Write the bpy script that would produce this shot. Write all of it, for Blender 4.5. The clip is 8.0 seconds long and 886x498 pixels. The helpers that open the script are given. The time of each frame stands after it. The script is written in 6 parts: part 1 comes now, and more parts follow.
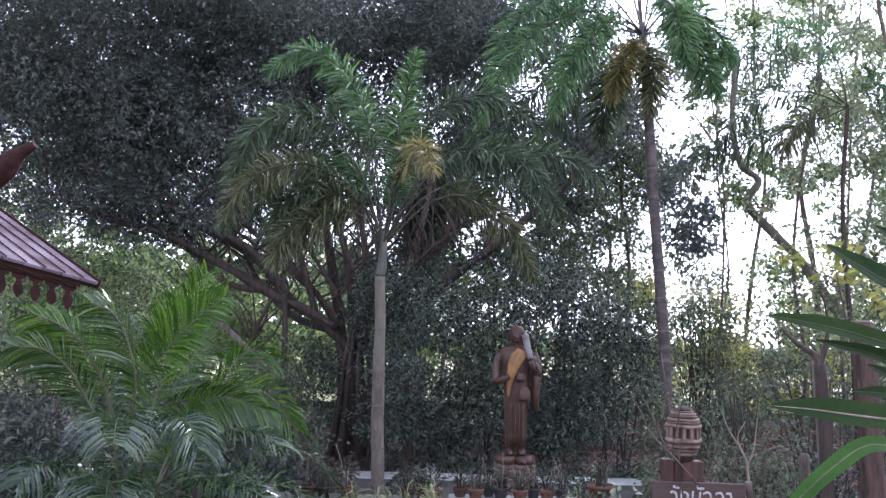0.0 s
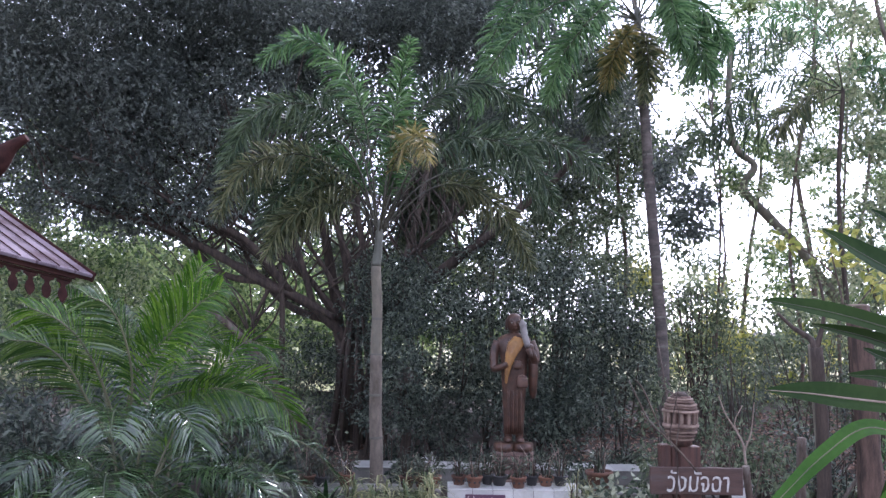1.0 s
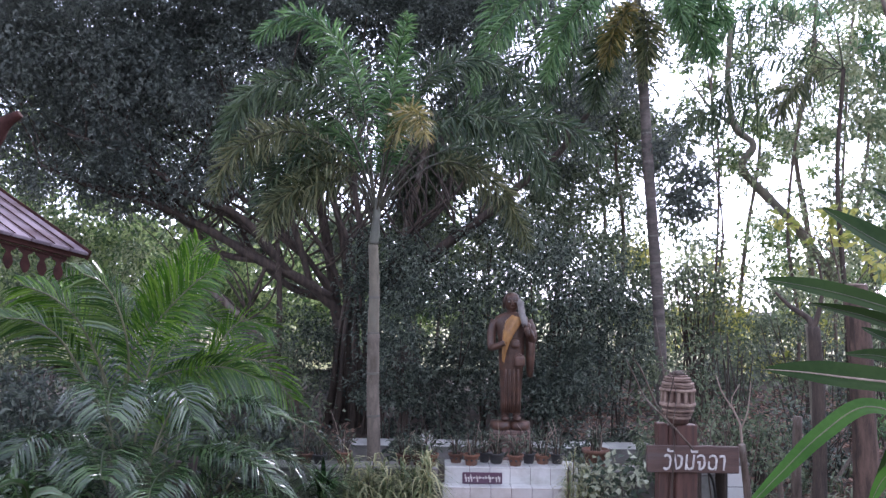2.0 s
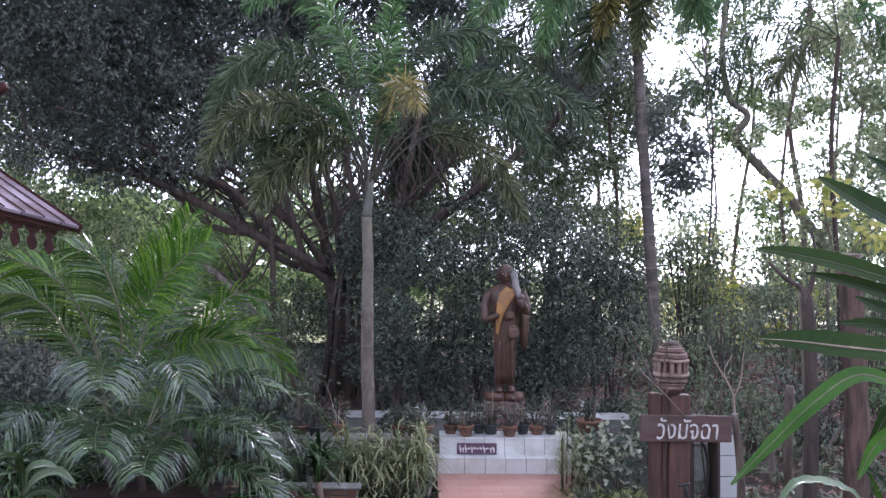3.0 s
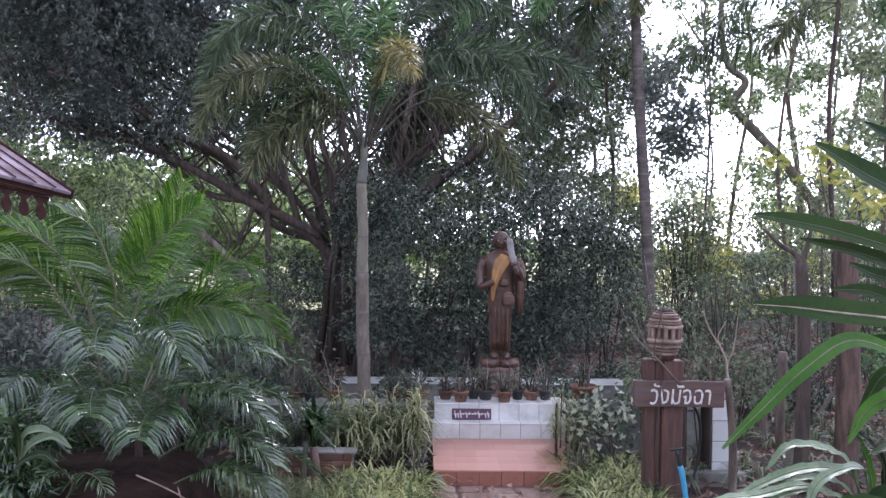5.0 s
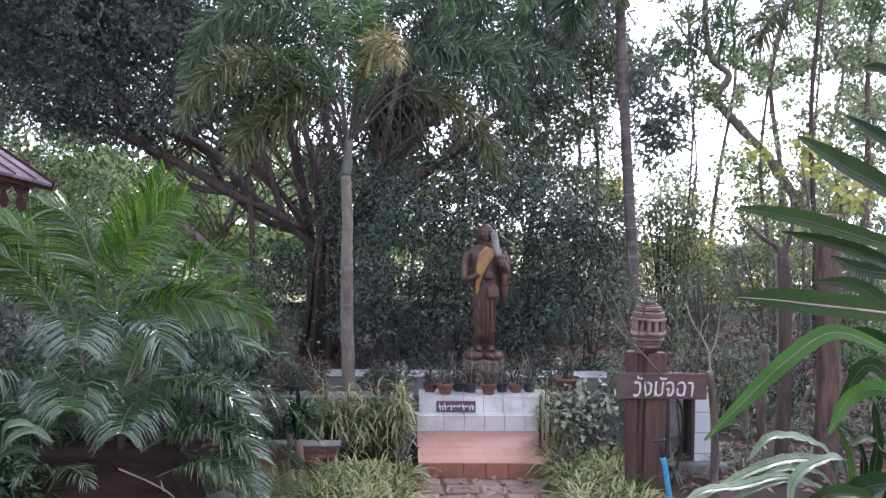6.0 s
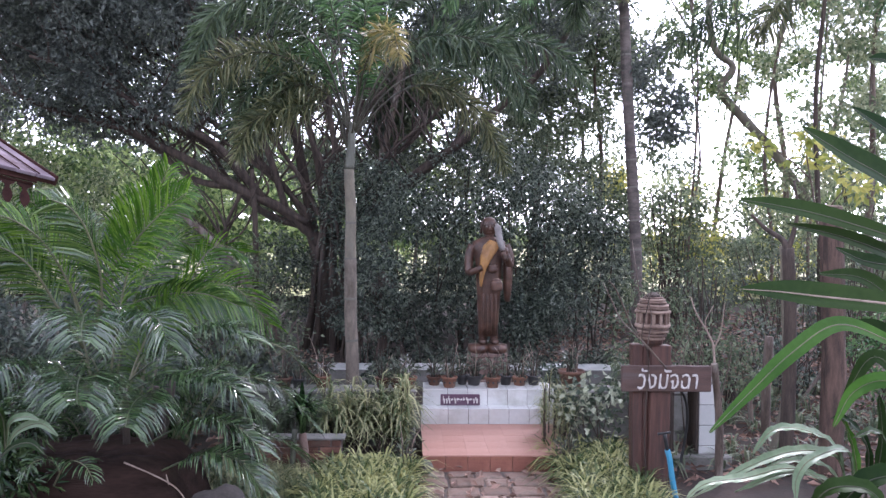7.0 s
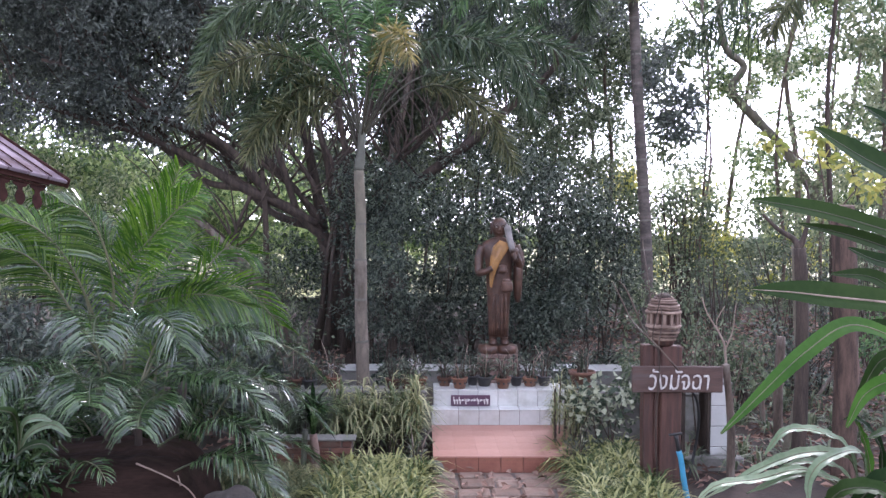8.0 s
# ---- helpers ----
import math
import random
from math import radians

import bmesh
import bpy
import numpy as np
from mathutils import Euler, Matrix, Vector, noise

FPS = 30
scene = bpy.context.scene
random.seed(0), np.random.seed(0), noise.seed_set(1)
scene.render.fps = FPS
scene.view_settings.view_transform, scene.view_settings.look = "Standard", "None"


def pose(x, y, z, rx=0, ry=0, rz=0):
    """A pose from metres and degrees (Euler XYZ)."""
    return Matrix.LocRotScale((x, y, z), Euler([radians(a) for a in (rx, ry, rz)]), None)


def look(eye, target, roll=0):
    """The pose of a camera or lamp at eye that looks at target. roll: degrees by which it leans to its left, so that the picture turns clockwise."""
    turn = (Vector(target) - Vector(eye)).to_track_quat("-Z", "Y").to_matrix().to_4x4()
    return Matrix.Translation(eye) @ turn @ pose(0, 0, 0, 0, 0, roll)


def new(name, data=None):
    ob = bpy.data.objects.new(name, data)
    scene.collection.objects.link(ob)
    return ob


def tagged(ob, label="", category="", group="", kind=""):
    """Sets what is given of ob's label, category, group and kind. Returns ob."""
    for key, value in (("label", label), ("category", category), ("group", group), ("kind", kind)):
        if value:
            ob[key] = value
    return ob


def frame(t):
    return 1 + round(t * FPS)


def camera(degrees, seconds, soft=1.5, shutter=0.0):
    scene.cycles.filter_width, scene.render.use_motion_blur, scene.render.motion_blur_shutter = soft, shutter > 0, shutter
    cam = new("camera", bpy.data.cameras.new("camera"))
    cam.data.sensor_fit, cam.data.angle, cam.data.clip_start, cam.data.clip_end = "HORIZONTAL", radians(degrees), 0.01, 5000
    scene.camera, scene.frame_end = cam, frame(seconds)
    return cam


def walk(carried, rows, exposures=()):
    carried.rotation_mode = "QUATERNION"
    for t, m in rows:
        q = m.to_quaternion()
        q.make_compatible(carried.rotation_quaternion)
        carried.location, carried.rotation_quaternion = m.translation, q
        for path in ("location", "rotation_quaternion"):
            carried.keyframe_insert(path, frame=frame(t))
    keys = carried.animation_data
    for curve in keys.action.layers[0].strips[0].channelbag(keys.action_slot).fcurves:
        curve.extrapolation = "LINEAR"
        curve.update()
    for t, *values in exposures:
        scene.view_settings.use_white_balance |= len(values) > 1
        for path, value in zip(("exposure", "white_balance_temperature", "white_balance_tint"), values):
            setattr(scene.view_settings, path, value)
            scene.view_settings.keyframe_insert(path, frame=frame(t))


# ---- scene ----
cam = camera(58.5, 8.0, soft=1.45)
PATH = [
    (0, (-0.053, -0.257, 2.082), (-0.045, 1.731, 2.294), 1.6),
    (0.5, (-0.050, -0.249, 2.088), (-0.036, 1.741, 2.288), 1.2),
    (1, (-0.038, -0.245, 2.082), (-0.023, 1.746, 2.266), 0.9),
    (1.5, (-0.039, -0.231, 2.082), (-0.023, 1.762, 2.244), 1),
    (3, (-0.041, -0.187, 2.067), (-0.001, 1.812, 2.132), 0.7),
    (3.5, (-0.036, -0.176, 2.060), (0.005, 1.824, 2.097), 0.6),
    (4, (-0.035, -0.164, 2.057), (0.004, 1.835, 2.062), 0.6),
    (4.5, (-0.031, -0.168, 2.057), (0.006, 1.831, 2.047), 0.7),
    (6, (-0.027, -0.164, 2.059), (0.062, 1.834, 2.024), 0.8),
    (6.5, (-0.027, -0.160, 2.057), (0.062, 1.837, 2.008), 0.9),
    (7, (-0.030, -0.155, 2.054), (0.051, 1.843, 2.003), 0.6),
    (7.5, (-0.028, -0.157, 2.056), (0.039, 1.841, 2.007), 0.4),
    (8, (-0.027, -0.157, 2.058), (0.028, 1.842, 2.008), 0.4),
]
walk(cam, [(t, look(eye, target, roll)) for t, eye, target, roll in PATH], [(0.0, 2.1, 5500, 27), (3.0, 2.1, 5550, 27), (6.0, 2.3, 5650, 27), (8.0, 2.4, 5700, 27)])

# ---- light ----
SUN_AZ, SUN_EL = 28.0, 38.0  # degrees right of straight ahead, above the horizon
world = bpy.data.worlds.new("sky")
scene.world = world
world.use_nodes = True
wn, wl = world.node_tree.nodes, world.node_tree.links
sky = wn.new("ShaderNodeTexSky")
sky.sky_type, sky.sun_disc = "NISHITA", False
sky.sun_elevation, sky.sun_rotation = radians(SUN_EL), radians(SUN_AZ)
sky.air_density, sky.dust_density, sky.ozone_density = 1.0, 1.0, 2.0
milk = wn.new("ShaderNodeHueSaturation")
milk.inputs["Saturation"].default_value = 0.2
wl.new(sky.outputs[0], milk.inputs["Color"])
wl.new(milk.outputs[0], wn["Background"].inputs["Color"])
wn["Background"].inputs["Strength"].default_value = 0.15
sun = new("sun", bpy.data.lights.new("sun", "SUN"))
sun.data.energy, sun.data.angle, sun.data.color = 1.5, radians(12), (1.0, 0.94, 0.86)
az, el = radians(SUN_AZ), radians(SUN_EL)
sun.matrix_world = look((20 * math.sin(az) * math.cos(el), 20 * math.cos(az) * math.cos(el), 20 * math.sin(el)), (0, 0, 0))

# ---- materials ----


def mat(name, c1, c2, rough=0.7, scale=6.0, fine=60.0, bump=0.3, metal=0.0, spec=0.5, stretch=(1, 1, 1), rand=0.0, island=False, through_light=0.0, coat=0.0, dirt=None):
    """Two-scale noise colour between c1 and c2, fine grain and bump; rand varies the pieces; through_light lets leaves glow when lit from behind."""
    m = bpy.data.materials.new(name)
    m.use_nodes = True
    n, l = m.node_tree.nodes, m.node_tree.links
    b = n["Principled BSDF"]
    co = n.new("ShaderNodeTexCoord")
    mp = n.new("ShaderNodeMapping")
    mp.inputs["Scale"].default_value = stretch
    l.new(co.outputs["Object"], mp.inputs["Vector"])
    big = n.new("ShaderNodeTexNoise")
    big.inputs["Scale"].default_value, big.inputs["Detail"].default_value = scale, 4
    small = n.new("ShaderNodeTexNoise")
    small.inputs["Scale"].default_value, small.inputs["Detail"].default_value = fine, 3
    for t in (big, small):
        l.new(mp.outputs[0], t.inputs["Vector"])
    add = n.new("ShaderNodeMath")
    add.operation = "MULTIPLY_ADD"
    add.inputs[1].default_value, add.inputs[2].default_value = 0.35, -0.17
    l.new(small.outputs["Fac"], add.inputs[0])
    tot = n.new("ShaderNodeMath")
    l.new(big.outputs["Fac"], tot.inputs[0]), l.new(add.outputs[0], tot.inputs[1])
    fac = tot.outputs[0]
    if rand:
        src = n.new("ShaderNodeNewGeometry").outputs["Random Per Island"] if island else n.new("ShaderNodeObjectInfo").outputs["Random"]
        r = n.new("ShaderNodeMath")
        r.operation = "MULTIPLY_ADD"
        r.inputs[1].default_value, r.inputs[2].default_value = rand, -rand / 2
        l.new(src, r.inputs[0])
        s = n.new("ShaderNodeMath")
        l.new(fac, s.inputs[0]), l.new(r.outputs[0], s.inputs[1])
        fac = s.outputs[0]
    ramp = n.new("ShaderNodeValToRGB")
    ramp.color_ramp.elements[0].position, ramp.color_ramp.elements[1].position = 0.3, 0.72
    ramp.color_ramp.elements[0].color, ramp.color_ramp.elements[1].color = (*c1, 1), (*c2, 1)
    l.new(fac, ramp.inputs[0])
    col = ramp.outputs[0]
    if dirt:
        st = n.new("ShaderNodeTexNoise")
        st.inputs["Scale"].default_value, st.inputs["Detail"].default_value, st.inputs["Roughness"].default_value = scale * 0.6, 8, 0.7
        l.new(mp.outputs[0], st.inputs["Vector"])
        sr = n.new("ShaderNodeValToRGB")
        sr.color_ramp.elements[0].position, sr.color_ramp.elements[1].position = 0.5, 0.66
        l.new(st.outputs["Fac"], sr.inputs[0])
        mx = n.new("ShaderNodeMix")
        mx.data_type = "RGBA"
        l.new(sr.outputs[0], mx.inputs["Factor"]), l.new(col, mx.inputs["A"])
        mx.inputs["B"].default_value = (*dirt, 1)
        col = mx.outputs["Result"]
    l.new(col, b.inputs["Base Color"])
    rr = n.new("ShaderNodeMapRange")
    rr.inputs["To Min"].default_value, rr.inputs["To Max"].default_value = max(0.04, rough - 0.12), min(1, rough + 0.12)
    l.new(big.outputs["Fac"], rr.inputs["Value"]), l.new(rr.outputs[0], b.inputs["Roughness"])
    b.inputs["Metallic"].default_value, b.inputs["Specular IOR Level"].default_value, b.inputs["Coat Weight"].default_value = metal, spec, coat
    if bump:
        bp = n.new("ShaderNodeBump")
        bp.inputs["Strength"].default_value, bp.inputs["Distance"].default_value = bump, 0.01
        l.new(tot.outputs[0], bp.inputs["Height"]), l.new(bp.outputs[0], b.inputs["Normal"])
    if through_light:
        tr = n.new("ShaderNodeBsdfTranslucent")
        l.new(col, tr.inputs["Color"])
        ms = n.new("ShaderNodeMixShader")
        ms.inputs[0].default_value = through_light
        l.new(b.outputs[0], ms.inputs[1]), l.new(tr.outputs[0], ms.inputs[2])
        l.new(ms.outputs[0], n["Material Output"].inputs["Surface"])
    return m


def leaf_mat(name, c1, c2, rough=0.42, tl=0.3, rand=0.9, spec=0.5, greying=0.3):
    # the greens are muted, a little cool and a fifth brighter
    def muted(c):
        g = 0.3 * c[0] + 0.6 * c[1] + 0.1 * c[2]
        return tuple(1.2 * (v * (1 - greying) + g * k * greying) for v, k in zip(c, (1.12, 0.98, 1.25)))
    return mat(name, muted(c1), muted(c2), rough, 0.8, 25, 0.0, spec=spec, rand=rand, island=True, through_light=tl)


M_REDGROUT = mat("red_grout", (0.27, 0.14, 0.105), (0.36, 0.2, 0.16), 0.9, 10, 80, 0.3)
M_SOIL = mat("leaf_litter_soil", (0.02, 0.0135, 0.01), (0.068, 0.045, 0.032), 0.95, 3, 40, 1.0, dirt=(0.035, 0.03, 0.02))
# bank clay, darker than the soil elsewhere
M_BANK = mat("dark_brown_clay", (0.011, 0.007, 0.0055), (0.044, 0.027, 0.021), 1.0, 3, 30, 1.0, spec=0.12, stretch=(0.6, 2, 3), dirt=(0.03, 0.022, 0.015))
M_STRAW = mat("dry_pale_grass", (0.34, 0.33, 0.17), (0.55, 0.52, 0.32), 0.9, 0.6, 20, 0.6, dirt=(0.3, 0.34, 0.12))
M_PAVER = mat("laterite_paver", (0.17, 0.108, 0.078), (0.33, 0.238, 0.182), 0.85, 7, 70, 0.7, rand=0.5, dirt=(0.10, 0.08, 0.06))
M_REDTILE = mat("red_clay_tile", (0.34, 0.165, 0.12), (0.46, 0.26, 0.2), 0.55, 5, 60, 0.15, rand=0.15, dirt=(0.38, 0.25, 0.2))
M_REDRISER = mat("dark_red_clay_tile", (0.17, 0.06, 0.04), (0.3, 0.12, 0.075), 0.6, 5, 60, 0.2, rand=0.4, dirt=(0.1, 0.06, 0.045))
M_GROUT = mat("grout", (0.09, 0.07, 0.06), (0.17, 0.14, 0.12), 0.95, 10, 80, 0.4)
M_WHITETILE = mat("white_glazed_tile", (0.52, 0.53, 0.5), (0.65, 0.65, 0.61), 0.22, 3, 30, 0.03, rand=0.2, dirt=(0.44, 0.43, 0.38))
M_CONCRETE = mat("weathered_concrete", (0.12, 0.115, 0.1), (0.25, 0.24, 0.22), 0.9, 4, 50, 0.5, dirt=(0.12, 0.13, 0.1))
M_BRICK = mat("old_brick", (0.12, 0.055, 0.038), (0.24, 0.115, 0.08), 0.92, 9, 70, 0.7, rand=0.6, dirt=(0.12, 0.08, 0.06))
M_STATUE = mat("brown_painted_plaster", (0.042, 0.023, 0.015), (0.12, 0.06, 0.037), 0.42, 9, 60, 0.3, dirt=(0.05, 0.028, 0.022))
M_SASH = mat("ochre_robe_paint", (0.24, 0.12, 0.03), (0.38, 0.19, 0.05), 0.5, 10, 60, 0.25, dirt=(0.2, 0.1, 0.04))
M_GREY = mat("grey_umbrella_paint", (0.13, 0.115, 0.105), (0.26, 0.235, 0.215), 0.5, 9, 60, 0.2)
M_EYE = mat("eye_white_paint", (0.14, 0.12, 0.1), (0.22, 0.2, 0.17), 0.6)
M_STONE = mat("stained_plaster_stone", (0.1, 0.062, 0.05), (0.24, 0.16, 0.13), 0.85, 8, 60, 0.5, dirt=(0.07, 0.06, 0.05))
M_WOOD = mat("dark_red_timber", (0.05, 0.023, 0.017), (0.125, 0.06, 0.043), 0.6, 4, 40, 0.5, stretch=(7, 7, 0.7), dirt=(0.05, 0.03, 0.025))
M_BOARD = mat("sign_board_wood", (0.062, 0.036, 0.029), (0.125, 0.074, 0.058), 0.75, 4, 40, 0.5, stretch=(0.8, 8, 8), dirt=(0.1, 0.075, 0.065))
M_PALEWOOD = mat("weathered_carved_wood", (0.090, 0.056, 0.041), (0.225, 0.154, 0.116), 0.8, 9, 60, 0.5, dirt=(0.12, 0.07, 0.05))
M_HOOP = mat("split_wood_hoop", (0.15, 0.1, 0.075), (0.36, 0.265, 0.205), 0.85, 9, 60, 0.5, dirt=(0.12, 0.08, 0.06))
M_WHITEPAINT = mat("white_lettering", (0.5, 0.46, 0.42), (0.7, 0.68, 0.64), 0.7, 30, 120, 0.05, dirt=(0.36, 0.3, 0.26))
M_PLAQUE = mat("purple_plaque", (0.075, 0.035, 0.06), (0.11, 0.055, 0.085), 0.4, 6, 60, 0.05)
M_BARK = mat("grey_brown_bark", (0.055, 0.04, 0.03), (0.17, 0.125, 0.095), 0.9, 5, 40, 1.0, stretch=(3, 3, 0.6), dirt=(0.2, 0.18, 0.15))
M_DARKBARK = mat("dark_bark", (0.028, 0.021, 0.016), (0.09, 0.066, 0.05), 0.9, 5, 40, 1.0, stretch=(4, 4, 0.5))
M_STUMP = mat("reddish_stump_bark", (0.05, 0.032, 0.024), (0.15, 0.095, 0.07), 0.9, 6, 45, 1.0, stretch=(5, 5, 0.8), dirt=(0.035, 0.025, 0.018))
M_PALMTRUNK = mat("grey_palm_trunk", (0.11, 0.095, 0.068), (0.21, 0.185, 0.135), 0.8, 4, 40, 0.3, stretch=(3, 3, 1.2), dirt=(0.14, 0.13, 0.1))
M_PALMBROWN = mat("brown_lower_palm_trunk", (0.095, 0.078, 0.06), (0.2, 0.165, 0.13), 0.85, 5, 45, 0.4, stretch=(3, 3, 1.2), dirt=(0.08, 0.066, 0.046))
M_PALMBAND = mat("palm_leaf_scar", (0.1, 0.095, 0.075), (0.17, 0.155, 0.125), 0.85, 8, 50, 0.4)
M_SHAFT = mat("green_crownshaft", (0.065, 0.068, 0.05), (0.125, 0.125, 0.09), 0.5, 4, 40, 0.1)
M_RACHIS = mat("palm_rachis", (0.07, 0.075, 0.035), (0.16, 0.155, 0.08), 0.5, 4, 40, 0.1)
M_ARECARIB = mat("green_areca_rib", (0.03, 0.045, 0.018), (0.075, 0.095, 0.035), 0.45, 4, 40, 0.1)
# shade put into the rib colour, a darker copy of palm_rachis
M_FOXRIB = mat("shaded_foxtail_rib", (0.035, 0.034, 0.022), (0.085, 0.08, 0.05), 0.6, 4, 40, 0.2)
# trunk in the shadow: the shade is part of this brown colour
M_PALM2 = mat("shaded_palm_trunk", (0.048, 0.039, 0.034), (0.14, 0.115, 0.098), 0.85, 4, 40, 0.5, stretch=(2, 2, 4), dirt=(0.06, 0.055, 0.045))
M_ROOF = mat("purple_brown_roof_sheet", (0.17, 0.13, 0.15), (0.32, 0.26, 0.285), 0.35, 5, 50, 0.1, rand=0.5, dirt=(0.1, 0.06, 0.06))
M_ROOFWOOD = mat("red_brown_eave_wood", (0.026, 0.011, 0.009), (0.06, 0.025, 0.02), 0.8, 5, 40, 0.3, stretch=(3, 3, 3), spec=0.15)
M_TERRACOTTA = mat("terracotta", (0.1, 0.05, 0.033), (0.22, 0.108, 0.066), 0.85, 12, 70, 0.4, rand=0.7, dirt=(0.12, 0.085, 0.065))
M_DARKPOT = mat("black_plastic_pot", (0.02, 0.02, 0.022), (0.05, 0.048, 0.048), 0.5, 9, 60, 0.1, rand=0.3)
M_ROUND = mat("grey_round_stone", (0.05, 0.043, 0.038), (0.13, 0.112, 0.1), 0.85, 12, 70, 0.6)
M_BLUE = mat("blue_water_pipe", (0.05, 0.26, 0.42), (0.09, 0.36, 0.52), 0.4, 6, 40, 0.05)
M_HOSE = mat("black_hose", (0.012, 0.014, 0.013), (0.03, 0.03, 0.03), 0.45, 6, 40, 0.05)
M_STICK = mat("dry_stick", (0.2, 0.15, 0.115), (0.4, 0.31, 0.25), 0.85, 8, 60, 0.4)

L_CANOPY = leaf_mat("dark_canopy_leaf", (0.045, 0.068, 0.045), (0.115, 0.145, 0.095), 0.5, 0.35)
L_HEDGE = leaf_mat("glossy_dark_leaf", (0.02, 0.042, 0.022), (0.125, 0.17, 0.092), 0.36, 0.3, 1.2)
L_FAR = leaf_mat("woodland_leaf", (0.045, 0.08, 0.025), (0.14, 0.19, 0.065), 0.5, 0.4)
L_LIGHT = leaf_mat("light_green_leaf", (0.08, 0.14, 0.035), (0.24, 0.29, 0.09), 0.5, 0.45)
# light from behind is put into the colour, brighter than woodland_leaf
L_HAZE = leaf_mat("pale_backlit_leaf", (0.045, 0.09, 0.022), (0.2, 0.27, 0.075), 0.5, 0.45, 1.2, 0.3, greying=0.15)
L_YELLOW = leaf_mat("yellow_green_leaf", (0.2, 0.24, 0.03), (0.42, 0.4, 0.07), 0.5, 0.5, greying=0.1)
# foxtail leaflets in two greens, with the crown's shade in the darker colour
L_FOX = leaf_mat("foxtail_leaflet", (0.03, 0.085, 0.024), (0.11, 0.21, 0.06), 0.4, 0.4, greying=0.1)
L_FOXDARK = leaf_mat("shaded_foxtail_leaflet", (0.022, 0.05, 0.017), (0.078, 0.12, 0.042), 0.38, 0.34, spec=0.4, greying=0.18)
L_FOXOLD = leaf_mat("yellowing_foxtail_leaflet", (0.075, 0.09, 0.018), (0.25, 0.2, 0.04), 0.4, 0.35, greying=0.1)
L_FOXMIX = leaf_mat("browning_foxtail_leaflet", (0.042, 0.066, 0.016), (0.145, 0.155, 0.04), 0.42, 0.36, greying=0.2)
# areca light and shade are put into three leaflet colours, dark to lit
L_ARECA = leaf_mat("areca_leaflet", (0.014, 0.037, 0.011), (0.07, 0.12, 0.04), 0.18, 0.22, 1.1, 0.8, greying=0.04)
L_ARECAMID = leaf_mat("half_lit_areca_leaflet", (0.028, 0.07, 0.013), (0.105, 0.17, 0.038), 0.19, 0.35, 1.0, 0.75, greying=0.0)
L_ARECALIT = leaf_mat("lit_areca_leaflet", (0.04, 0.105, 0.01), (0.14, 0.245, 0.03), 0.22, 0.45, 1.0, 0.6, greying=0.0)
L_SHRUB = leaf_mat("variegated_shrub_leaf", (0.09, 0.13, 0.04), (0.34, 0.34, 0.14), 0.45, 0.35, greying=0.15)
L_ROUNDLEAF = leaf_mat("round_shrub_leaf", (0.03, 0.06, 0.022), (0.32, 0.37, 0.18), 0.42, 0.35, 1.4)
L_GRASS = leaf_mat("border_grass_blade", (0.055, 0.09, 0.022), (0.34, 0.35, 0.12), 0.5, 0.4, 1.3, greying=0.08)
L_ORCHID = leaf_mat("orchid_leaf", (0.025, 0.045, 0.018), (0.1, 0.125, 0.055), 0.4, 0.25)
L_PALE = leaf_mat("pale_dry_leaf", (0.35, 0.36, 0.3), (0.55, 0.55, 0.47), 0.5, 0.3)
L_LITTER = leaf_mat("dry_fallen_leaf", (0.1, 0.055, 0.035), (0.27, 0.165, 0.11), 0.8, 0.1, greying=0.1)
# backlit shade is put into the broad leaf's colour, light into its copy
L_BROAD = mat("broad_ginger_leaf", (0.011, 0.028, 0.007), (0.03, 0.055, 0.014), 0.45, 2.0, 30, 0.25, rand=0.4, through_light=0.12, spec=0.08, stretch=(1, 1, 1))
L_BROADLIT = mat("lit_ginger_leaf", (0.03, 0.09, 0.01), (0.06, 0.145, 0.022), 0.45, 2.0, 30, 0.25, rand=0.3, through_light=0.4, spec=0.2)
L_BROADPALE = mat("silvery_or_sheen_leaf", (0.11, 0.17, 0.085), (0.26, 0.33, 0.2), 0.42, 2.0, 30, 0.1, rand=0.4, through_light=0.25, spec=0.3)

# ---- mesh helpers ----


def link(name, bm, material, parent=None, label=""):
    me = bpy.data.meshes.new(name)
    bm.normal_update()
    bm.to_mesh(me)
    bm.free()
    for m in material if isinstance(material, (list, tuple)) else [material]:
        me.materials.append(m)
    ob = new(name, me)
    if parent is not None:
        ob.parent = parent
    if label:
        ob["label"] = label
    return ob


def part(name, bm, material, parent, label=""):
    return link(name, bm, material, parent, label)


def empty(name, at=(0, 0, 0)):
    ob = new(name)
    ob.location = at
    ob.empty_display_size = 0.1
    return ob


def raw(name, verts, faces, material, parent=None, smooth=False):
    """One mesh from arrays of corners and of three- or four-cornered faces."""
    me = bpy.data.meshes.new(name)
    verts, faces = np.asarray(verts, np.float32), np.asarray(faces, np.int32)
    k = faces.shape[1]
    me.vertices.add(len(verts)), me.loops.add(faces.size), me.polygons.add(len(faces))
    me.vertices.foreach_set("co", verts.ravel())
    me.loops.foreach_set("vertex_index", faces.ravel())
    me.polygons.foreach_set("loop_start", np.arange(0, faces.size, k, dtype=np.int32))
    me.polygons.foreach_set("use_smooth", np.full(len(faces), smooth))
    me.update(calc_edges=True)
    me.materials.append(material)
    ob = new(name, me)
    if parent is not None:
        ob.parent = parent
    return ob


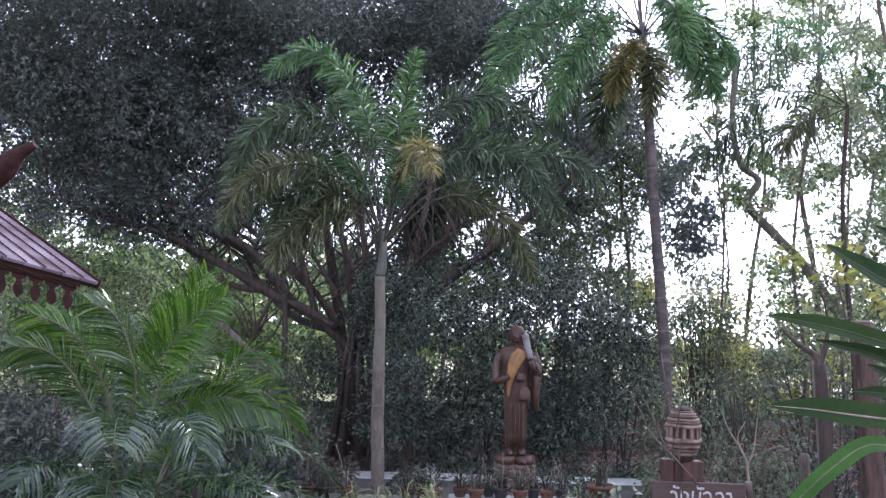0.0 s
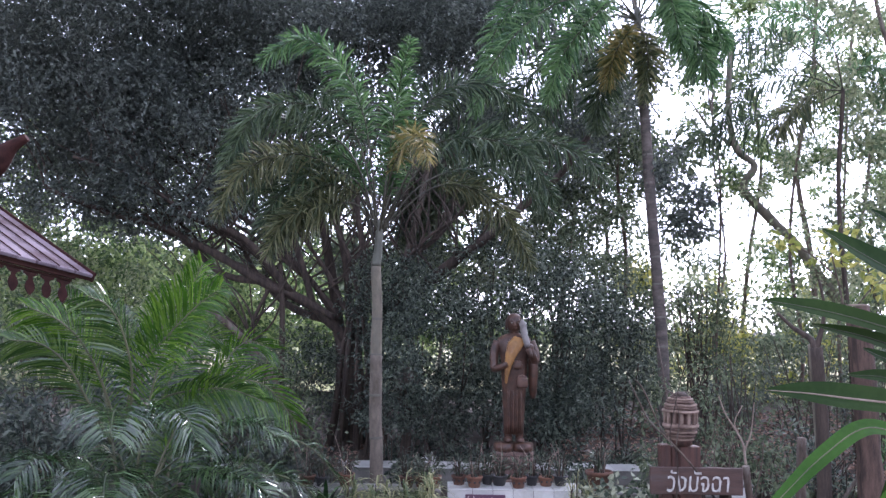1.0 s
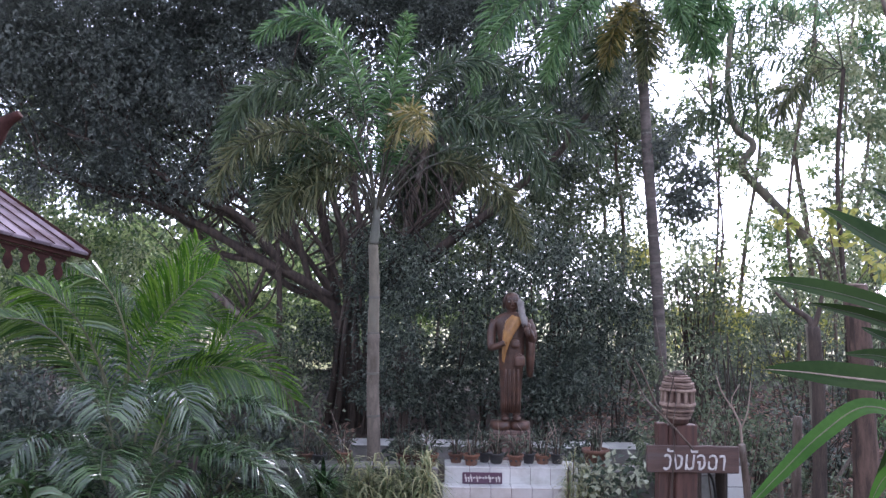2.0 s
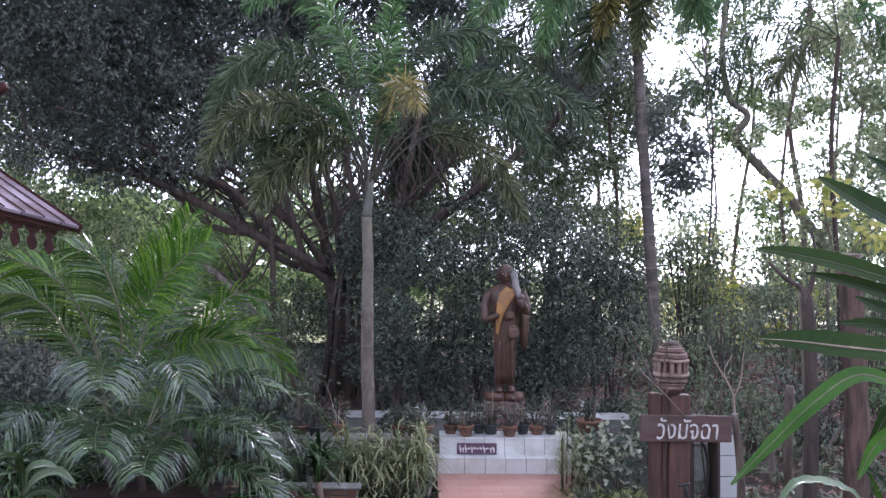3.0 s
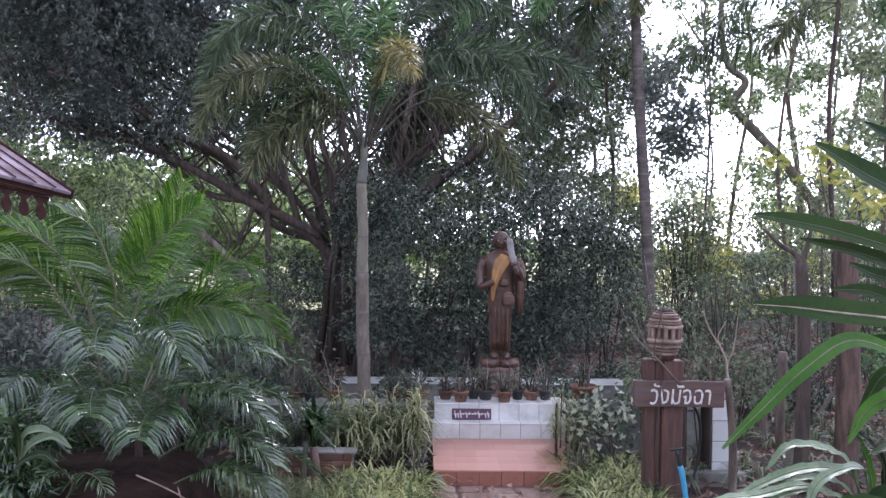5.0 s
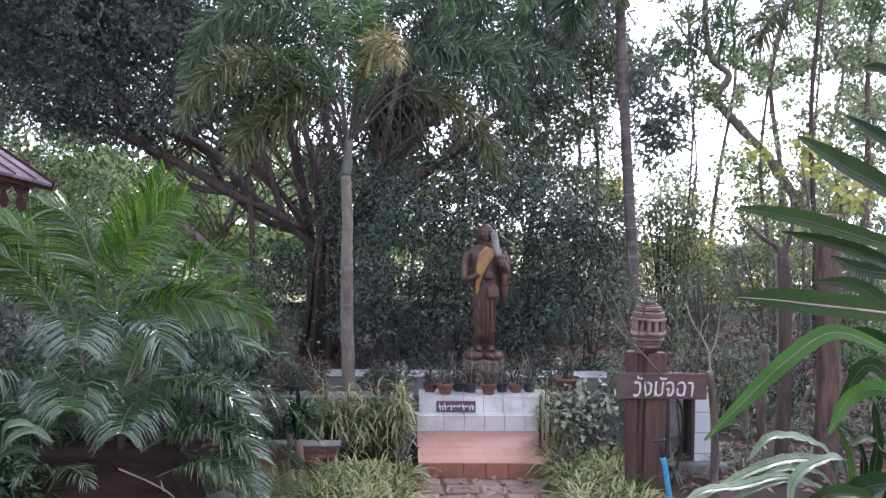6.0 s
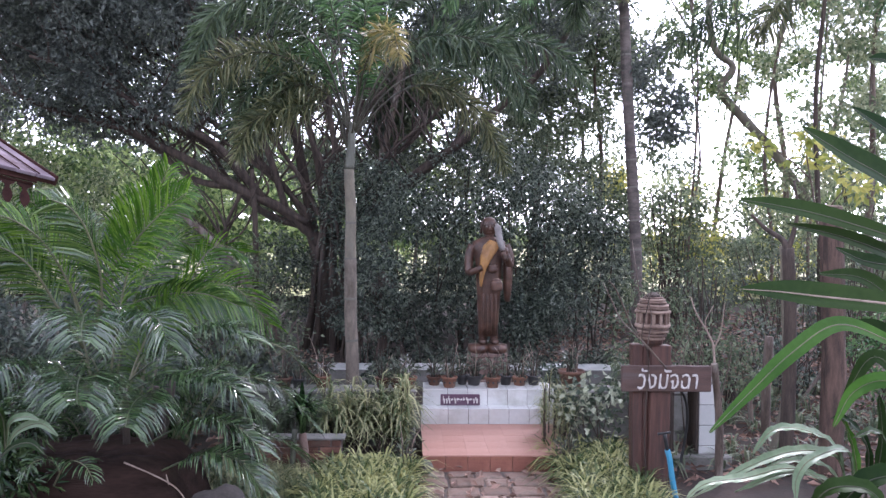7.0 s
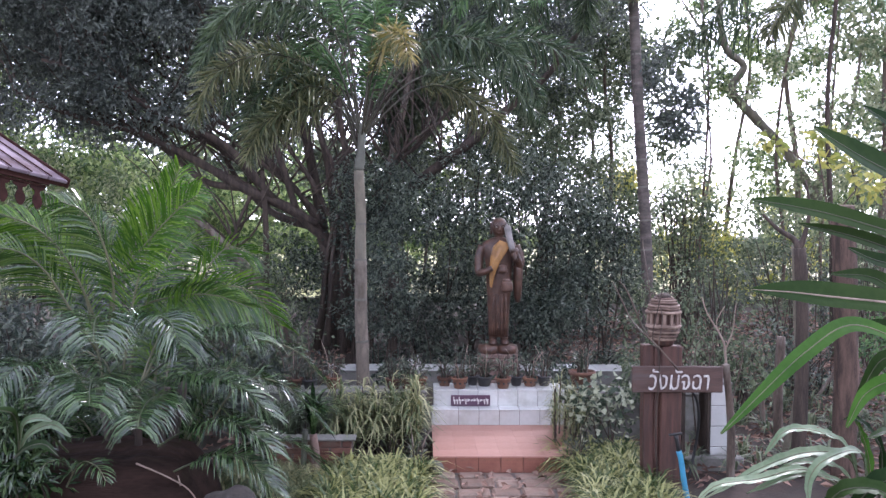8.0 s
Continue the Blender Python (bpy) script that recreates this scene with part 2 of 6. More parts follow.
def box(x0, x1, y0, y1, z0, z1, bev=0.0, bm=None, mi=0):
    tmp = bmesh.new()
    bmesh.ops.create_cube(tmp, size=1)
    for v in tmp.verts:
        v.co = ((x0 + x1) / 2 + v.co.x * (x1 - x0), (y0 + y1) / 2 + v.co.y * (y1 - y0), (z0 + z1) / 2 + v.co.z * (z1 - z0))
    if bev:
        bmesh.ops.bevel(tmp, geom=tmp.edges[:], offset=bev, segments=1, affect="EDGES")
    for f in tmp.faces:
        f.material_index = mi
    if bm is None:
        return tmp
    join(bm, tmp)
    return bm


def join(bm, other):
    me = bpy.data.meshes.new("tmp")
    other.to_mesh(me)
    other.free()
    bm.from_mesh(me)
    bpy.data.meshes.remove(me)


def rings(bm, loops, cap=True, mi=0, smooth=True):
    """Skin between loops of equally many points."""
    vs = [[bm.verts.new(p) for p in lp] for lp in loops]
    n = len(vs[0])
    for a, b in zip(vs, vs[1:]):
        for i in range(n):
            f = bm.faces.new((a[i], a[(i + 1) % n], b[(i + 1) % n], b[i]))
            f.material_index, f.smooth = mi, smooth
    if cap:
        bm.faces.new(vs[0][::-1]).material_index = mi
        bm.faces.new(vs[-1]).material_index = mi
    return bm


def lathe(bm, prof, at=(0, 0, 0), n=16, mi=0, sx=1.0, sy=1.0):
    return rings(bm, [[(at[0] + r * sx * math.cos(2 * math.pi * i / n), at[1] + r * sy * math.sin(2 * math.pi * i / n), at[2] + z) for i in range(n)] for r, z in prof], mi=mi)


def smooth_line(pts, k=6):
    """A smooth curve through the points."""
    p = [Vector(q) for q in pts]
    p = [p[0] * 2 - p[1]] + p + [p[-1] * 2 - p[-2]]
    out = []
    for i in range(1, len(p) - 2):
        a, b, c, d = p[i - 1:i + 3]
        for j in range(k):
            t = j / k
            out.append(0.5 * (2 * b + (c - a) * t + (2 * a - 5 * b + 4 * c - d) * t * t + (3 * b - a - 3 * c + d) * t ** 3))
    return out + [p[-2]]


def tube(bm, pts, r0, r1, n=8, k=5, knobs=0.0, mi=0, rng=None):
    """A tapered, slightly uneven stem through the points."""
    line = smooth_line(pts, k)
    loops = []
    side = Vector((1, 0.3, 0.1))
    for i, c in enumerate(line):
        tan = (line[min(i + 1, len(line) - 1)] - line[max(i - 1, 0)]).normalized()
        u = tan.cross(side).normalized()
        side = u.cross(tan)
        r = r0 + (r1 - r0) * i / (len(line) - 1)
        if knobs:
            r *= 1 + knobs * noise.noise(c * 5)
        loops.append([c + (u * math.cos(2 * math.pi * j / n) + side * math.sin(2 * math.pi * j / n)) * r * (1 + (knobs * 0.6 * noise.noise(c * 3 + Vector((j, 0, 0))) if knobs else 0)) for j in range(n)])
    return rings(bm, loops, mi=mi)


def unit(a):
    return a / np.maximum(np.linalg.norm(a, axis=1, keepdims=True), 1e-9)


def leaf_mesh(name, pos, out, length, width, material, parent, rng, droop=0.35, jitter=0.8):
    """Folded pointed leaves at pos, pointing roughly along out."""
    n = len(pos)
    d = unit(out + rng.normal(0, jitter, (n, 3)) + np.array([0, 0, -droop]))
    s = unit(np.cross(d, rng.normal(0, 1, (n, 3)) * 0.7 + np.array([0, 0, 1.0])))
    up = np.cross(s, d)
    ln = length * rng.uniform(0.6, 1.25, (n, 1))
    w = width * rng.uniform(0.7, 1.2, (n, 1))
    mid = pos + d * ln * 0.45
    v = np.stack([pos, mid + s * w / 2 + up * w * 0.18, pos + d * ln - up * ln * 0.12, mid - s * w / 2 + up * w * 0.18], 1).reshape(-1, 3)
    b = np.arange(n)[:, None] * 4
    f = np.concatenate([b + [0, 1, 2], b + [0, 2, 3]], 1).reshape(-1, 3)
    return raw(name, v, f, material, parent)


def cloud(rng, blobs, per=40, spread=0.28):
    """Leaf places in clumps inside ellipsoids (centre, radii, number of clumps); also the way outwards from each clump."""
    P, O = [], []
    for c, r, k in blobs:
        u = unit(rng.normal(0, 1, (k, 3))) * rng.uniform(0.15, 1, (k, 1)) ** 0.5
        cc = np.array(c) + u * np.array(r)
        off = unit(rng.normal(0, 1, (k * per, 3))) * rng.uniform(0.1, 1, (k * per, 1)) ** 0.6 * spread * np.repeat(rng.uniform(0.6, 1.4, (k, 1)), per, 0)
        P.append(np.repeat(cc, per, 0) + off * np.array([1, 1, 0.75]))
        O.append(unit(off))
    return np.concatenate(P), np.concatenate(O)

# ---- ground, path, terrace ----
rng = np.random.default_rng(5)
bm = bmesh.new()
bmesh.ops.create_grid(bm, x_segments=90, y_segments=90, size=1)
for v in bm.verts:
    x = math.copysign(abs(v.co.x) ** 2.2, v.co.x) * 300 + 0.6
    y = math.copysign(abs(v.co.y) ** 2.2, v.co.y) * 300 + 6
    off = max(0, min(1, (abs(x - 0.62) - 0.75) / 0.5)) if y < 9 else 1
    far = max(0.0, y - 9)
    v.co = (x, y, -0.03 + off * (0.03 + 0.05 * noise.noise(Vector((x, y, 0)) * 0.8)) + min(1.2, far * 0.05) * (1 if abs(x) < 40 else 0))
for f in bm.faces:
    f.smooth = True
ground = tagged(link("ground", bm, M_SOIL), "brown bare soil with leaf litter under the trees", "ground", kind="structure")

# sunlit clearing of dry grass beyond the trees
bm = bmesh.new()
bmesh.ops.create_grid(bm, x_segments=60, y_segments=40, size=1)
for v in bm.verts:
    x, y = v.co.x * 15 + 2, v.co.y * 7.5 + 25 + 0.8 * noise.noise(Vector((v.co.x * 9, v.co.y, 0)))
    v.co = (x, y, 0.1 + min(1.2, (y - 9) * 0.05) + 0.03 * noise.noise(Vector((x, y, 2))))
for f in bm.faces:
    f.smooth = True
tagged(link("clearing", bm, M_STRAW), "sunlit clearing of pale dry grass beyond the trees", "clearing", kind="structure")

# path bed and pavers
path_bed = tagged(link("path", box(0.0, 1.24, -4.0, 6.46, -0.2, 0.004), M_GROUT), "dark gritty joints of the garden path", "path", kind="structure")
pr = random.Random(3)
y = 6.43
row = 0
while y > -3.75:
    dy = pr.uniform(0.17, 0.25)
    x = 0.02 + pr.uniform(-0.02, 0.02)
    while x < 1.16:
        dx = pr.uniform(0.22, 0.32)
        if x + dx > 1.12:
            dx = 1.22 - x
        b = box(-dx / 2 + 0.012, dx / 2 - 0.012, -dy / 2 + 0.012, dy / 2 - 0.012, -0.05, 0.0, 0.012)
        for v in b.verts:
            v.co += Vector((pr.uniform(-1, 1), pr.uniform(-1, 1), 0)) * 0.009
        ob = part("paver", b, M_PAVER, path_bed)
        ob.location, ob.rotation_euler = (x + dx / 2, y - dy / 2, 0.022 + pr.uniform(-0.008, 0.008)), (pr.uniform(-0.03, 0.03), pr.uniform(-0.03, 0.03), pr.uniform(-0.04, 0.04))
        x += dx
    y -= dy

# red tiled landing
TX0, TX1, TY0, TY1, TZ = 0.085, 1.42, 6.48, 7.55, 0.142
landing = tagged(link("landing", box(TX0 + 0.012, TX1 - 0.004, TY0 + 0.012, TY1 + 0.5, -0.1, TZ - 0.004), M_REDGROUT), "low landing paved in worn red clay tiles", "landing", kind="structure")
tile_w = (TX1 - TX0) / 7
for i in range(7):
    b = box(0.003, tile_w - 0.003, 0, 0.016, 0.0, TZ - 0.004, 0.002)
    part("riser_tile", b, M_REDRISER, landing).location = (TX0 + i * tile_w, TY0 - 0.004, 0)
    for j in range(5):
        b = box(0.0004, tile_w - 0.0004, 0.0004, 0.2146, -0.012, 0, 0.0004)
        part("floor_tile", b, M_REDTILE, landing).location = (TX0 + i * tile_w, TY0 - 0.014 + j * 0.215, TZ + pr.uniform(-0.001, 0.001))

# two white tiled steps that carry the pots
def tiled_step(x0, x1, y0, y1, z0, z1, first, label):
    core = tagged(link("tiled_step", box(x0 + 0.008, x1, y0 + 0.01, y1, z0, z1 - 0.008), M_GROUT), label, "step", kind="structure")
    edges = [x0]
    x = x0 + first
    while x < x1:
        edges.append(x)
        x += 0.2
    edges.append(x1)
    for a, b in zip(edges, edges[1:]):
        if b - a > 0.03:
            part("white_tile", box(a + 0.002, b - 0.002, y0, y0 + 0.012, z0, z1 - 0.004, 0.002), M_WHITETILE, core)
            part("white_tile", box(a + 0.002, b - 0.002, y0 - 0.008, y0 + 0.19, z1 - 0.003, z1 + 0.008, 0.003), M_WHITETILE, core)
            if y1 - y0 > 0.3:
                part("white_tile", box(a + 0.002, b - 0.002, y0 + 0.194, y1, z1 - 0.003, z1 + 0.008, 0.003), M_WHITETILE, core)
    part("side_tile", box(x0, x0 + 0.008, y0 + 0.012, y1, z0, z1 - 0.004, 0.002), M_WHITETILE, core)
    return core

tiled_step(0.085, 1.42, 7.55, 7.76, TZ - 0.01, 0.285, 0.265, "lower step faced with white glazed tiles")
tiled_step(0.105, 1.42, 7.705, 8.06, 0.26, 0.446, 0.245, "upper white tiled step with flower pots on it")

# low garden walls either side
def low_wall(name, x0, x1, y0, y1, z1, label):
    w = tagged(link(name, box(x0, x1, y0, y1, -0.1, z1, 0.012), M_CONCRETE), label, "garden wall", kind="structure")
    part("coping", box(x0 - 0.015, x1 + 0.006, y0 - 0.02, y1 + 0.02, z1 + 0.002, z1 + 0.035, 0.008), M_CONCRETE, w)
    return w

low_wall("wall_low_1", -1.6, 0.03, 7.36, 7.62, 0.475, "low weathered concrete wall carrying clay pots")
low_wall("wall_low_2", 1.45, 2.9, 7.36, 7.62, 0.475, "low weathered concrete wall behind the leafy shrub")

# brick planter in front of the left wall
planter = tagged(link("brick_planter", box(-1.3, -0.6, 6.5, 6.62, -0.1, 0.265), M_GROUT), "low planter wall of old red bricks", "planter", kind="structure")
for zi in range(5):
    x = -1.3 - (0.1 if zi % 2 else 0)
    while x < -0.6:
        a, b = max(x, -1.3), min(x + 0.2, -0.6)
        if b - a > 0.04:
            part("brick", box(a + 0.005, b - 0.005, 6.485, 6.52, zi * 0.056 - 0.01, zi * 0.056 + 0.04, 0.005), M_BRICK, planter)
        x += 0.205
part("planter_cap", box(-1.33, -0.57, 6.47, 6.63, 0.268, 0.288, 0.006), M_CONCRETE, planter)

# white tiled ledge behind the statue
ledge = tagged(link("ledge", box(-1.05, 3.6, 9.82, 10.25, -0.05, 0.262), M_CONCRETE), "long low white tiled ledge behind the statue", "ledge", kind="structure")
x = -1.06
while x < 3.6:
    part("ledge_tile", box(x + 0.002, min(x + 0.3, 3.61) - 0.002, 9.805, 10.26, 0.265, 0.278, 0.003), M_WHITETILE, ledge)
    x += 0.3

# ---- statue and pedestal ----
def ellipse(cx, cy, z, a, b, n=20, power=2.0, front=0.0):
    out = []
    for i in range(n):
        t = 2 * math.pi * i / n
        c, s = math.cos(t), math.sin(t)
        out.append((cx + a * math.copysign(abs(c) ** (2 / power), c), cy + b * math.copysign(abs(s) ** (2 / power), s) * (1 + (front if s < 0 else 0)), z))
    return out


def statue(at):
    bm = bmesh.new()
    # draped robe from hem to shoulders, with soft folds
    prof = [(0.125, 0.1, 0.09), (0.125, 0.1, 0.2), (0.138, 0.11, 0.45), (0.15, 0.118, 0.7), (0.158, 0.125, 0.85), (0.165, 0.125, 0.98), (0.19, 0.13, 1.1), (0.215, 0.13, 1.2), (0.205, 0.115, 1.26), (0.13, 0.09, 1.3), (0.07, 0.065, 1.325)]
    loops = []
    for a, b, z in prof:
        lp = ellipse(0, 0, z, a, b, 40, 2.3)
        lp = [(x * (1 + 0.03 * math.sin(9 * math.atan2(y, x) + z * 4) * (1 if z < 0.95 else 0.2)), y * (1 + 0.05 * math.sin(11 * math.atan2(y, x) + z * 3) * (1 if z < 0.95 else 0.2)), z) for x, y, z in lp]
        loops.append(lp)
    rings(bm, loops)
    # neck, head, ears, nose, brow
    lathe(bm, [(0.065, 1.29), (0.058, 1.34), (0.06, 1.37)], n=16)
    lathe(bm, [(0.02, 1.335), (0.06, 1.345), (0.085, 1.375), (0.098, 1.42), (0.103, 1.46), (0.1, 1.5), (0.085, 1.535), (0.055, 1.56), (0.015, 1.57)], (0, -0.005, 0), n=24, sx=0.95, sy=1.08)
    for s in (-1, 1):
        rings(bm, [ellipse(s * 0.1, 0.0, z, 0.013, 0.026 * w, 8) for z, w in ((1.36, 0.5), (1.39, 0.7), (1.44, 1.0), (1.48, 1.0), (1.5, 0.5))])
        lathe(bm, [(0.004, -0.012), (0.016, -0.006), (0.016, 0.006), (0.004, 0.012)], (s * 0.037, -0.1, 1.452), n=10, mi=3, sy=0.6)
        tube(bm, [(s * 0.012, -0.108, 1.475), (s * 0.038, -0.106, 1.482), (s * 0.068, -0.09, 1.472)], 0.006, 0.005, 6, 3)
    rings(bm, [ellipse(0, -0.105 - d, z, 0.012 * w, 0.014, 8) for z, w, d in ((1.405, 1.5, 0.012), (1.415, 1.6, 0.016), (1.44, 0.9, 0.008), (1.47, 0.7, 0.0))])
    tube(bm, [(-0.03, -0.098, 1.385), (0, -0.108, 1.382), (0.03, -0.098, 1.385)], 0.007, 0.007, 6, 3)
    # arms: one hanging and bent to the front, one holding the folded umbrella over the shoulder
    tube(bm, [(-0.2, 0, 1.22), (-0.245, 0.0, 1.08), (-0.25, -0.02, 0.93), (-0.24, -0.05, 0.86)], 0.062, 0.048, 12, 4)
    tube(bm, [(-0.245, -0.045, 0.88), (-0.19, -0.14, 0.9), (-0.1, -0.175, 0.95)], 0.047, 0.035, 12, 4)
    tube(bm, [(0.2, 0, 1.22), (0.255, -0.01, 1.08), (0.255, -0.04, 0.96)], 0.064, 0.055, 12, 4)
    tube(bm, [(0.255, -0.04, 0.96), (0.22, -0.15, 1.04), (0.18, -0.175, 1.13)], 0.05, 0.04, 12, 4)
    lathe(bm, [(0.02, -0.05), (0.045, -0.03), (0.047, 0.03), (0.02, 0.05)], (0.175, -0.18, 1.15), n=12)
    # cloth hanging from the raised arm
    rings(bm, [ellipse(0.235, -0.02, z, 0.06 * w, 0.09 * w, 14) for z, w in ((0.52, 0.55), (0.6, 0.8), (0.75, 0.95), (0.9, 1.05), (1.05, 1.0), (1.12, 0.6))])
    # umbrella
    tube(bm, [(0.15, -0.2, 1.16), (0.115, -0.16, 1.3), (0.09, -0.13, 1.45)], 0.038, 0.044, 12, 4, mi=2)
    tube(bm, [(0.09, -0.13, 1.445), (0.082, -0.124, 1.49)], 0.042, 0.012, 12, 3, mi=2)
    tube(bm, [(0.16, -0.2, 1.14), (0.185, -0.21, 1.03)], 0.036, 0.028, 10, 3)
    # sash across the chest, falling down the front
    path = [(0.06, -0.14, 1.265, 0.085), (0.0, -0.156, 1.18, 0.115), (-0.055, -0.16, 1.06, 0.085), (-0.085, -0.157, 0.94, 0.055), (-0.105, -0.15, 0.82, 0.034), (-0.11, -0.148, 0.71, 0.016)]
    left, right = [], []
    for x, yy, z, w in path:
        left.append((x - w * 0.75, yy + 0.02 + 0.05 * max(0, abs(x - w) - 0.12), z + w * 0.3)), right.append((x + w * 0.75, yy, z - w * 0.2))
    for i in range(len(path) - 1):
        n = 6
        cols = []
        for e in (i, i + 1):
            a, b = Vector(left[e]), Vector(right[e])
            cols.append([a.lerp(b, k / n) + Vector((0, -0.012 - 0.01 * math.sin(k * 2.1), 0)) for k in range(n + 1)])
        va, vb = [bm.verts.new(p) for p in cols[0]], [bm.verts.new(p) for p in cols[1]]
        wa, wb = [bm.verts.new(p + Vector((0, 0.03, 0))) for p in cols[0]], [bm.verts.new(p + Vector((0, 0.03, 0))) for p in cols[1]]
        for k in range(n):
            for q in ((va[k], va[k + 1], vb[k + 1], vb[k]), (wb[k], wb[k + 1], wa[k + 1], wa[k])):
                f = bm.faces.new(q)
                f.material_index, f.smooth = 1, True
        for q in ((va[0], vb[0], wb[0], wa[0]), (vb[n], va[n], wa[n], wb[n])):
            bm.faces.new(q).material_index = 1
    # alms bowl and bag at the waist
    lathe(bm, [(0.02, -0.05), (0.055, -0.035), (0.062, 0.0), (0.05, 0.03), (0.056, 0.045), (0.02, 0.06)], (0.03, -0.19, 0.93), n=16)
    rings(bm, [ellipse(0.085, -0.16, z, 0.07 * w, 0.035, 14, 3) for z, w in ((0.66, 0.9), (0.68, 1.05), (0.76, 1.0), (0.79, 0.8))])
    tube(bm, [(0.03, -0.16, 0.78), (0.085, -0.19, 0.81), (0.14, -0.16, 0.78)], 0.012, 0.012, 8, 3, mi=4)
    # fold lines down the skirt
    for x in (-0.075, -0.025, 0.025, 0.075):
        tube(bm, [(x, -0.118, 0.62), (x * 1.05, -0.122, 0.4), (x * 0.95, -0.108, 0.12)], 0.012, 0.015, 6, 3)
    # legs and feet
    for s in (-1, 1):
        tube(bm, [(s * 0.07, -0.02, 0.14), (s * 0.07, -0.02, 0.03)], 0.05, 0.048, 12, 3)
        rings(bm, [ellipse(s * 0.075, -0.06, z, 0.05 * w, 0.11 * w, 14) for z, w in ((0.0, 1.0), (0.02, 1.05), (0.045, 0.9), (0.06, 0.5))])
    ob = link("statue", bm, [M_STATUE, M_SASH, M_GREY, M_EYE, M_STONE])
    ob.location = at
    return tagged(ob, "brown painted standing monk statue with an ochre sash and grey umbrella", "statue")


SX, SY = 0.925, 9.5
statue((SX, SY, 0.665)).scale = (0.98, 0.98, 0.98)
ped = tagged(empty("pedestal", (SX - 0.01, SY, 0.4)), "stained plaster lotus pedestal under the statue", "pedestal")
bm = bmesh.new()
for s in (-1, 1):
    lathe(bm, [(0.06, 0.15), (0.12, 0.16), (0.13, 0.2), (0.12, 0.25), (0.05, 0.262)], (s * 0.115, -0.06, 0), n=16, sy=1.3)
part("lotus", bm, M_STATUE, ped, "two dark rounded lotus footings")
part("upper_block", box(-0.23, 0.23, -0.2, 0.2, 0.1, 0.16, 0.015), M_STONE, ped)
part("base_block", box(-0.23, 0.24, -0.24, 0.24, -0.15, 0.1, 0.015), M_STONE, ped)
part("plinth", box(-0.3, 0.31, -0.3, 0.3, -0.45, -0.152, 0.015), M_STONE, ped)

# ---- name plaque on the upper step ----
plaque = tagged(link("plaque", box(0.279, 0.671, 7.682, 7.702, 0.296, 0.405, 0.004), M_PLAQUE), "purple plaque with white writing fixed to the step", "plaque")
r2 = random.Random(8)
bm = bmesh.new()
x = 0.302
while x < 0.645:
    w = r2.uniform(0.018, 0.028)
    box(x, x + w * 0.45, 7.677, 7.684, 0.345, 0.315 + r2.uniform(0.045, 0.075), bm=bm)
    box(x + w * 0.4, x + w, 7.677, 7.684, 0.315 + r2.choice((0, 0.035)), 0.315 + 0.048, bm=bm)
    x += w + 0.007
part("writing", bm, M_WHITEPAINT, plaque, "white strokes of lettering")

# ---- signpost ----
post = tagged(empty("sign_post", (1.915, 6.1, -0.02)), "dark red timber signpost with a carved wooden lantern house on top", "signpost")
for dx0, dx1, dy, z1, lean in ((-0.165, -0.082, 0.03, 1.165, 0.012), (-0.078, -0.03, 0.045, 1.15, 0.0), (-0.026, 0.14, 0.0, 1.16, -0.008)):
    b = box(dx0, dx1, dy - 0.05, dy + 0.06, -0.15, z1, 0.008)
    bmesh.ops.subdivide_edges(b, edges=[e for e in b.edges if abs(e.verts[0].co.z - e.verts[1].co.z) > 0.5], cuts=9)
    for v in b.verts:
        v.co.x += lean * (1 - v.co.z / 1.16) + 0.005 * noise.noise(Vector((dx0 * 20, v.co.y * 3, v.co.z * 3)))
    part("post", b, M_WOOD, post)
b = box(-0.271, 0.45, -0.095, -0.06, 0.802, 1.008, 0.006)
bmesh.ops.subdivide_edges(b, edges=[e for e in b.edges if abs(e.verts[0].co.x - e.verts[1].co.x) > 0.4], cuts=12)
for v in b.verts:
    v.co.z += 0.006 * noise.noise(Vector((v.co.x * 7, 0, v.co.z * 4)))
sign = part("sign_board", b, M_BOARD, post, "weathered wooden board with white hand-painted letters")
cu = bpy.data.curves.new("letters", "FONT")
cu.body, cu.size, cu.extrude, cu.offset = "วังมัจฉา", 0.175, 0.003, 0.0
cu.align_x, cu.align_y = "CENTER", "CENTER"
tx = bpy.data.objects.new("letters", cu)
scene.collection.objects.link(tx)
me = bpy.data.meshes.new_from_object(tx.evaluated_get(bpy.context.evaluated_depsgraph_get()))
bpy.data.objects.remove(tx)
me.materials.clear(), me.materials.append(M_WHITEPAINT)
lo, hi = min(v.co.x for v in me.vertices), max(v.co.x for v in me.vertices)
zlo, zhi = min(v.co.y for v in me.vertices), max(v.co.y for v in me.vertices)
for v in me.vertices:
    v.co = ((v.co.x - lo) / (hi - lo) * 0.48 - 0.24, v.co.z, (v.co.y - zlo) / (zhi - zlo) * 0.165 - 0.08)
    # brushed strokes lean and waver a little
    v.co.x += 0.10 * v.co.z + 0.006 * noise.noise(Vector((v.co.x * 30, v.co.z * 30, 1)))
    v.co.z += 0.006 * noise.noise(Vector((v.co.x * 30, v.co.z * 30, 7)))
letters = new("letters", me)
letters.parent, letters.location = sign, (0.1, -0.1, 0.905)
LX, LZ = -0.003, 1.17
lantern = part("lantern_house", lathe(bmesh.new(), [(0.055, -0.01), (0.078, 0.0), (0.088, 0.03), (0.09, 0.05)], (LX, 0, LZ), 20), M_WOOD, post, "weathered carved wooden lantern house")


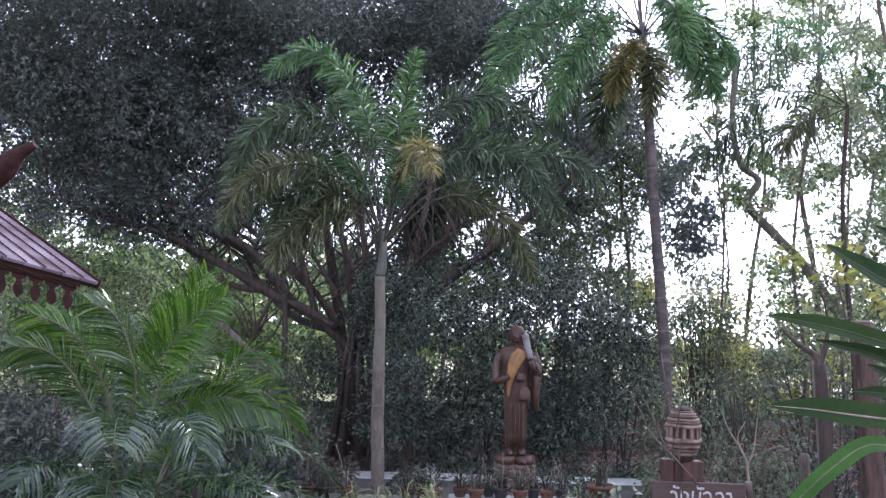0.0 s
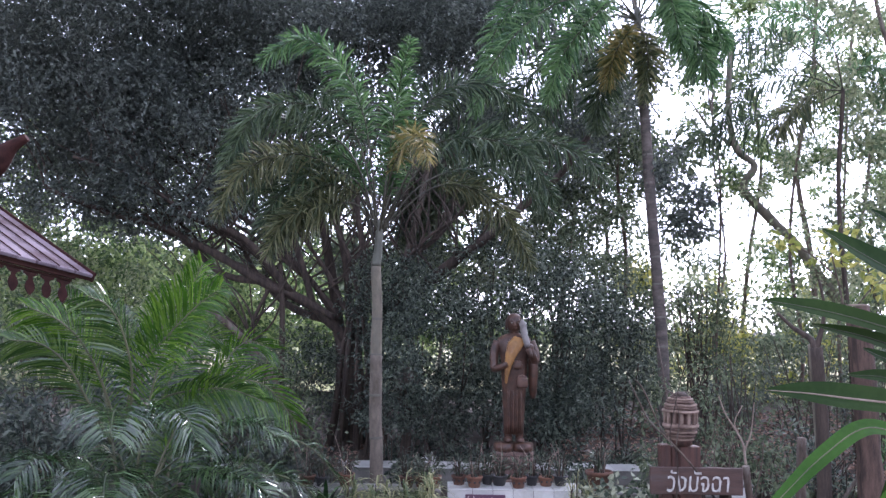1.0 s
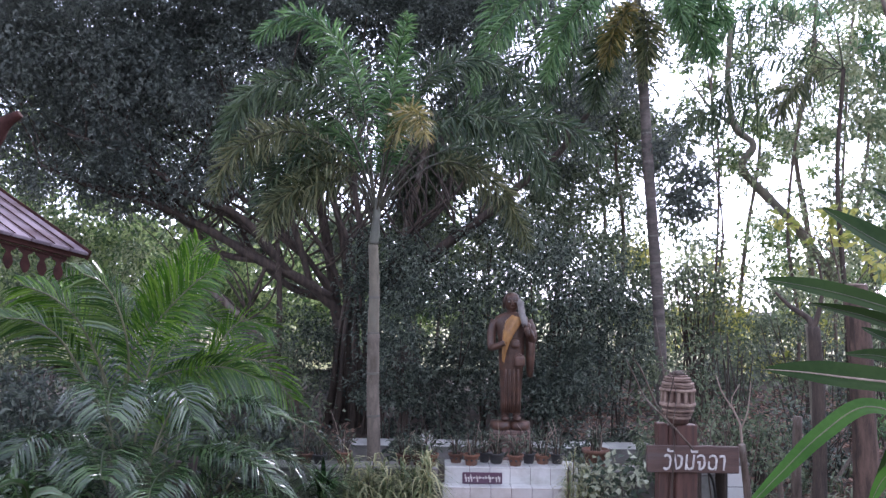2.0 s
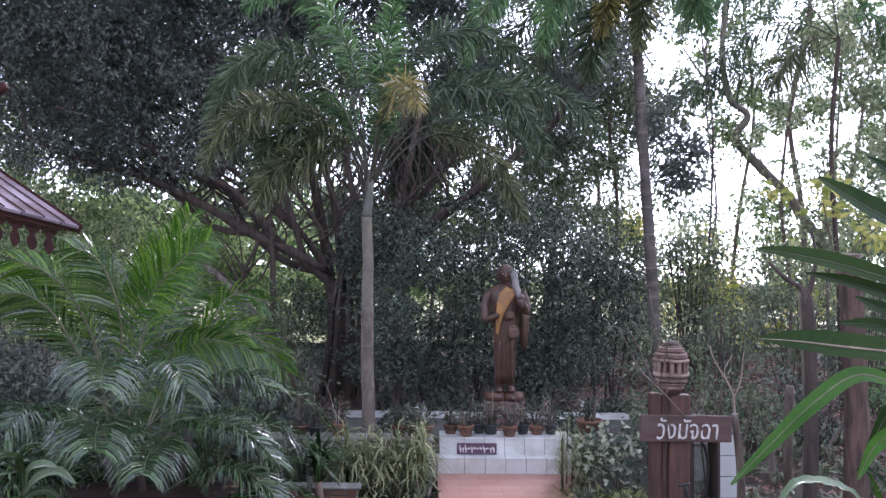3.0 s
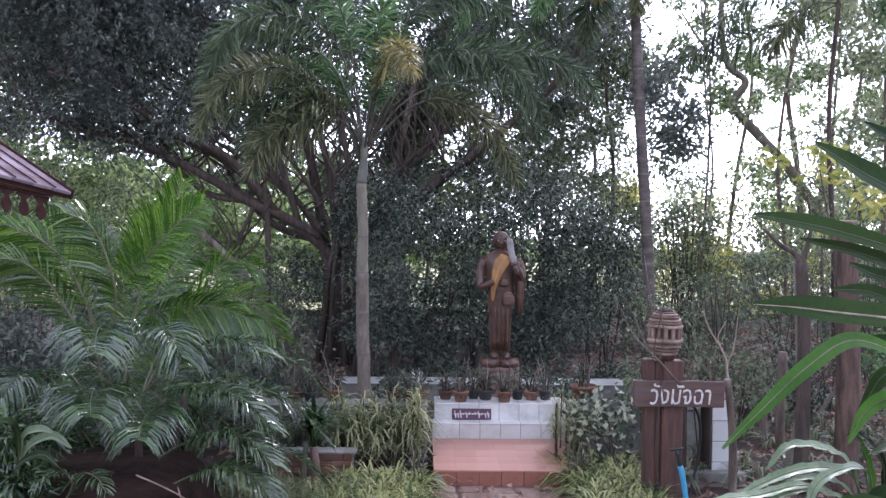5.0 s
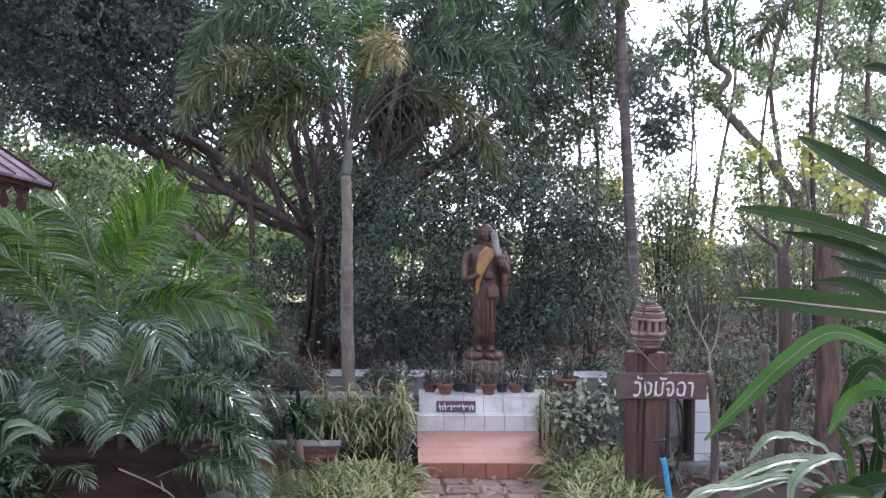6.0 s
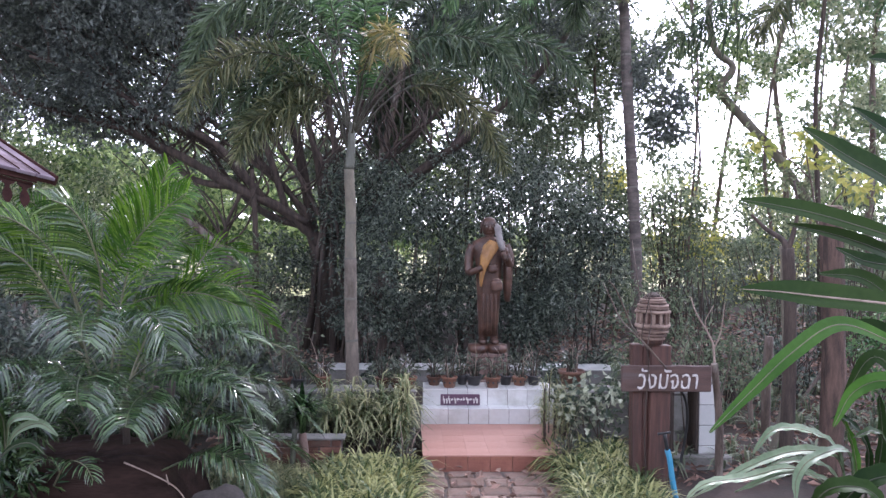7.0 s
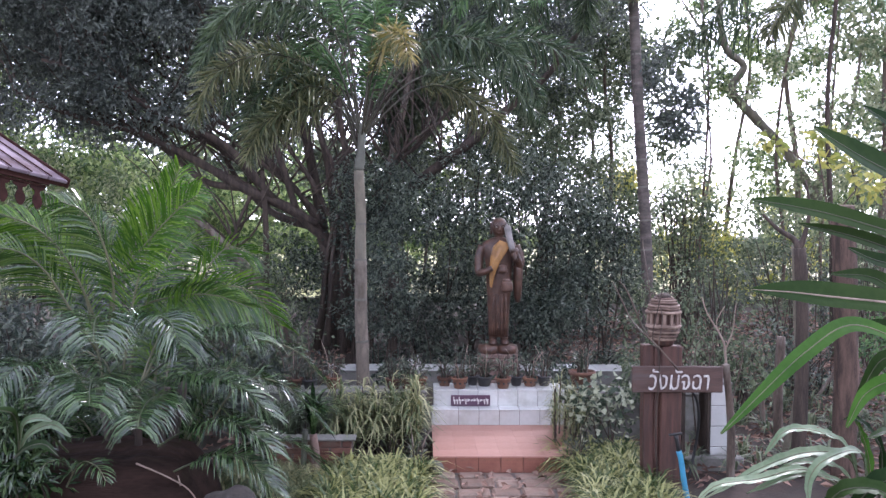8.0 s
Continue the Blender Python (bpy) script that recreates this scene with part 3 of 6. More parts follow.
def ring_part(r, z0, z1, mtl):
    """A hoop of split wood, uneven round its edge."""
    h = z1 - z0
    b = lathe(bmesh.new(), [(r * 0.86, z0), (r * 0.98, z0 + h * 0.12), (r, z0 + h * 0.5), (r * 0.97, z0 + h * 0.88), (r * 0.86, z1)], (LX, 0, LZ), 28)
    for v in b.verts:
        k = 1 + 0.05 * noise.noise(Vector((v.co.x * 14, v.co.y * 14, z0 * 40)))
        v.co.x, v.co.y = LX + (v.co.x - LX) * k, v.co.y * k
        v.co.z += 0.006 * noise.noise(Vector((v.co.x * 11, v.co.y * 11, z0 * 30)))
    part("ring", b, mtl, lantern)


for r, z0, z1, mtl in ((0.1, 0.036, 0.06, M_HOOP), (0.112, 0.063, 0.088, M_PALEWOOD), (0.126, 0.091, 0.114, M_HOOP), (0.13, 0.116, 0.13, M_STONE), (0.142, 0.133, 0.168, M_HOOP),
                       (0.142, 0.25, 0.276, M_HOOP), (0.132, 0.279, 0.296, M_PALEWOOD), (0.126, 0.299, 0.322, M_HOOP), (0.112, 0.325, 0.343, M_PALEWOOD), (0.1, 0.346, 0.364, M_HOOP), (0.08, 0.367, 0.38, M_STONE)):
    ring_part(r, z0, z1, mtl)
part("core", lathe(bmesh.new(), [(0.08, 0.04), (0.1, 0.13), (0.085, 0.17), (0.085, 0.25), (0.1, 0.28), (0.06, 0.37)], (LX, 0, LZ), 16), M_WOOD, lantern)
part("cap", lathe(bmesh.new(), [(0.07, 0.376), (0.05, 0.398), (0.02, 0.412)], (LX, 0, LZ), 16), M_DARKBARK, lantern)
for i in range(14):
    a = 2 * math.pi * i / 14
    o = part("slat", box(-0.01, 0.01, -0.013, 0.013, 0, 0.092, 0.003), M_HOOP if i % 3 else M_PALEWOOD, lantern)
    o.location, o.rotation_euler = (LX + 0.122 * math.cos(a), 0.122 * math.sin(a), LZ + 0.162), (0, 0, a)
tw0 = random.Random(31)
for i in range(9):
    a = tw0.uniform(0, 6.28)
    b = bmesh.new()
    tube(b, [(LX + 0.05 * math.cos(a), 0.05 * math.sin(a), LZ + 0.385), (LX + 0.09 * math.cos(a), 0.09 * math.sin(a), LZ + 0.41), (LX + 0.13 * math.cos(a), 0.12 * math.sin(a), LZ + 0.36 + tw0.uniform(0, 0.05))], 0.004, 0.002, 5, 3)
    part("twig", b, M_BARK, lantern)

# ---- pavilion roof corner ----
E0, E1 = Vector((-2.743, 6.000, 2.397)), Vector((-3.748, 5.200, 2.681))
ed = (E1 - E0).normalized()
inw = Vector((ed.y, -ed.x, 0)).normalized()
up = (Vector((-4.689, 6.900, 3.483)) - E0).normalized()
nrm = ed.cross(up).normalized()
nrm = nrm if nrm.z > 0 else -nrm
pav = tagged(empty("pavilion", (E0.x, E0.y, 0)), "wooden pavilion with a purple-brown roof and fretwork eaves", "pavilion")


def local_box(u0, u1, v0, v1, w0, w1, bev=0.0):
    """A board measured along the eave, up the slope and off the roof plane."""
    b = box(u0, u1, v0, v1, w0, w1, bev)
    for v in b.verts:
        v.co = E0 - pav.location + ed * v.co.x + up * v.co.y + nrm * v.co.z
    bmesh.ops.recalc_face_normals(b, faces=b.faces[:])
    return b


L = (E1 - E0).length
part("roof_deck", local_box(0, L, 0.02, 1.6, -0.05, -0.02), M_ROOFWOOD, pav)
u = 0.0
while u < L:
    part("roof_strip", local_box(u, min(u + 0.128, L), 0.0, 1.6, -0.015, 0.012, 0.004), M_ROOF, pav)
    part("roof_batten", local_box(u + 0.116, min(u + 0.126, L), -0.006, 1.6, 0.014, 0.024, 0.003), M_ROOFWOOD, pav)
    u += 0.14
part("verge_board", local_box(-0.02, -0.003, 0.0, 1.6, -0.05, 0.03, 0.004), M_ROOFWOOD, pav)


def eave_box(u0, u1, d0, d1, z0, z1, bev=0.0):
    b = box(u0, u1, d0, d1, z0, z1, bev)
    for v in b.verts:
        v.co = E0 - pav.location + ed * v.co.x + inw * v.co.y + Vector((0, 0, v.co.z))
    bmesh.ops.recalc_face_normals(b, faces=b.faces[:])
    return b


part("eave_board", eave_box(0.12, L, 0.035, 0.075, -0.055, -0.025, 0.004), M_ROOFWOOD, pav)
part("eave_rail", eave_box(0.14, L, 0.06, 0.1, -0.078, -0.057, 0.004), M_ROOFWOOD, pav)
drop = [(0.05, 0), (0.05, -0.012), (0.018, -0.028), (0.016, -0.045), (0.03, -0.07), (0.036, -0.095), (0.028, -0.12), (0.008, -0.15)]
u = 0.2
while u < L - 0.05:
    b = bmesh.new()
    rings(b, [[(-w, -0.01, z), (w, -0.01, z), (w, 0.01, z), (-w, 0.01, z)] for w, z in drop], smooth=False)
    for v in b.verts:
        v.co = E0 - pav.location + ed * (u + v.co.x) + inw * (0.08 + v.co.y) + Vector((0, 0, -0.08 + v.co.z * 1.15))
    bmesh.ops.recalc_face_normals(b, faces=b.faces[:])
    part("fretwork_drop", b, M_ROOFWOOD, pav)
    u += 0.12
for uu in (0.78, 1.5):
    p = E0 + ed * uu + inw * 0.3 - pav.location
    part("pavilion_post", box(p.x - 0.05, p.x + 0.05, p.y - 0.05, p.y + 0.05, -0.05, p.z + 0.02, 0.01), M_ROOFWOOD, pav)
part("wall_plate", eave_box(0.3, L, 0.24, 0.34, -0.02, 0.1, 0.005), M_ROOFWOOD, pav)
# curled finial at the end of the gable
b = bmesh.new()
tube(b, [Vector(p) - pav.location for p in ((-3.691, 5.700, 2.875), (-3.561, 5.700, 3.096), (-3.402, 5.700, 3.245), (-3.283, 5.700, 3.358), (-3.173, 5.700, 3.432))], 0.15, 0.035, 10, 6, knobs=0.3)
part("finial", b, M_ROOFWOOD, pav, "carved curling finial")

def spot(u, v, y):
    """A place y metres ahead; u counts to the right from 790 and v down from 590, in 1400ths of that distance."""
    k = (y + 0.257) / 1400.0
    return (-0.05 + (u - 790) * k, y, 2.08 + (590 - v) * k * 1.02)


# ---- palms ----
def frond(name, parent, pts, leaflet, width, count, rows, material, rng, forward=0.55, droop=0.25, taper=0.75, start=0.18, stem=0.014, twist=0.3, mess=0.1, rib=None):
    """A feather leaf: a stem through pts with leaflets set at the given angles round it (0 up, 90 to a side)."""
    line = smooth_line(pts, 10)
    A = np.array([tuple(p) for p in line])
    seg = np.linalg.norm(np.diff(A, axis=0), axis=1)
    acc = np.concatenate([[0], np.cumsum(seg)]) / seg.sum()
    t = np.repeat(np.linspace(start, 1.0, count), len(rows)) + rng.uniform(-0.4, 0.4, count * len(rows)) / count
    t = np.clip(t, start, 0.999)
    c = np.stack([np.interp(t, acc, A[:, i]) for i in range(3)], 1)
    c2 = np.stack([np.interp(np.clip(t + 0.02, 0, 1), acc, A[:, i]) for i in range(3)], 1)
    c1 = np.stack([np.interp(np.clip(t - 0.02, 0, 1), acc, A[:, i]) for i in range(3)], 1)
    tan = unit(c2 - c1)
    side = unit(np.cross(tan, np.array([0.02, 0.03, 1.0])))
    upv = np.cross(side, tan)
    ang = np.radians(np.tile(np.array(rows, float), count) + rng.normal(0, 7, len(t)))
    radial = side * np.sin(ang)[:, None] + upv * np.cos(ang)[:, None]
    prof = np.clip(np.minimum(0.45 + (t - start) * 3.0, 1.0), 0, 1) * (1 - taper * np.clip((t - 0.55) / 0.45, 0, 1) ** 1.6)
    ln = (leaflet * prof * rng.uniform(0.85, 1.1, len(t)))[:, None]
    fwd = (forward + 0.5 * np.clip((t - 0.6) / 0.4, 0, 1))[:, None]
    d = unit(radial + tan * fwd + rng.normal(0, mess, radial.shape))
    ws = unit(tan - d * (tan * d).sum(1, keepdims=True) + np.cross(d, tan) * rng.normal(0, twist, (len(t), 1)))
    g = np.array([0, 0, -1.0])
    w = width * (0.6 + 0.4 * prof)[:, None]
    m1 = c + d * ln * 0.4 + g * ln * droop * 0.12
    m2 = c + d * ln * 0.75 + g * ln * droop * 0.55
    tip = c + d * ln * 0.97 + g * ln * droop * 1.15
    n = len(t)
    v = np.stack([c - ws * w * 0.15, c + ws * w * 0.15, m1 - ws * w * 0.5, m1 + ws * w * 0.5, m2 - ws * w * 0.36, m2 + ws * w * 0.36, tip], 1).reshape(-1, 3)
    b = np.arange(n)[:, None] * 7
    f = np.concatenate([b + q for q in ([0, 1, 3], [0, 3, 2], [2, 3, 5], [2, 5, 4], [4, 5, 6])], 1).reshape(-1, 3)
    ob = raw(name, v, f, material, parent)
    bm = bmesh.new()
    tube(bm, pts, stem, stem * 0.3, 6, 6)
    part("rachis", bm, rib or M_RACHIS, ob)
    return ob


FOX = [10, 60, 105, 155, 205, 255, 305]


def palm_trunk(parent, pts, r0, r1, bands, skin=M_PALMTRUNK):
    bm = bmesh.new()
    tube(bm, pts, r0, r1, 16, 8, knobs=0.14 if skin == M_PALM2 else 0.03)
    part("trunk", bm, skin, parent)
    line = smooth_line(pts, 10)
    for s in bands:
        i = int(s * (len(line) - 2))
        a, b = line[i], line[i + 1]
        r = (r0 + (r1 - r0) * s) * 1.035
        bm = bmesh.new()
        d = (b - a).normalized()
        tube(bm, [a, a + d * 0.012, a + d * 0.024], r, r, 16, 2)
        part("leaf_scar", bm, M_PALMBAND, parent)


rng = np.random.default_rng(21)
palm = tagged(empty("foxtail_palm", (-0.62, 7.9, 0)), "slender foxtail palm with bushy green and yellowing fronds", "palm tree", "foxtail palms")


def rel(o, pts):
    return [Vector(p) - o.location for p in pts]


palm_trunk(palm, rel(palm, [(-0.6, 7.9, -0.05), (-0.617, 7.900, 0.700), (-0.635, 7.900, 1.161), (-0.642, 7.900, 1.736)]), 0.07, 0.062, (0.5, 0.82), M_PALMBROWN)
palm_trunk(palm, rel(palm, [(-0.642, 7.900, 1.730), (-0.644, 7.900, 1.908), (-0.642, 7.900, 2.195), (-0.665, 7.900, 2.646)]), 0.06, 0.052, (0.02, 0.6))
bm = bmesh.new()
tube(bm, rel(palm, [(-0.665, 7.900, 2.646), (-0.647, 7.900, 2.793), (-0.640, 7.900, 2.950), (-0.636, 7.900, 3.120)]), 0.052, 0.032, 14, 5)
part("crownshaft", bm, M_SHAFT, palm, "grey-green crownshaft")
B = (-0.640, 7.900, 2.980)
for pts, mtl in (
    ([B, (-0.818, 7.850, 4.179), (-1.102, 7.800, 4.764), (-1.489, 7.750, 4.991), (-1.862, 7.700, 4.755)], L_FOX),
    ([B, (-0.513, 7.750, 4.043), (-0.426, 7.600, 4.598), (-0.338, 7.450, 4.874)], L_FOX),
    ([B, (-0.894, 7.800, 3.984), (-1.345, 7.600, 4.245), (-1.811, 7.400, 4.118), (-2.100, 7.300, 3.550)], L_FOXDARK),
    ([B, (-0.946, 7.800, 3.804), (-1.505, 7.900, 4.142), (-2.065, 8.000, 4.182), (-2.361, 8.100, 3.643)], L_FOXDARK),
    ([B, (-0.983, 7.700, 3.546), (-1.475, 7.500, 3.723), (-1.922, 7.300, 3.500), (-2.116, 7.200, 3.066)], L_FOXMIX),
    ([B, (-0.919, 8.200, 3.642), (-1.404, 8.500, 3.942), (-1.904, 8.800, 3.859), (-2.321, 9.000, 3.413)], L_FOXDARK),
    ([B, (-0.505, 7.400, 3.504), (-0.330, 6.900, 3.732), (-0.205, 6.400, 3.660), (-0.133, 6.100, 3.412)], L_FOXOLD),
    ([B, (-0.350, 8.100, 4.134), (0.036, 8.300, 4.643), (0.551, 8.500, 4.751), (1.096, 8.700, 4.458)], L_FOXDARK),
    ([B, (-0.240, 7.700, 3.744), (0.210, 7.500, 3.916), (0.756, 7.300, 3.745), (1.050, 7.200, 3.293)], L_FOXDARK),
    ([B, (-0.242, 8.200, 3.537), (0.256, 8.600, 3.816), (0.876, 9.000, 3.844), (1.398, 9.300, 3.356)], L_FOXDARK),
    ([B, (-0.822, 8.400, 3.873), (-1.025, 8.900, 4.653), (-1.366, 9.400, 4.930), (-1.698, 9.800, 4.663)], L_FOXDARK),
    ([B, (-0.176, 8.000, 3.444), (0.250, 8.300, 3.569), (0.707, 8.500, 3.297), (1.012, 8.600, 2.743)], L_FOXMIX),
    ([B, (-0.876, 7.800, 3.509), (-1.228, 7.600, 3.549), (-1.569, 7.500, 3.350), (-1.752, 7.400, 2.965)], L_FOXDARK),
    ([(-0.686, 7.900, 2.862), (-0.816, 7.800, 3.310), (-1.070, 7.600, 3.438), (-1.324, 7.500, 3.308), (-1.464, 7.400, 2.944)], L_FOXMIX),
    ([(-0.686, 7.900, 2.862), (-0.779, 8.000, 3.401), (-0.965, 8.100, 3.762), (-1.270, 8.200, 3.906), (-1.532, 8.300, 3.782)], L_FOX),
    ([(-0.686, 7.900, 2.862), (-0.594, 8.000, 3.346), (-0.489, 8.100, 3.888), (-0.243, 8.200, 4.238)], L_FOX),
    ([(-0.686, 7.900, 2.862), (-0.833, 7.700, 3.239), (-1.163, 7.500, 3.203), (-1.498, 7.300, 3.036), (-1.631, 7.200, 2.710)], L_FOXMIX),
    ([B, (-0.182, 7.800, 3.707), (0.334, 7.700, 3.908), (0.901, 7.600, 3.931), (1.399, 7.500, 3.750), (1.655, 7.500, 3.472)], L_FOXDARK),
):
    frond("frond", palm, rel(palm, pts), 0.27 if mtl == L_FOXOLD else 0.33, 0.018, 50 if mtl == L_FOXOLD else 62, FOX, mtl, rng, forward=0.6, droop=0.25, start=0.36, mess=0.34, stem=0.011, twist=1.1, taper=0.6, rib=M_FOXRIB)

# second foxtail palm behind the signpost
palm2 = tagged(empty("foxtail_palm", (2.85, 9.9, 0)), "tall foxtail palm with dark arching fronds behind the signpost", "palm tree", "foxtail palms")
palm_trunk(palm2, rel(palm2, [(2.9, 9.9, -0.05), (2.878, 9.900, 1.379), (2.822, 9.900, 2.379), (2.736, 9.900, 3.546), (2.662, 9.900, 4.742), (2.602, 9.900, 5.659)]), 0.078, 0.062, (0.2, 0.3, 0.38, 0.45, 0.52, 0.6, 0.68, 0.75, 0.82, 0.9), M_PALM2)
bm = bmesh.new()
tube(bm, rel(palm2, [(2.602, 9.900, 5.659), (2.587, 9.900, 5.930), (2.564, 9.900, 6.280)]), 0.07, 0.035, 14, 5)
part("crownshaft", bm, M_SHAFT, palm2)
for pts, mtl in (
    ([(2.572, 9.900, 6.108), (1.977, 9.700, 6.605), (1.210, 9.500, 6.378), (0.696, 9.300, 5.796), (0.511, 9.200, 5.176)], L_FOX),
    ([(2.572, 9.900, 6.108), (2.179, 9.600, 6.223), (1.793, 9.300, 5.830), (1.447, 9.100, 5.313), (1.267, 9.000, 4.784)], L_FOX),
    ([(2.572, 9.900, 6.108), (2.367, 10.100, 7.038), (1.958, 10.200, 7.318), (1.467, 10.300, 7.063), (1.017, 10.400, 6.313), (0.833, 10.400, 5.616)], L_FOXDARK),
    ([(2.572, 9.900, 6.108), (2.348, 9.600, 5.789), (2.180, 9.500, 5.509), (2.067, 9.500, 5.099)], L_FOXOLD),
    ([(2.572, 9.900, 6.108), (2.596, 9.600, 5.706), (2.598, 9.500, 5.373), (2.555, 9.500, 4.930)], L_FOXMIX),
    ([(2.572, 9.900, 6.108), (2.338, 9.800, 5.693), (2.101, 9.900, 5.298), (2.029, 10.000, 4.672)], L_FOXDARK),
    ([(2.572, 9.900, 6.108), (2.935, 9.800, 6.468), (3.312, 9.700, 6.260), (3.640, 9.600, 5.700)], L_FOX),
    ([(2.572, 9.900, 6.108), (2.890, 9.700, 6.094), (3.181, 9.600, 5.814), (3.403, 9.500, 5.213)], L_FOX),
    # two unseen upper fronds, added to cast shadow on the crown below
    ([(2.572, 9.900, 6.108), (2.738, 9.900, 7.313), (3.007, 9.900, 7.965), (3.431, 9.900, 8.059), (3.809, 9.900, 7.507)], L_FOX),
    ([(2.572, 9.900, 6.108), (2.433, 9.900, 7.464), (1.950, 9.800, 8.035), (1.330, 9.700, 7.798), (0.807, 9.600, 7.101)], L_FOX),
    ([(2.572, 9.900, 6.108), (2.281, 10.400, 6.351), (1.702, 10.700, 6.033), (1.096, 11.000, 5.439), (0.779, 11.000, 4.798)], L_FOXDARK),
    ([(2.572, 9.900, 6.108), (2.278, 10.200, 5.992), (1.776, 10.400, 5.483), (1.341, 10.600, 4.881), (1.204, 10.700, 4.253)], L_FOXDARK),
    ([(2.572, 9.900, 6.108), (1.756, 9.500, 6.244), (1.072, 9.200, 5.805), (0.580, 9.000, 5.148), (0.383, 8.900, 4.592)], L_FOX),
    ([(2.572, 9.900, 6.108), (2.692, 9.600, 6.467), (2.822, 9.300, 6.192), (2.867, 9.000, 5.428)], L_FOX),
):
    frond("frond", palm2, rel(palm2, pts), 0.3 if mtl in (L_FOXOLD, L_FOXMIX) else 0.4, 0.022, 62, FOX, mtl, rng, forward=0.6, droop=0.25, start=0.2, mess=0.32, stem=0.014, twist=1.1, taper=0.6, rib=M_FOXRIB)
# leafy climber on the upper trunk
p, o = cloud(rng, [((3.310, 10.200, 3.641), (0.3, 0.25, 0.55), 16), ((2.942, 10.100, 4.110), (0.3, 0.2, 0.3), 10)], 70, 0.2)
leaf_mesh("climber", p - np.array(palm2.location), o, 0.1, 0.035, L_CANOPY, palm2, rng)

# third palm whose fronds hang in from the upper right
palm3 = tagged(empty("foxtail_palm", (5.6, 11.5, 0)), "foxtail palm with dark fronds hanging against the sky", "palm tree", "foxtail palms")
palm_trunk(palm3, rel(palm3, [(6.15, 11.5, 0.05), (6.1, 11.5, 2.0), (6.0, 11.5, 4.0), (6.119, 11.500, 5.692)]), 0.04, 0.03, (0.6,), M_DARKBARK)
B = (6.119, 11.500, 5.692)
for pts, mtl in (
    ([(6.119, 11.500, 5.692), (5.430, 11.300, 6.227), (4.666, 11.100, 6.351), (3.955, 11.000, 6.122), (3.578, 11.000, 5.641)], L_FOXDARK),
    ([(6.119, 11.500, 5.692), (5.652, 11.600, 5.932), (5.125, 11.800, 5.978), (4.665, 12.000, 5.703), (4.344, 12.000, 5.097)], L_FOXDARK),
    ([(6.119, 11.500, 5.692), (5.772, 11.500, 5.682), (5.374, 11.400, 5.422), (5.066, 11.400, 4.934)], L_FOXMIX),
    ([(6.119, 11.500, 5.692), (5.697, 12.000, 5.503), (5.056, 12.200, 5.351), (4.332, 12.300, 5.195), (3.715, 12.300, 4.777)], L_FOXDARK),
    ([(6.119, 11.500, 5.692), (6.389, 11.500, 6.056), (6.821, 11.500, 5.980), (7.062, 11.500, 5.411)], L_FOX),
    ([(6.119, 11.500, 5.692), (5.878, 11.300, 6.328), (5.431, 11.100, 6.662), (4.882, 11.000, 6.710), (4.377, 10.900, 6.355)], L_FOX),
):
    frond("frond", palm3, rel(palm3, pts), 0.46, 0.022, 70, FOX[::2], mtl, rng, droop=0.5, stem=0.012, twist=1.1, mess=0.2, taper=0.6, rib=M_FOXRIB)

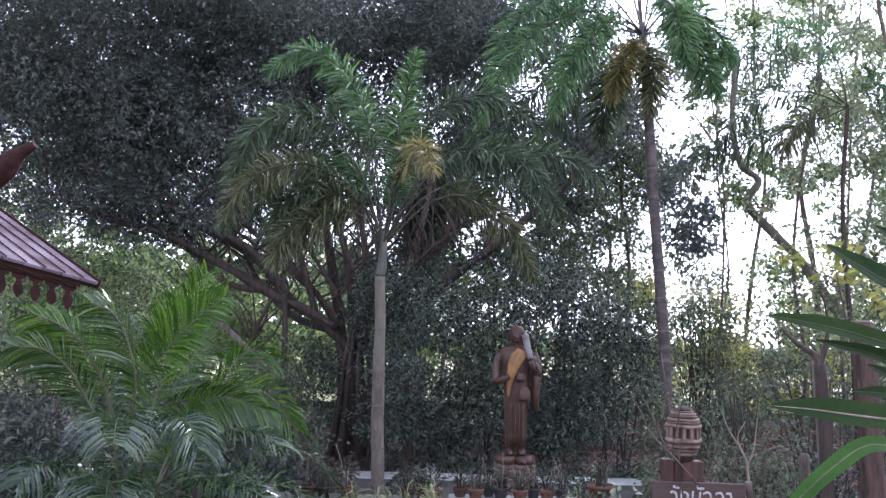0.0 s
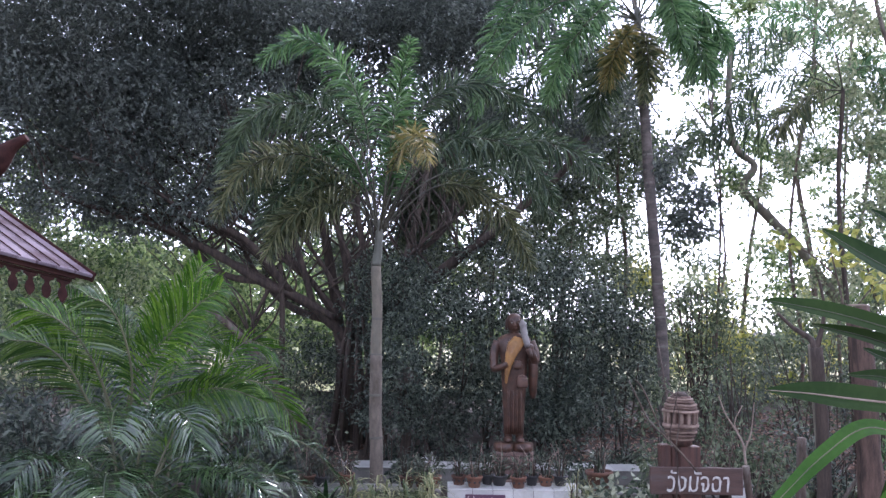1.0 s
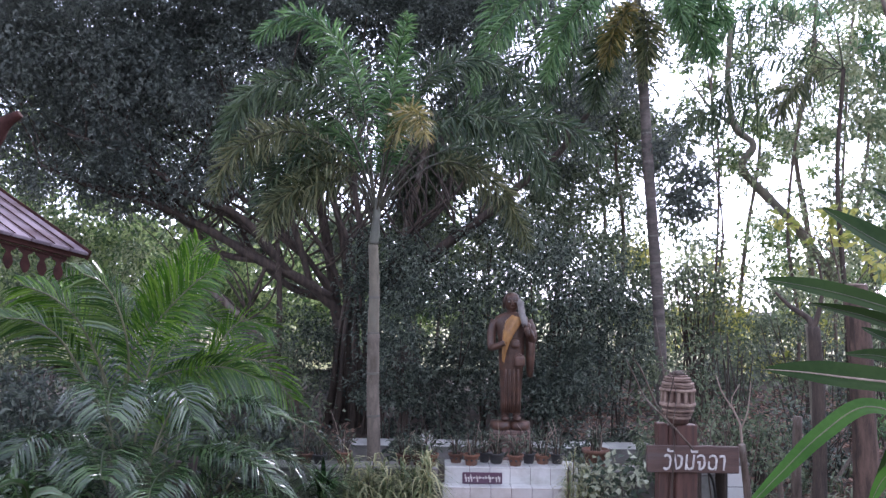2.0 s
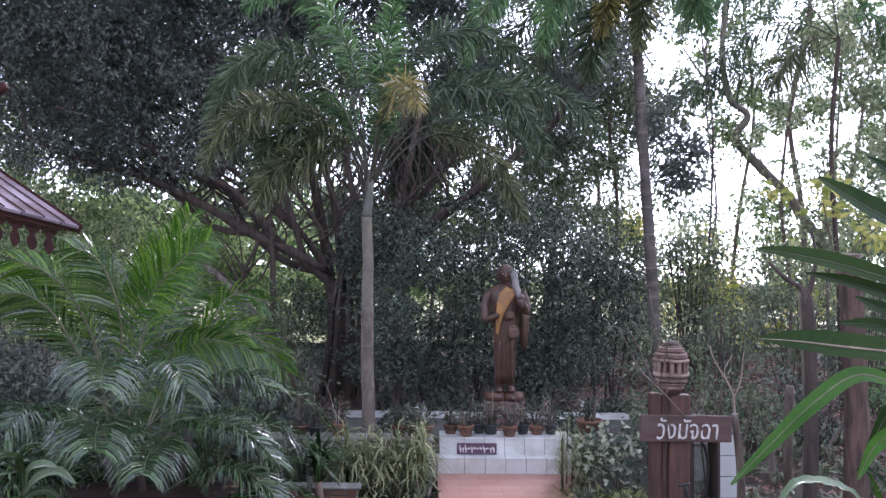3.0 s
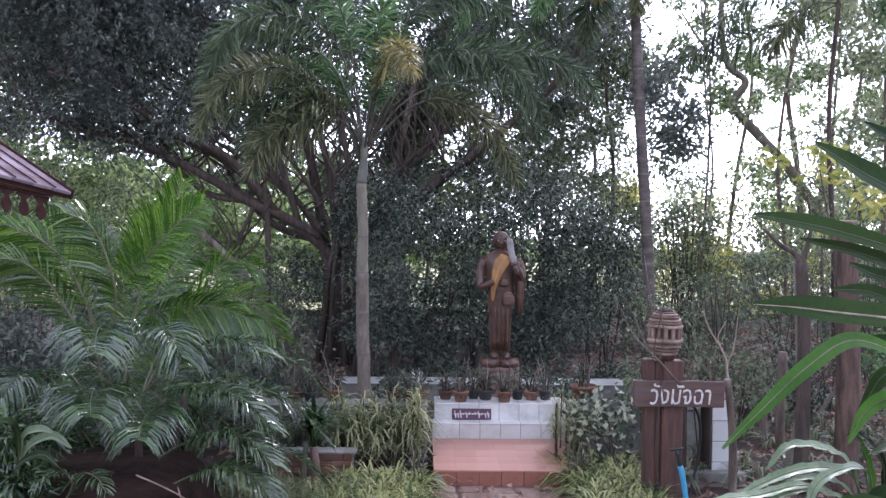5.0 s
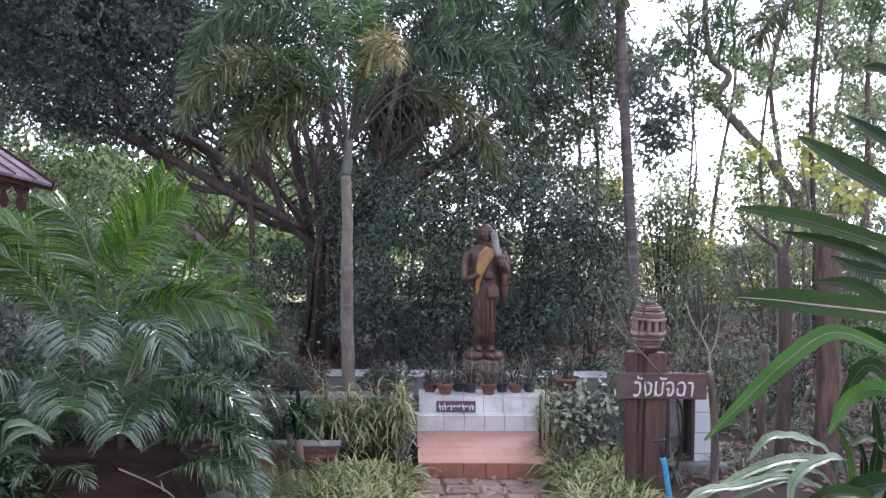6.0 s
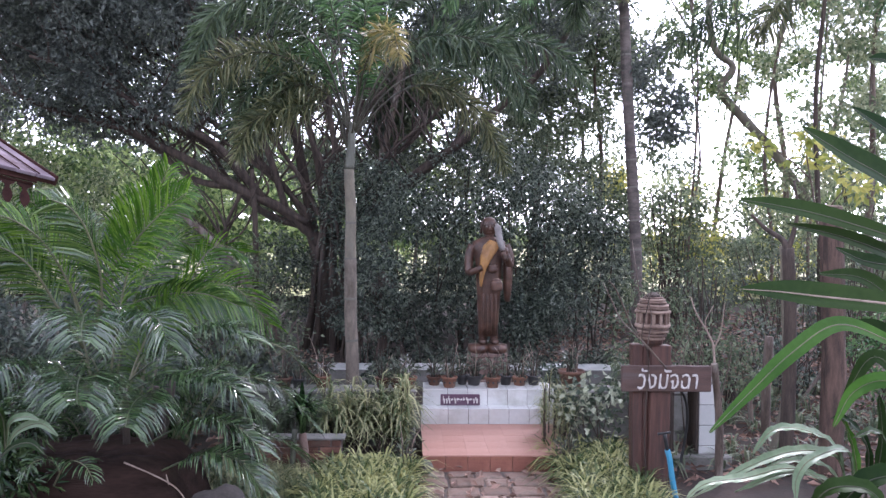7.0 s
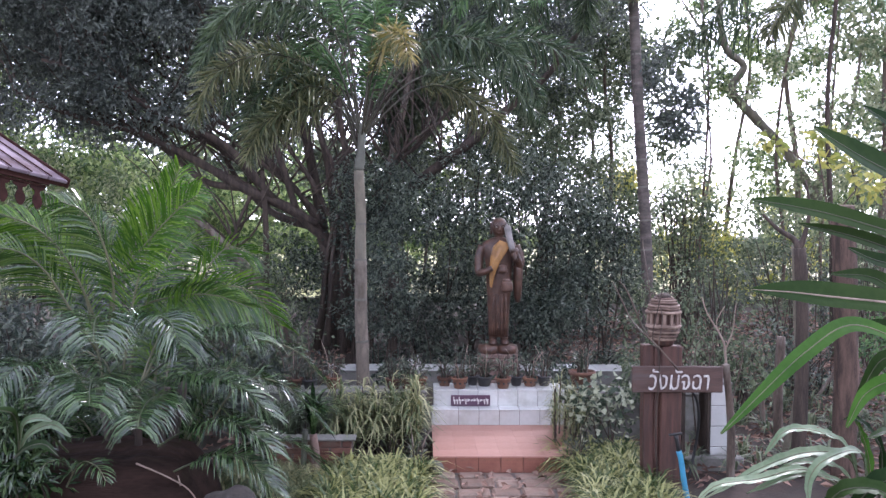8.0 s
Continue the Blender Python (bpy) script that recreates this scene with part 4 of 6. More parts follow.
# areca palm clump
areca = tagged(empty("areca_palm", (-2.0, 5.5, 0)), "dense areca palm clump with glossy arching green fronds", "palm")
TWO = [70, -70]
rng = np.random.default_rng(33)
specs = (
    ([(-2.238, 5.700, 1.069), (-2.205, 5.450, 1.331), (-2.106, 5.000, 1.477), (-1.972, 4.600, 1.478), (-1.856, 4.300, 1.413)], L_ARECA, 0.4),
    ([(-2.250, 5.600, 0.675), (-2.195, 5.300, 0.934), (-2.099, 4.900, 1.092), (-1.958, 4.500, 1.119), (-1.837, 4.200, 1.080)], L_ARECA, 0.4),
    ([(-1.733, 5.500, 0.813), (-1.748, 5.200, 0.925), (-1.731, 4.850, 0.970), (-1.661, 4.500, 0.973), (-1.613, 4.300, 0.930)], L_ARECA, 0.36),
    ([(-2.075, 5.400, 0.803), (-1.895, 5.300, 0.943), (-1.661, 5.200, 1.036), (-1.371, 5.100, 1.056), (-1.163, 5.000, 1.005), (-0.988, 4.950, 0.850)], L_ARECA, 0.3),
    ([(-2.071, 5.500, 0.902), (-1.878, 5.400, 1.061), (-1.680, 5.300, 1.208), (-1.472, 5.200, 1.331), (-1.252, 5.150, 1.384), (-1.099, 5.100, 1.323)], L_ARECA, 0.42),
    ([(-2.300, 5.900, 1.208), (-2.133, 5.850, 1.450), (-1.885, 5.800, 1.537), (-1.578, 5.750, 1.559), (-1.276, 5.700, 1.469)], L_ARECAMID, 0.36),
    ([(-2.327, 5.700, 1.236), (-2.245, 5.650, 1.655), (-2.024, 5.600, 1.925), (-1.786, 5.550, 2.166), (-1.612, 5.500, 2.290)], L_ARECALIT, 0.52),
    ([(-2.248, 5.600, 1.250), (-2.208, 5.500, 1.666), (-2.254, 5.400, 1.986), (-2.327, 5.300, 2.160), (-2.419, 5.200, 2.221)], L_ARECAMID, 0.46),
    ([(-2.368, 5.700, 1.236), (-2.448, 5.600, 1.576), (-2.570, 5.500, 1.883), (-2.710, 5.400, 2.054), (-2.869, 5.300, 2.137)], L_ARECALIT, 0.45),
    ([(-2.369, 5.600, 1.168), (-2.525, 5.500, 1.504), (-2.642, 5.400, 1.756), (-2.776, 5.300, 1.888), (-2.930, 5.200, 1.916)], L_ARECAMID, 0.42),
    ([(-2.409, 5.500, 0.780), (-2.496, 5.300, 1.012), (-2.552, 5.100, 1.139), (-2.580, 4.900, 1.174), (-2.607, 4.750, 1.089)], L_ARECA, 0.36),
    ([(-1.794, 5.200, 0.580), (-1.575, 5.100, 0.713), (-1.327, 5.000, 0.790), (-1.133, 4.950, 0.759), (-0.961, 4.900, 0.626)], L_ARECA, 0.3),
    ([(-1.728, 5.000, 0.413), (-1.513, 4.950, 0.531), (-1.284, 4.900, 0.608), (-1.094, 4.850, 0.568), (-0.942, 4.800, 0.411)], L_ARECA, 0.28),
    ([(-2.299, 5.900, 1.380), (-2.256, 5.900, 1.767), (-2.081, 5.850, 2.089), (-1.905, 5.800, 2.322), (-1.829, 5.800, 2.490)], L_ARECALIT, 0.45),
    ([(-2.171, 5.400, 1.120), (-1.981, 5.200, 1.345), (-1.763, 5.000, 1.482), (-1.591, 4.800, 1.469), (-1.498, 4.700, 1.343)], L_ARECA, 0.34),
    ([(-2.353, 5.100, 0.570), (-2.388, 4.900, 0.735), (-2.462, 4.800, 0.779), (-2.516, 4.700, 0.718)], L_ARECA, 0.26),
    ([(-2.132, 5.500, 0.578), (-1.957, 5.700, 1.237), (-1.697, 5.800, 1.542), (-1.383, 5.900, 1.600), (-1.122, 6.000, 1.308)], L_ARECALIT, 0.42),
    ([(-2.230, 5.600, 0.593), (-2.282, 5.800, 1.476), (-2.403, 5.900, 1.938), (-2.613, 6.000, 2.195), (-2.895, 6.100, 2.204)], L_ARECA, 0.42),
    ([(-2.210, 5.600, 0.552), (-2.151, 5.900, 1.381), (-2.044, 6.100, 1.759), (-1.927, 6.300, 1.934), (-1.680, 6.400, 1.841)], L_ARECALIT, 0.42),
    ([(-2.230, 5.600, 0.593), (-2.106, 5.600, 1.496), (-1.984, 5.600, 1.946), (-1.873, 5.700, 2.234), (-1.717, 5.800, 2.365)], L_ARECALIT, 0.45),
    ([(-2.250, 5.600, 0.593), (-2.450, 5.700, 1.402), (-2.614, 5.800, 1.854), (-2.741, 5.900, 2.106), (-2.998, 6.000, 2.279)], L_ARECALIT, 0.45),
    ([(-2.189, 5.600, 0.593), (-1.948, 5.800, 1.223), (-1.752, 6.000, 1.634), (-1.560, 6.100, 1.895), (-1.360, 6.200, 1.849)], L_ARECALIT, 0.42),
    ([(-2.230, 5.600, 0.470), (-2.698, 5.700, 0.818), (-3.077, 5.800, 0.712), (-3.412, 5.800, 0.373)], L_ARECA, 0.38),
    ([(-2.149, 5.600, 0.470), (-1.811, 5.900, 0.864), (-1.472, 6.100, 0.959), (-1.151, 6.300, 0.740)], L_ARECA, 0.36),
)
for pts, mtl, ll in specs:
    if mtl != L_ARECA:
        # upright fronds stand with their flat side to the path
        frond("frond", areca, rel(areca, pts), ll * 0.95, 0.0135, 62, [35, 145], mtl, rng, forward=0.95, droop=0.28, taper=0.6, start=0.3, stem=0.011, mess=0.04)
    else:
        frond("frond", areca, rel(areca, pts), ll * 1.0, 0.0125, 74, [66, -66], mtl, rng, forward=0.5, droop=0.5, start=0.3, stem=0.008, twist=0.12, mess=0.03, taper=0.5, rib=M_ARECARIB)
ar = random.Random(9)
for k in range(30):
    a, h, reach = ar.uniform(-0.25, 3.4) if k < 14 else ar.uniform(0.2, 2.9), ar.uniform(0.35, 1.15) if k < 22 else ar.uniform(0.0, 0.3), ar.uniform(0.6, 1.15)
    c, s = math.cos(a), math.sin(a) * 0.7
    top = h + 0.35
    pts = [(0.1 * c, 0.1 * s, 0.1), (reach * 0.35 * c, reach * 0.35 * s, h * 0.75), (reach * 0.7 * c, reach * 0.7 * s, top), (reach * 1.05 * c, reach * 1.05 * s, top - 0.03), (reach * 1.35 * c, reach * 1.35 * s, top - 0.35)]
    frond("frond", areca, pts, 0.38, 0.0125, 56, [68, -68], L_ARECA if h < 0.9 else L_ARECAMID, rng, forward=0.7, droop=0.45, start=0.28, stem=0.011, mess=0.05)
for k in range(9):
    a = 2 * math.pi * k / 9
    bm = bmesh.new()
    tube(bm, [(0.16 * math.cos(a), 0.14 * math.sin(a), -0.05), (0.2 * math.cos(a), 0.18 * math.sin(a), 0.4), (0.3 * math.cos(a), 0.26 * math.sin(a), 0.95)], 0.035, 0.02, 8, 4)
    part("cane", bm, M_DARKBARK, areca)

# ---- large spreading tree ----
rng = np.random.default_rng(44)
big = tagged(empty("spreading_tree", (-1.3, 12.5, 0)), "large spreading tree with a dark dense canopy and long bare limbs", "tree")


def limb(parent, pts, r0, r1, name="limb", m=M_BARK, n=10):
    bm = bmesh.new()
    tube(bm, rel(parent, pts), r0, r1, n, 6, knobs=0.22)
    return part(name, bm, m, parent)


limb(big, [(-1.182, 12.500, -0.159), (-1.287, 12.500, 0.712), (-1.409, 12.500, 1.507), (-1.535, 12.500, 1.951)], 0.25, 0.16, "trunk", M_DARKBARK, 14)
tw_r = random.Random(77)
for k in range(9):
    a = 2 * math.pi * k / 9
    c = Vector((-1.282, 12.300, 1.081))
    x, y = 0.3 * math.cos(a), 0.3 * math.sin(a)
    limb(big, [(c.x + x * 1.5, c.y + y * 1.4, -0.05), (c.x + x * 1.05, c.y + y, 0.7), (c.x + x * 0.8, c.y + y * 0.8, 1.5), (c.x + x * 0.3, c.y + y * 0.4, 2.3)], 0.055, 0.03, "aerial_root", M_DARKBARK, 7)
for pts, r0, r1 in (
    ([(-1.445, 12.400, 1.777), (-1.957, 12.200, 2.294), (-2.730, 12.000, 2.661), (-3.486, 11.800, 3.103), (-4.216, 11.600, 3.449), (-4.911, 11.400, 3.615), (-5.761, 11.200, 3.938)], 0.1, 0.03),
    ([(-1.486, 12.500, 1.863), (-1.988, 12.300, 2.653), (-2.697, 12.100, 3.332), (-3.413, 12.000, 3.923), (-4.183, 11.800, 4.576)], 0.06, 0.025),
    ([(-2.303, 12.100, 2.502), (-2.954, 11.700, 3.282), (-3.652, 11.400, 3.567), (-4.451, 11.200, 4.101), (-5.291, 11.000, 4.370)], 0.065, 0.025),
    ([(-1.403, 12.600, 1.773), (-1.492, 12.600, 2.865), (-1.701, 12.500, 3.773), (-2.006, 12.400, 4.770)], 0.08, 0.035),
    ([(-1.308, 12.600, 1.686), (-1.127, 12.700, 2.697), (-0.982, 12.800, 3.645), (-0.644, 12.800, 4.801)], 0.075, 0.035),
    ([(-1.266, 12.600, 1.777), (-0.551, 12.400, 2.427), (0.152, 12.200, 2.975), (0.753, 12.000, 3.420), (1.339, 11.800, 3.941), (1.825, 11.600, 4.359), (2.296, 11.400, 5.026)], 0.1, 0.04),
    ([(-0.827, 12.600, 2.243), (-0.585, 12.800, 2.997), (-0.038, 13.000, 3.504), (0.621, 13.200, 4.328)], 0.06, 0.03),
    ([(-2.730, 12.000, 2.661), (-3.374, 12.100, 2.780), (-4.055, 12.200, 3.304), (-4.830, 12.300, 3.656)], 0.06, 0.025),
    ([(-1.617, 12.400, 2.039), (-2.420, 12.800, 2.294), (-3.095, 13.200, 2.858), (-3.573, 13.400, 3.644)], 0.07, 0.03),
    ([(-1.957, 12.200, 2.294), (-2.233, 12.000, 3.246), (-2.506, 11.900, 3.845), (-2.704, 11.800, 4.709)], 0.06, 0.03),
    ([(-1.523, 12.400, 2.036), (-1.865, 12.300, 2.517), (-2.460, 12.200, 3.029), (-3.041, 12.100, 3.444), (-3.693, 12.000, 3.847)], 0.05, 0.018),
    ([(-1.379, 12.300, 2.081), (-1.677, 12.200, 2.691), (-2.012, 12.100, 3.200), (-2.509, 12.000, 3.782), (-2.850, 12.000, 4.202)], 0.045, 0.016),
    ([(-1.630, 12.200, 2.122), (-2.266, 12.100, 2.461), (-2.930, 12.000, 2.835), (-3.662, 11.900, 3.174), (-4.459, 11.800, 3.537), (-5.074, 11.700, 3.778)], 0.05, 0.018),
    ([(-1.239, 12.200, 2.258), (-1.363, 12.100, 2.949), (-1.613, 12.000, 3.539), (-1.831, 12.000, 4.220)], 0.045, 0.016),
    ([(-0.812, 12.400, 2.088), (-0.456, 12.300, 2.534), (0.071, 12.200, 2.888), (0.596, 12.200, 3.247), (1.209, 12.200, 3.740)], 0.055, 0.025),
    ([(-0.998, 12.500, 2.086), (-0.690, 12.500, 2.809), (-0.288, 12.400, 3.343), (0.241, 12.300, 3.738)], 0.045, 0.018),
    ([(-2.266, 12.100, 2.461), (-2.719, 12.200, 2.939), (-3.350, 12.300, 3.375), (-3.956, 12.300, 3.714)], 0.035, 0.014),
    ([(-2.589, 12.000, 2.625), (-2.842, 12.000, 2.065), (-2.968, 12.000, 1.462)], 0.03, 0.02),
    ([(-2.025, 12.200, 2.686), (-2.677, 12.400, 3.440), (-3.053, 12.500, 3.890), (-3.610, 12.600, 4.564)], 0.035, 0.014),
    ([(-1.273, 12.600, 1.958), (-1.187, 12.200, 3.027), (-1.291, 12.000, 3.895), (-1.184, 11.800, 5.022)], 0.07, 0.03),
):
    limb(big, pts, r0, r1, m=M_DARKBARK)
    for _ in range(9):
        i = tw_r.randrange(1, len(pts) - 1)
        a = Vector(pts[i]).lerp(Vector(pts[i + 1]), tw_r.random())
        d = Vector((tw_r.uniform(-0.9, 0.7), tw_r.uniform(-0.5, 0.5), tw_r.uniform(0.4, 1.1)))
        limb(big, [a, a + d * 0.5 + Vector((0.1, 0, -0.05)), a + d * 1.1, a + d * 1.8 + Vector((tw_r.uniform(-0.3, 0.3), 0, 0.1))], max(0.02, r1 * 0.6), 0.008, "branch", M_DARKBARK, 6)


def crown(parent, blobs, per, spread, length, width, material, droop=0.35):
    p, o = cloud(rng, blobs, per, spread)
    p = p - np.array(parent.location)
    return leaf_mesh("crown", p, o, length, width, material, parent, rng, droop)


crown(big, [
    ((-5.017, 12.000, 6.712), (3.2, 2.0, 1.5), 260),
    ((-5.900, 11.800, 5.332), (2.0, 1.8, 1.3), 150),
    ((-4.119, 12.000, 5.350), (2.0, 1.8, 1.3), 170),
    ((-2.222, 12.500, 7.188), (2.4, 2.0, 1.4), 170),
    ((-2.294, 13.500, 5.408), (2.0, 1.2, 1.3), 110),
    ((0.048, 13.500, 7.769), (2.0, 1.8, 1.2), 130),
    ((-4.330, 12.000, 8.734), (5.0, 3.0, 1.2), 110),
    ((-7.870, 11.500, 5.894), (2.0, 2.0, 2.0), 120),
    ((-6.302, 15.500, 7.798), (5.0, 1.0, 2.4), 330),
    ((-1.117, 15.500, 8.924), (2.6, 1.0, 1.6), 130),
    ((-5.196, 10.500, 7.117), (3.0, 1.2, 1.0), 110),
    ((-0.099, 14.000, 5.809), (1.6, 1.2, 1.0), 60),
    ((-3.303, 13.500, 3.664), (1.8, 0.9, 0.7), 30),
    ((-4.549, 11.500, 3.897), (1.7, 0.9, 0.5), 50),
    ((-5.2, 14.5, 4.2), (2.2, 0.9, 0.8), 34),
    ((-6.8, 13.5, 4.6), (1.6, 0.9, 0.9), 44),
    ((-1.0, 13.8, 3.2), (1.2, 0.5, 0.8), 16),
    ((1.716, 13.500, 5.424), (1.5, 1.0, 1.2), 45),
    ((2.715, 13.500, 6.278), (1.3, 1.0, 1.0), 40),
], 108, 0.42, 0.085, 0.042, L_CANOPY)

crown(big, [
    ((-6.5, 16.6, 7.9), (5.0, 0.7, 2.6), 230),
    ((-1.2, 16.6, 8.6), (3.6, 0.7, 1.8), 150),
    ((0.059, 14.500, 8.068), (1.4, 0.6, 1.0), 60),
    ((0.666, 14.800, 6.153), (1.0, 0.5, 0.8), 26),
    ((2.328, 15.000, 8.106), (1.3, 0.5, 1.0), 40),
], 40, 0.5, 0.17, 0.085, L_CANOPY)

# ---- dark shrubs behind the statue ----
def shrub(name, at, blobs, per, spread, length, width, material, label, stems=6, cat="shrub", stem_r=0.02, kind=""):
    s = tagged(empty(name, at), label, cat, name.replace("_", " ") + "s", kind)
    crown(s, blobs, per, spread, length, width, material)
    c, r, _ = blobs[0]
    pr = random.Random(int(abs(at[0]) * 100) + 1)
    for _ in range(stems):
        top = Vector((c[0] + pr.uniform(-0.6, 0.6) * r[0], c[1] + pr.uniform(-0.5, 0.5) * r[1], c[2] + pr.uniform(0, 0.6) * r[2])) - s.location
        bot = Vector((pr.uniform(-0.25, 0.25), pr.uniform(-0.1, 0.1), -0.1))
        bm = bmesh.new()
        tube(bm, [bot, bot.lerp(top, 0.4) + Vector((pr.uniform(-0.1, 0.1), 0, 0)), top], stem_r, stem_r * 0.4, 6, 4)
        part("stem", bm, M_DARKBARK, s)
    return s


for at, blobs in (
    ((0.0, 11.2, 0.1), [((0.087, 11.200, 1.683), (0.95, 0.7, 1.0), 62), ((0.1, 11.100, 0.8), (0.6, 0.35, 0.5), 24)]),
    ((1.5, 11.0, 0.1), [((1.677, 11.000, 1.892), (1.1, 0.7, 1.15), 74), ((1.551, 10.600, 0.913), (0.9, 0.4, 0.6), 40)]),
    ((2.6, 11.4, 0.1), [((2.544, 11.300, 1.747), (0.8, 0.6, 1.0), 48)]),
    ((-1.0, 12.0, 0.1), [((-0.794, 12.000, 2.322), (0.8, 0.5, 1.0), 50), ((-1.978, 12.600, 1.397), (0.8, 0.5, 0.7), 22)]),
    ((-0.95, 11.5, 0.1), [((-0.9, 11.5, 1.2), (0.4, 0.3, 0.7), 14)]),
    ((0.8, 12.2, 0.1), [((0.871, 12.200, 2.728), (1.2, 0.6, 1.0), 56)]),
):
    shrub("leafy_shrub", at, blobs, 105, 0.32, 0.078, 0.031, L_HEDGE, "tall dark glossy-leaved shrub behind the statue")

# ---- woodland behind ----
def wood_tree(at, pts, r0, r1, blobs, material, per=50, spread=0.5, length=0.15, width=0.075, label="slender woodland tree with light airy foliage", branches=(), bark=M_BARK):
    t = tagged(empty("woodland_tree", at), label, "tree", "trees of the open wood")
    limb(t, pts, r0, r1, "trunk", bark)
    for q, a, b in branches:
        limb(t, q, a, b, "branch", bark, 7)
    if blobs:
        crown(t, blobs, per, spread, length, width, material)
    return t


# crooked tree against the sky
wood_tree((6.6, 14, 0.2), [(7.895, 14.000, -0.880), (7.788, 14.000, 0.995), (7.600, 14.000, 2.029), (7.051, 14.000, 2.794), (6.505, 14.000, 3.555), (5.967, 14.000, 4.107), (5.538, 14.000, 4.607), (5.756, 14.000, 5.020), (5.415, 14.000, 5.367), (5.292, 14.000, 6.176), (5.384, 14.000, 7.492)], 0.11, 0.05,
          [((4.473, 13.800, 5.160), (0.4, 0.5, 0.6), 9), ((4.812, 14.000, 7.138), (1.2, 0.8, 0.6), 8), ((4.325, 14.000, 3.943), (0.4, 0.5, 0.8), 9)], L_FAR,
          branches=(([(5.415, 14.000, 5.367), (4.993, 14.000, 5.661), (4.566, 14.000, 6.256)], 0.04, 0.015), ([(7.051, 14.000, 2.794), (7.454, 14.000, 3.471), (7.747, 14.000, 4.300), (7.922, 14.000, 5.534)], 0.06, 0.025)), label="crooked grey tree against the bright sky", bark=M_PALMTRUNK)
wr = random.Random(12)
# slender trees of the open wood, to the right of the clearing
for x, yy, h, lean, rad, dens in ((1285, 15, 9, 8, 0.03, 2), (1300, 17, 10, -12, 0.03, 2), (1420, 13.5, 8, 60, 0.035, 10), (1515, 14, 9, 30, 0.035, 14), (1640, 12, 9, -40, 0.06, 24), (1350, 19, 11, 20, 0.06, 4), (1120, 16, 9, 6, 0.05, 16), (1080, 17, 9, -8, 0.05, 18), (1450, 20, 10, 15, 0.09, 16), (1010, 16, 9, 45, 0.04, 30), (900, 17, 9, -40, 0.04, 34), (790, 16, 9, 32, 0.04, 26), (660, 16.5, 9, -26, 0.04, 14)):
    base = spot(x, 800, yy)
    pts = [base] + [spot(x + lean * k / 3 + wr.uniform(-22, 22), 800 - 330 * k, yy) for k in (0.5, 1, 1.5, 2, 2.5, 3)]
    blobs = [(spot(x + lean * k / 3 + wr.uniform(-70, 70), 800 - 330 * k + wr.uniform(-90, 90), yy + wr.uniform(-0.5, 0.5)), (0.95, 0.8, 0.85), max(1, dens // 2)) for k in (1.0, 1.5, 2.0, 2.5)]
    wood_tree((base[0], yy, 0.2), pts, rad, rad * 0.4, blobs, L_LIGHT if x > 1400 else L_FAR, per=110, spread=0.42, length=0.105, width=0.052)


def wood_band(name, blobs, per, spread, length, width, material, label):
    p, o = cloud(rng, blobs, per, spread)
    return tagged(leaf_mesh(name, p, o, length, width, material, None, rng), label, "woods", kind="stuff")


bands = []
for i in range(26):
    px = -260 + i * 46 + wr.uniform(-20, 20)
    bands.append((spot(px, 560 + wr.uniform(-60, 140), 20 + wr.uniform(-2, 3)), (1.6, 1.2, 1.7), 20))
for i in range(18):
    px = -260 + i * 40 + wr.uniform(-20, 20)
    bands.append((spot(px, 300 + wr.uniform(-120, 120), 23 + wr.uniform(-2, 3)), (1.8, 1.2, 2.2), 22))
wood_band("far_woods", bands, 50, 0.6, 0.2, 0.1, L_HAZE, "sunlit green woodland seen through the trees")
bands = []
for i in range(24):
    px = 900 + i * 36 + wr.uniform(-20, 20)
    bands.append((spot(px, 690 + wr.uniform(-60, 60), 16 + wr.uniform(-2, 4)), (1.3, 1.2, 0.9), 7))
wood_band("far_thicket", bands, 50, 0.5, 0.18, 0.08, L_FAR, "leafy thicket at the edge of the open wood")
bands = []
for i in range(20):
    px = 1080 + i * 30 + wr.uniform(-20, 20)
    bands.append((spot(px, 560 + wr.uniform(-90, 60), 18 + wr.uniform(-2, 4)), (1.2, 1.2, 0.9), 6))
wood_band("far_saplings", bands, 40, 0.6, 0.18, 0.08, L_LIGHT, "thin light-green saplings at the edge of the open wood")

bands = []
for i in range(42):
    u, v = wr.uniform(1150, 1640), wr.uniform(-160, 560)
    if 1185 < u < 1300 and wr.random() < 0.65:
        continue
    bands.append((spot(u, v, wr.uniform(17, 23)), (1.0, 1.0, 0.8), 6))
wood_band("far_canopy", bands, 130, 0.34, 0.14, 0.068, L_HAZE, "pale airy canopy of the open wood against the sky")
bands = [(spot(wr.uniform(700, 1130), wr.uniform(230, 520), wr.uniform(15, 19)), (0.9, 0.8, 0.7), 8) for _ in range(26)] + [(spot(wr.uniform(745, 900), wr.uniform(330, 450), wr.uniform(13.5, 15)), (0.6, 0.6, 0.5), 7) for _ in range(9)]
wood_band("far_foliage", bands, 110, 0.45, 0.125, 0.06, L_FAR, "loose green foliage behind the shrubs")

# spots of sunlight in the wood, painted as bright yellow-green leaves
bands = [(spot(wr.uniform(1080, 1600), wr.uniform(470, 760), wr.uniform(17, 26)), (0.6, 0.6, 0.45), 4) for _ in range(30)]
wood_band("far_bright_leaves", bands, 50, 0.5, 0.2, 0.1, L_YELLOW, "leaves coloured bright yellow-green for sunlight deep in the open wood")

